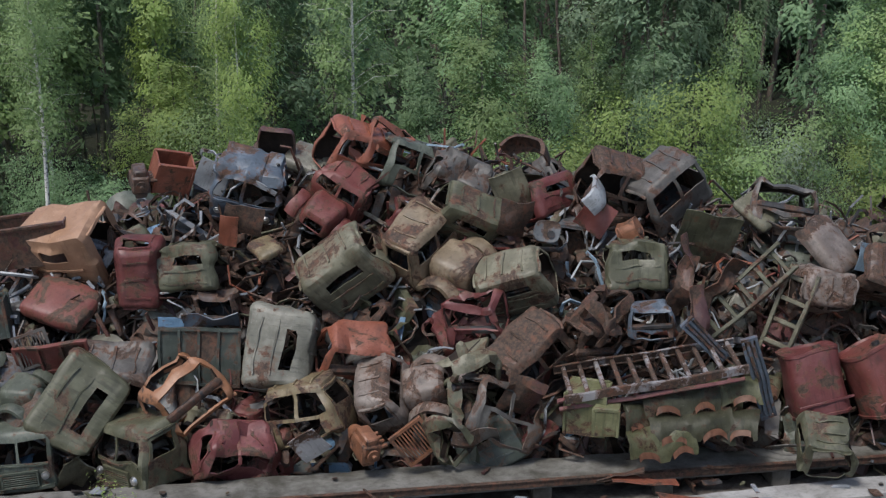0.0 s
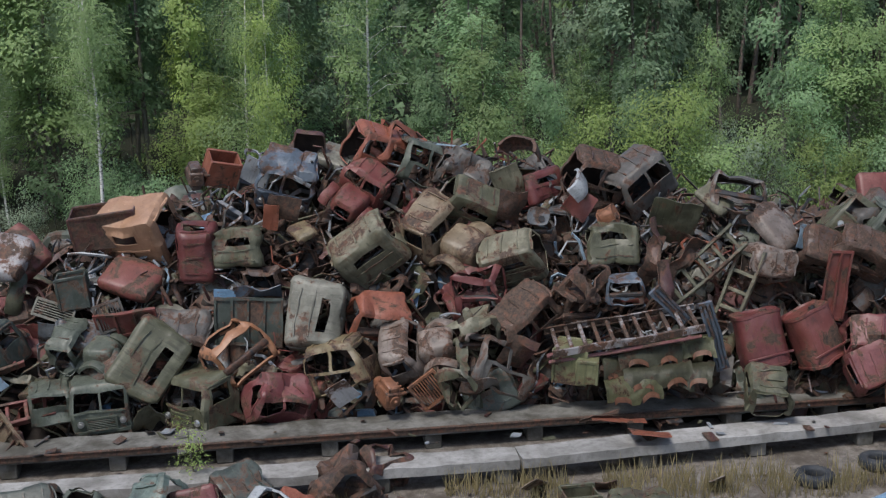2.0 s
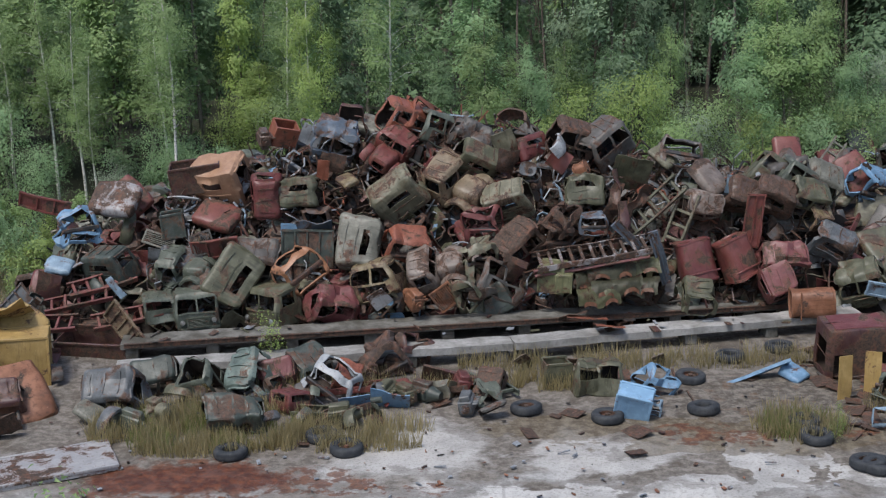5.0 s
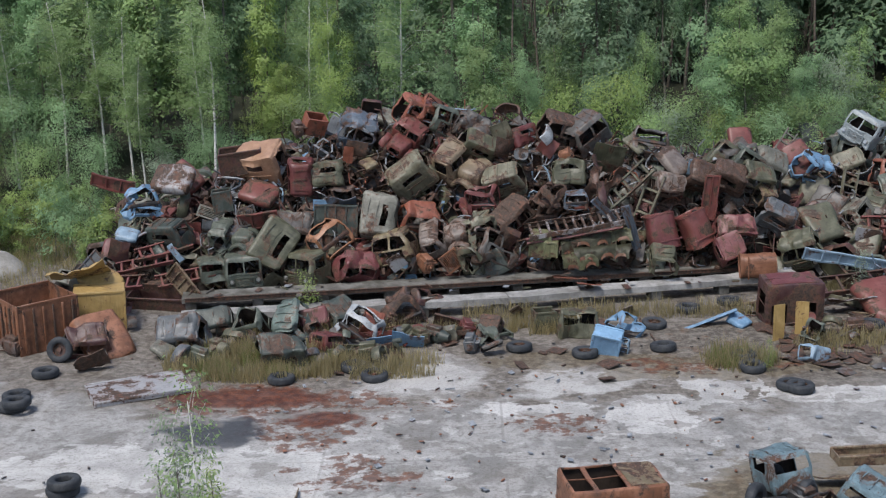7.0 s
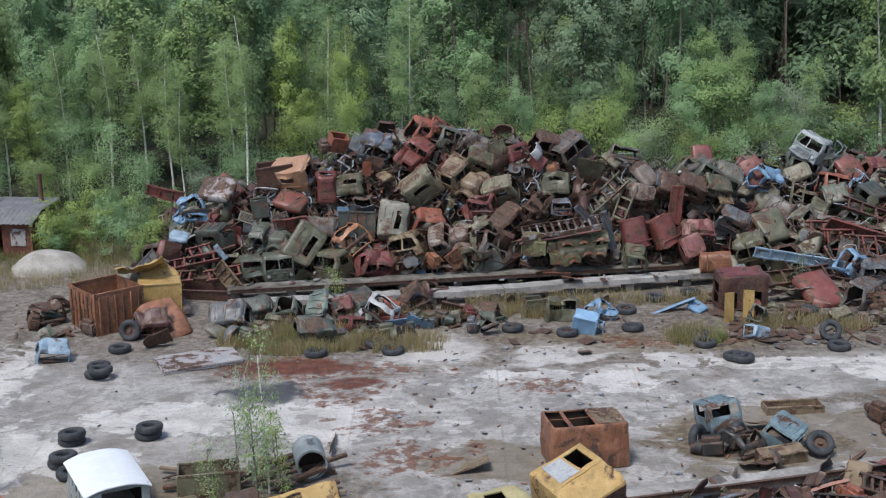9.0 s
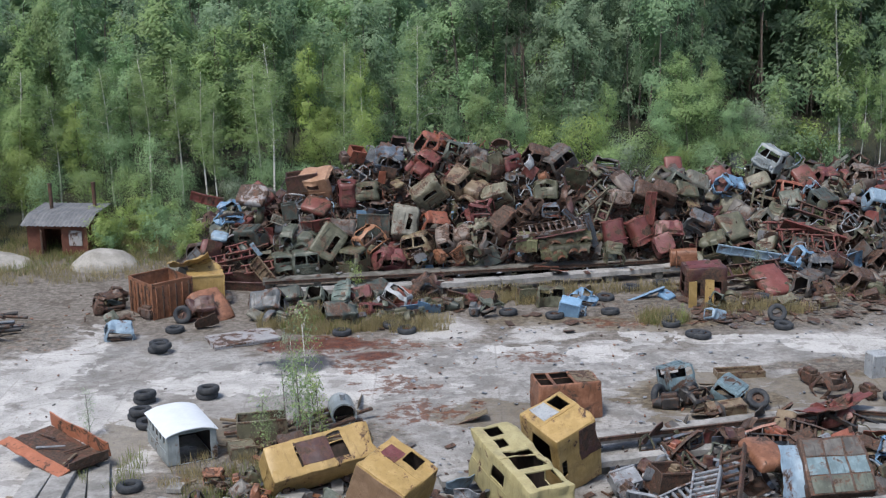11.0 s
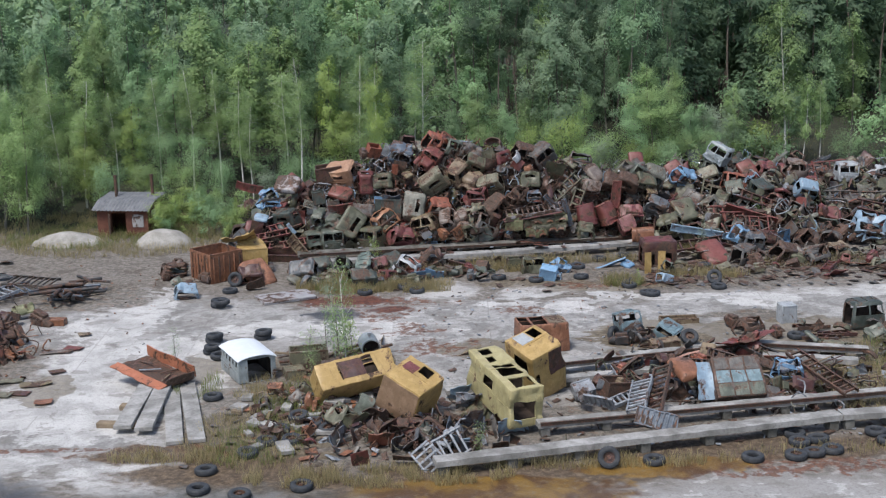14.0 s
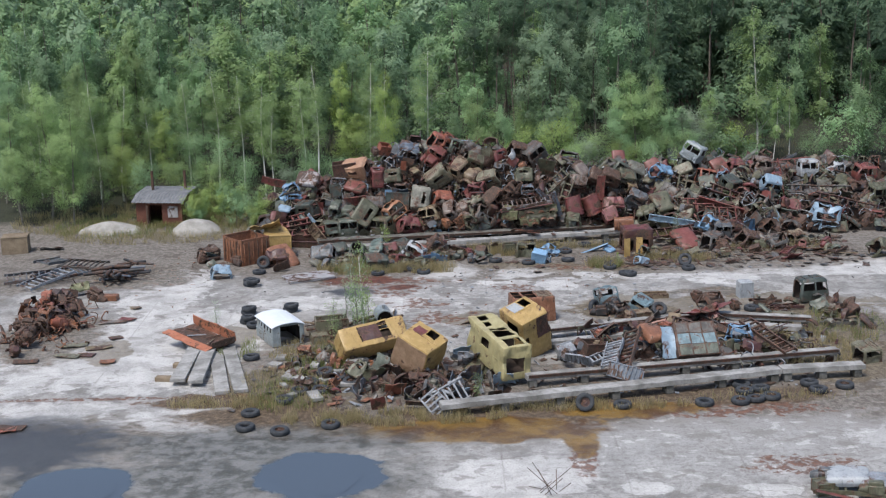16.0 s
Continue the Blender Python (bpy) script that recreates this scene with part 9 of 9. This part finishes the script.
# The bushes close behind the heap.
grove("shrub", ((-10.4, 51.5, 5.6, 1.9, LEAF_BIRCH), (6.2, 48.4, 6.0, 2.0, LEAF_LIME), (8.4, 49.0, 6.4, 2.1, LEAF_LIME), (4.2, 48.6, 5.0, 1.8, LEAF_LIME), (13.0, 49.5, 5.4, 2.0, LEAF_BIRCH), (10.2, 48.0, 4.6, 1.8, LEAF_BIRCH),
                (15.4, 49.5, 4.6, 1.8, LEAF_LIME), (1.6, 48.5, 4.4, 1.8, LEAF_BIRCH), (-1.6, 48.5, 4.2, 1.7), (-4.6, 49.0, 4.6, 1.8), (-7.4, 49.0, 4.8, 1.7, LEAF_BIRCH), (18.4, 50.5, 4.6, 1.9), (21.0, 51.0, 5.0, 2.0, LEAF_BIRCH), (27.4, 59.5, 4.4, 2.0), (29.6, 61.0, 4.0, 2.0, LEAF_LIME)), "bright green bush close behind the heap")
grove("shrub", ((11.6, 48.6, 5.0, 1.5), (23.9, 57.0, 6.2, 2.1), (-18.6, 47.5, 3.2, 1.2)), "silvery willow bush at the forest edge", LEAF_SILVER)
grove("shrub", ((41.0, 60.0, 6.0, 2.6), (43.6, 61.0, 5.6, 2.4), (46.5, 54.0, 4.6, 2.6, LEAF_LIME), (-29.0, 53.5, 5.6, 1.9),
                (-26.0, 54.0, 5.0, 1.8), (-23.5, 50.5, 3.6, 1.6), (-44.0, 46.0, 5.6, 2.0, LEAF_BIRCH), (38.0, 59.0, 3.6, 2.0), (-16.6, 52.0, 4.0, 1.7), (-13.6, 49.0, 3.8, 1.6), (-37.4, 46.5, 4.6, 1.9, LEAF_BIRCH), (-33.4, 47.6, 4.0, 1.8), (-30.2, 48.6, 3.8, 1.7, LEAF_BIRCH), (-40.0, 46.2, 5.4, 2.0), (-34.8, 49.8, 4.6, 1.8, LEAF_LIME), (-26.8, 49.5, 3.6, 1.6, LEAF_BIRCH)), "leafy bush at the forest edge")

# Bushes round the hut and along the foot of the forest.
rnd = random.Random(3)
for i in range(30):
    tree("mid_shrub", i % 4, rnd.uniform(-29, -19.5), rnd.uniform(37.0, 48), rnd.uniform(0.25, 0.6), rnd.choice((LEAF_BIRCH, LEAF_LIME, LEAF_ASPEN)), "low weedy bush beside the hut", "low bushes")
for i in range(36):
    x = rnd.uniform(-54, 50)
    y = rnd.uniform(52, 68) + (8 if x > 26 else 0)
    tree("mid_shrub", i % 4, x, y, rnd.uniform(0.4, 0.8), rnd.choice((LEAF_ASPEN, LEAF_DARK, LEAF_DARK)), "dark undergrowth at the foot of the forest", "low bushes")


# The forest behind, over a dark floor with bare trunks; a clearing to the east.
def is_clear(x, y):
    return (24 < x < 50 and 63 < y < 96) or (-33.5 < x < -31 and 58 < y < 90)


rnd = random.Random(9)
count, taken = 0, list(PLANTED)
for _ in range(9000):
    if count >= 380:
        break
    y = 60 + 130 * rnd.random() ** 1.3
    x = rnd.uniform(-1, 1) * (46 + (y - 40) * 0.42)
    if is_clear(x, y) or (-7 < x < 24 and y < 70) or any((x - a) ** 2 + (y - b) ** 2 < (8.0 if y < 84 else 11.0) for a, b in taken):
        continue
    taken.append((x, y))
    count += 1
    pick = rnd.random()
    east = x > 3
    if y > 82:
        kind = "far_pine" if pick < (0.75 if east else 0.25) else ("far_birch" if pick < 0.6 else "far_broad") if y < 130 else "distant_broad"
        woods(kind, count % 4, x, y, rnd.uniform(0.9, 1.2), NEEDLES if kind == "far_pine" or x > 20 else rnd.choice((LEAF_SILVER_DARK, LEAF_ASPEN, LEAF_ASPEN, LEAF_BIRCH)))
    elif east and pick < 0.6:
        tree("pine", count % 3, x, y, rnd.uniform(0.9, 1.1))
    elif pick < 0.5:
        tree("mid_aspen", count % 4, x, y, rnd.uniform(1.0, 1.3), wide=rnd.uniform(0.75, 1.1), leaf=rnd.choice((LEAF_ASPEN, LEAF_BIRCH, LEAF_DARK, LEAF_SILVER_DARK)))
    elif pick < 0.7:
        tree("mid_birch", count % 4, x, y, rnd.uniform(0.95, 1.25), wide=rnd.uniform(0.8, 1.1), leaf=rnd.choice((LEAF_ASPEN, LEAF_BIRCH, LEAF_DARK)))
    else:
        tree("mid_broad", count % 4, x, y, rnd.uniform(0.85, 1.1), wide=rnd.uniform(0.6, 0.9), leaf=rnd.choice((LEAF_DARK, LEAF_DARK, LEAF_ASPEN)))


for _ in range(200):
    y = rnd.uniform(180, 420)
    x = rnd.uniform(-1, 1) * (48 + (y - 40) * 0.42)
    woods("distant_broad", rnd.randrange(3), x, y, rnd.uniform(1.0, 1.4), rnd.choice((LEAF_BIRCH, LEAF_ASPEN, LEAF_DARK)))
for i in range(70):
    woods("far_broad", i % 4, rnd.uniform(16, 68), rnd.uniform(97, 135), rnd.uniform(0.8, 1.1), NEEDLES)
for i in range(120):
    woods("far_shrub", i % 3, rnd.uniform(14, 70), rnd.uniform(97, 150), rnd.uniform(1.0, 2.0), NEEDLES)
for i in range(150):
    y = rnd.uniform(66, 150)
    woods("far_shrub", i % 3, rnd.uniform(-1, 1) * (40 + (y - 40) * 0.42), y, rnd.uniform(0.7, 1.4), rnd.choice((LEAF_DARK, LEAF_ASPEN)))


def join_meshes(name, entries, material, label):
    """Many far meshes as one object."""
    points, corners, sizes, base = [], [], [], 0
    for me, m in entries:
        co = np.empty(len(me.vertices) * 3, np.float32)
        me.vertices.foreach_get("co", co)
        mat = np.array(m)
        points.append(co.reshape(-1, 3) @ mat[:3, :3].T + mat[:3, 3])
        loops = np.empty(len(me.loops), np.int32)
        me.loops.foreach_get("vertex_index", loops)
        corners.append(loops + base)
        total = np.empty(len(me.polygons), np.int32)
        me.polygons.foreach_get("loop_total", total)
        sizes.append(total)
        base += len(me.vertices)
    points, corners, sizes = np.concatenate(points), np.concatenate(corners), np.concatenate(sizes)
    out = bpy.data.meshes.new(name)
    out.vertices.add(len(points))
    out.vertices.foreach_set("co", points.astype(np.float32).ravel())
    out.loops.add(len(corners))
    out.loops.foreach_set("vertex_index", corners)
    out.polygons.add(len(sizes))
    out.polygons.foreach_set("loop_start", np.concatenate(([0], np.cumsum(sizes)[:-1])).astype(np.int32))
    out.update(calc_edges=True)
    out.validate()
    return obj(name, out, material, None, label, "woods", "stuff")


for leaf, entries in WOODS.items():
    poses = [(kind, tree_meshes(kind, variant), pose(x, y, 0, 0, 0, (x * 37 + y * 11) % 360) @ Matrix.Scale(size, 4)) for kind, variant, x, y, size in entries]
    join_meshes("far_woods", [(two[1], m) for _, two, m in poses], leaf, "leafy crowns of the far dense woods")
    join_meshes("far_trunks", [(two[0], m) for _, two, m in poses], BARK_PINE if leaf == NEEDLES else BARK_GREY, "bare trunks of the far dense woods")

# Saplings in the yard.
tree("sapling", 0, -7.9, 27.4, 0.85, LEAF_LIME, "yellow-green sapling by the concrete beam", "yard saplings")
tree("sapling", 2, -8.3, 3.4, 2.2, LEAF_BIRCH, "thin young birch growing in the yard", "yard saplings", BARK_BIRCH, wide=0.5)
tree("sapling", 3, -9.0, 4.2, 1.8, LEAF_SILVER, "thin young birch growing in the yard", "yard saplings", BARK_BIRCH, wide=0.5)
for i, (x, y, s) in enumerate(((-8.6, 2.6, 1.5), (-9.4, 3.6, 1.3), (-7.8, 3.2, 1.1), (-10.2, 2.0, 1.0), (-18.7, 4.5, 0.8), (-8.4, 6.0, 0.9), (-0.6, -11.2, 0.7), (17.6, 28.6, 0.9), (11.3, 19.6, 0.5), (23.5, 36.5, 1.0), (29.0, 37.5, 1.3))):
    tree("sapling", 1 + i % 3, x, y, s, (LEAF_BIRCH, LEAF_SILVER, LEAF_LIME)[i % 3], "thin sapling growing through the scrap", "yard saplings", wide=0.75)


def grass(name, spots, seed, label, height=0.5, material=None):
    """Grass blades in tufts, one mesh."""
    r = random.Random(seed)
    verts, faces = [], []
    for cx, cy, rx, ry, n in spots:
        for _ in range(n):
            k = math.sqrt(r.random())
            a = r.uniform(0, math.tau)
            x, y = cx + rx * k * math.cos(a), cy + ry * k * math.sin(a)
            if noise.noise(Vector((x * 0.8, y * 0.8, seed))) < -0.12:
                continue
            h = height * r.uniform(0.4, 1.3)
            b = r.uniform(0, math.tau)
            wv = Vector((math.cos(b), math.sin(b), 0)) * 0.012
            tip = Vector((x + r.gauss(0, 0.15), y + r.gauss(0, 0.15), h))
            p = Vector((x, y, -0.02))
            m = p.lerp(tip, 0.55) + Vector((0, 0, 0.08))
            base = len(verts)
            verts += [p - wv, p + wv, m + wv * 0.8, m - wv * 0.8, tip]
            faces += [(base, base + 1, base + 2, base + 3), (base + 3, base + 2, base + 4)]
    return obj(name, raw(name, verts, faces), material or GRASS, None, label, "grass", "stuff")


grass("grass", ((-9.5, 21.4, 3.8, 2.2, 6500), (-4.5, 20.6, 3.4, 1.2, 2600), (-3.0, 25.2, 8.0, 0.9, 2600), (6.0, 27.3, 7.0, 0.8, 2200), (10.5, 20.8, 1.6, 1.4, 900), (16.5, 22.5, 3.5, 1.2, 1600), (2.6, 25.4, 1.5, 0.8, 700)), 1,
      "dry yellow-green grass along the scrap row", 0.68)
grass("grass", ((-30.0, 36.0, 9.0, 4.5, 6500), (-24.5, 41.0, 4.5, 4.5, 3600), (-38.0, 42.0, 7.0, 6.0, 5600), (-30.0, 47.0, 9.0, 4.0, 3600)), 2, "pale dry grass round the hut", 0.55)
grass("grass", ((-12.5, -8.0, 3.5, 4.5, 1900), (-12.0, -0.5, 2.6, 2.2, 1700), (-5.5, -13.3, 6.5, 1.2, 4200), (5.0, -12.0, 7.0, 0.7, 1900), (21.0, -2.0, 3.0, 4.5, 3000), (24.0, 2.0, 3.0, 4.0, 1600), (17, -11.0, 5.0, 0.7, 350), (-15.5, -10.2, 4.0, 0.9, 1200)), 3,
      "dry ochre grass along the concrete beams", 0.5)
grass("grass", ((16.0, 30.5, 2.0, 0.8, 700), (25.0, 26.0, 5.0, 2.0, 1400), (40.0, 72.0, 14.0, 16.0, 2500)), 4, "dry grass at the foot of the heap", 0.5)
grass("grass", ((-10.5, -3.0, 2.5, 3.0, 1300), (-12.0, -9.0, 2.5, 3.0, 1100), (-25.0, 41.0, 6.0, 5.0, 4200), (-33.0, 39.0, 8.0, 5.0, 5200), (-9.5, 21.4, 3.4, 1.9, 2600), (10.5, 20.8, 1.4, 1.2, 600), (25.0, 3.0, 3.0, 4.0, 900), (-16.5, 0.0, 1.5, 2.0, 400)), 5,
      "fresh green weeds growing through the scrap yard", 0.55, GREEN_GRASS)
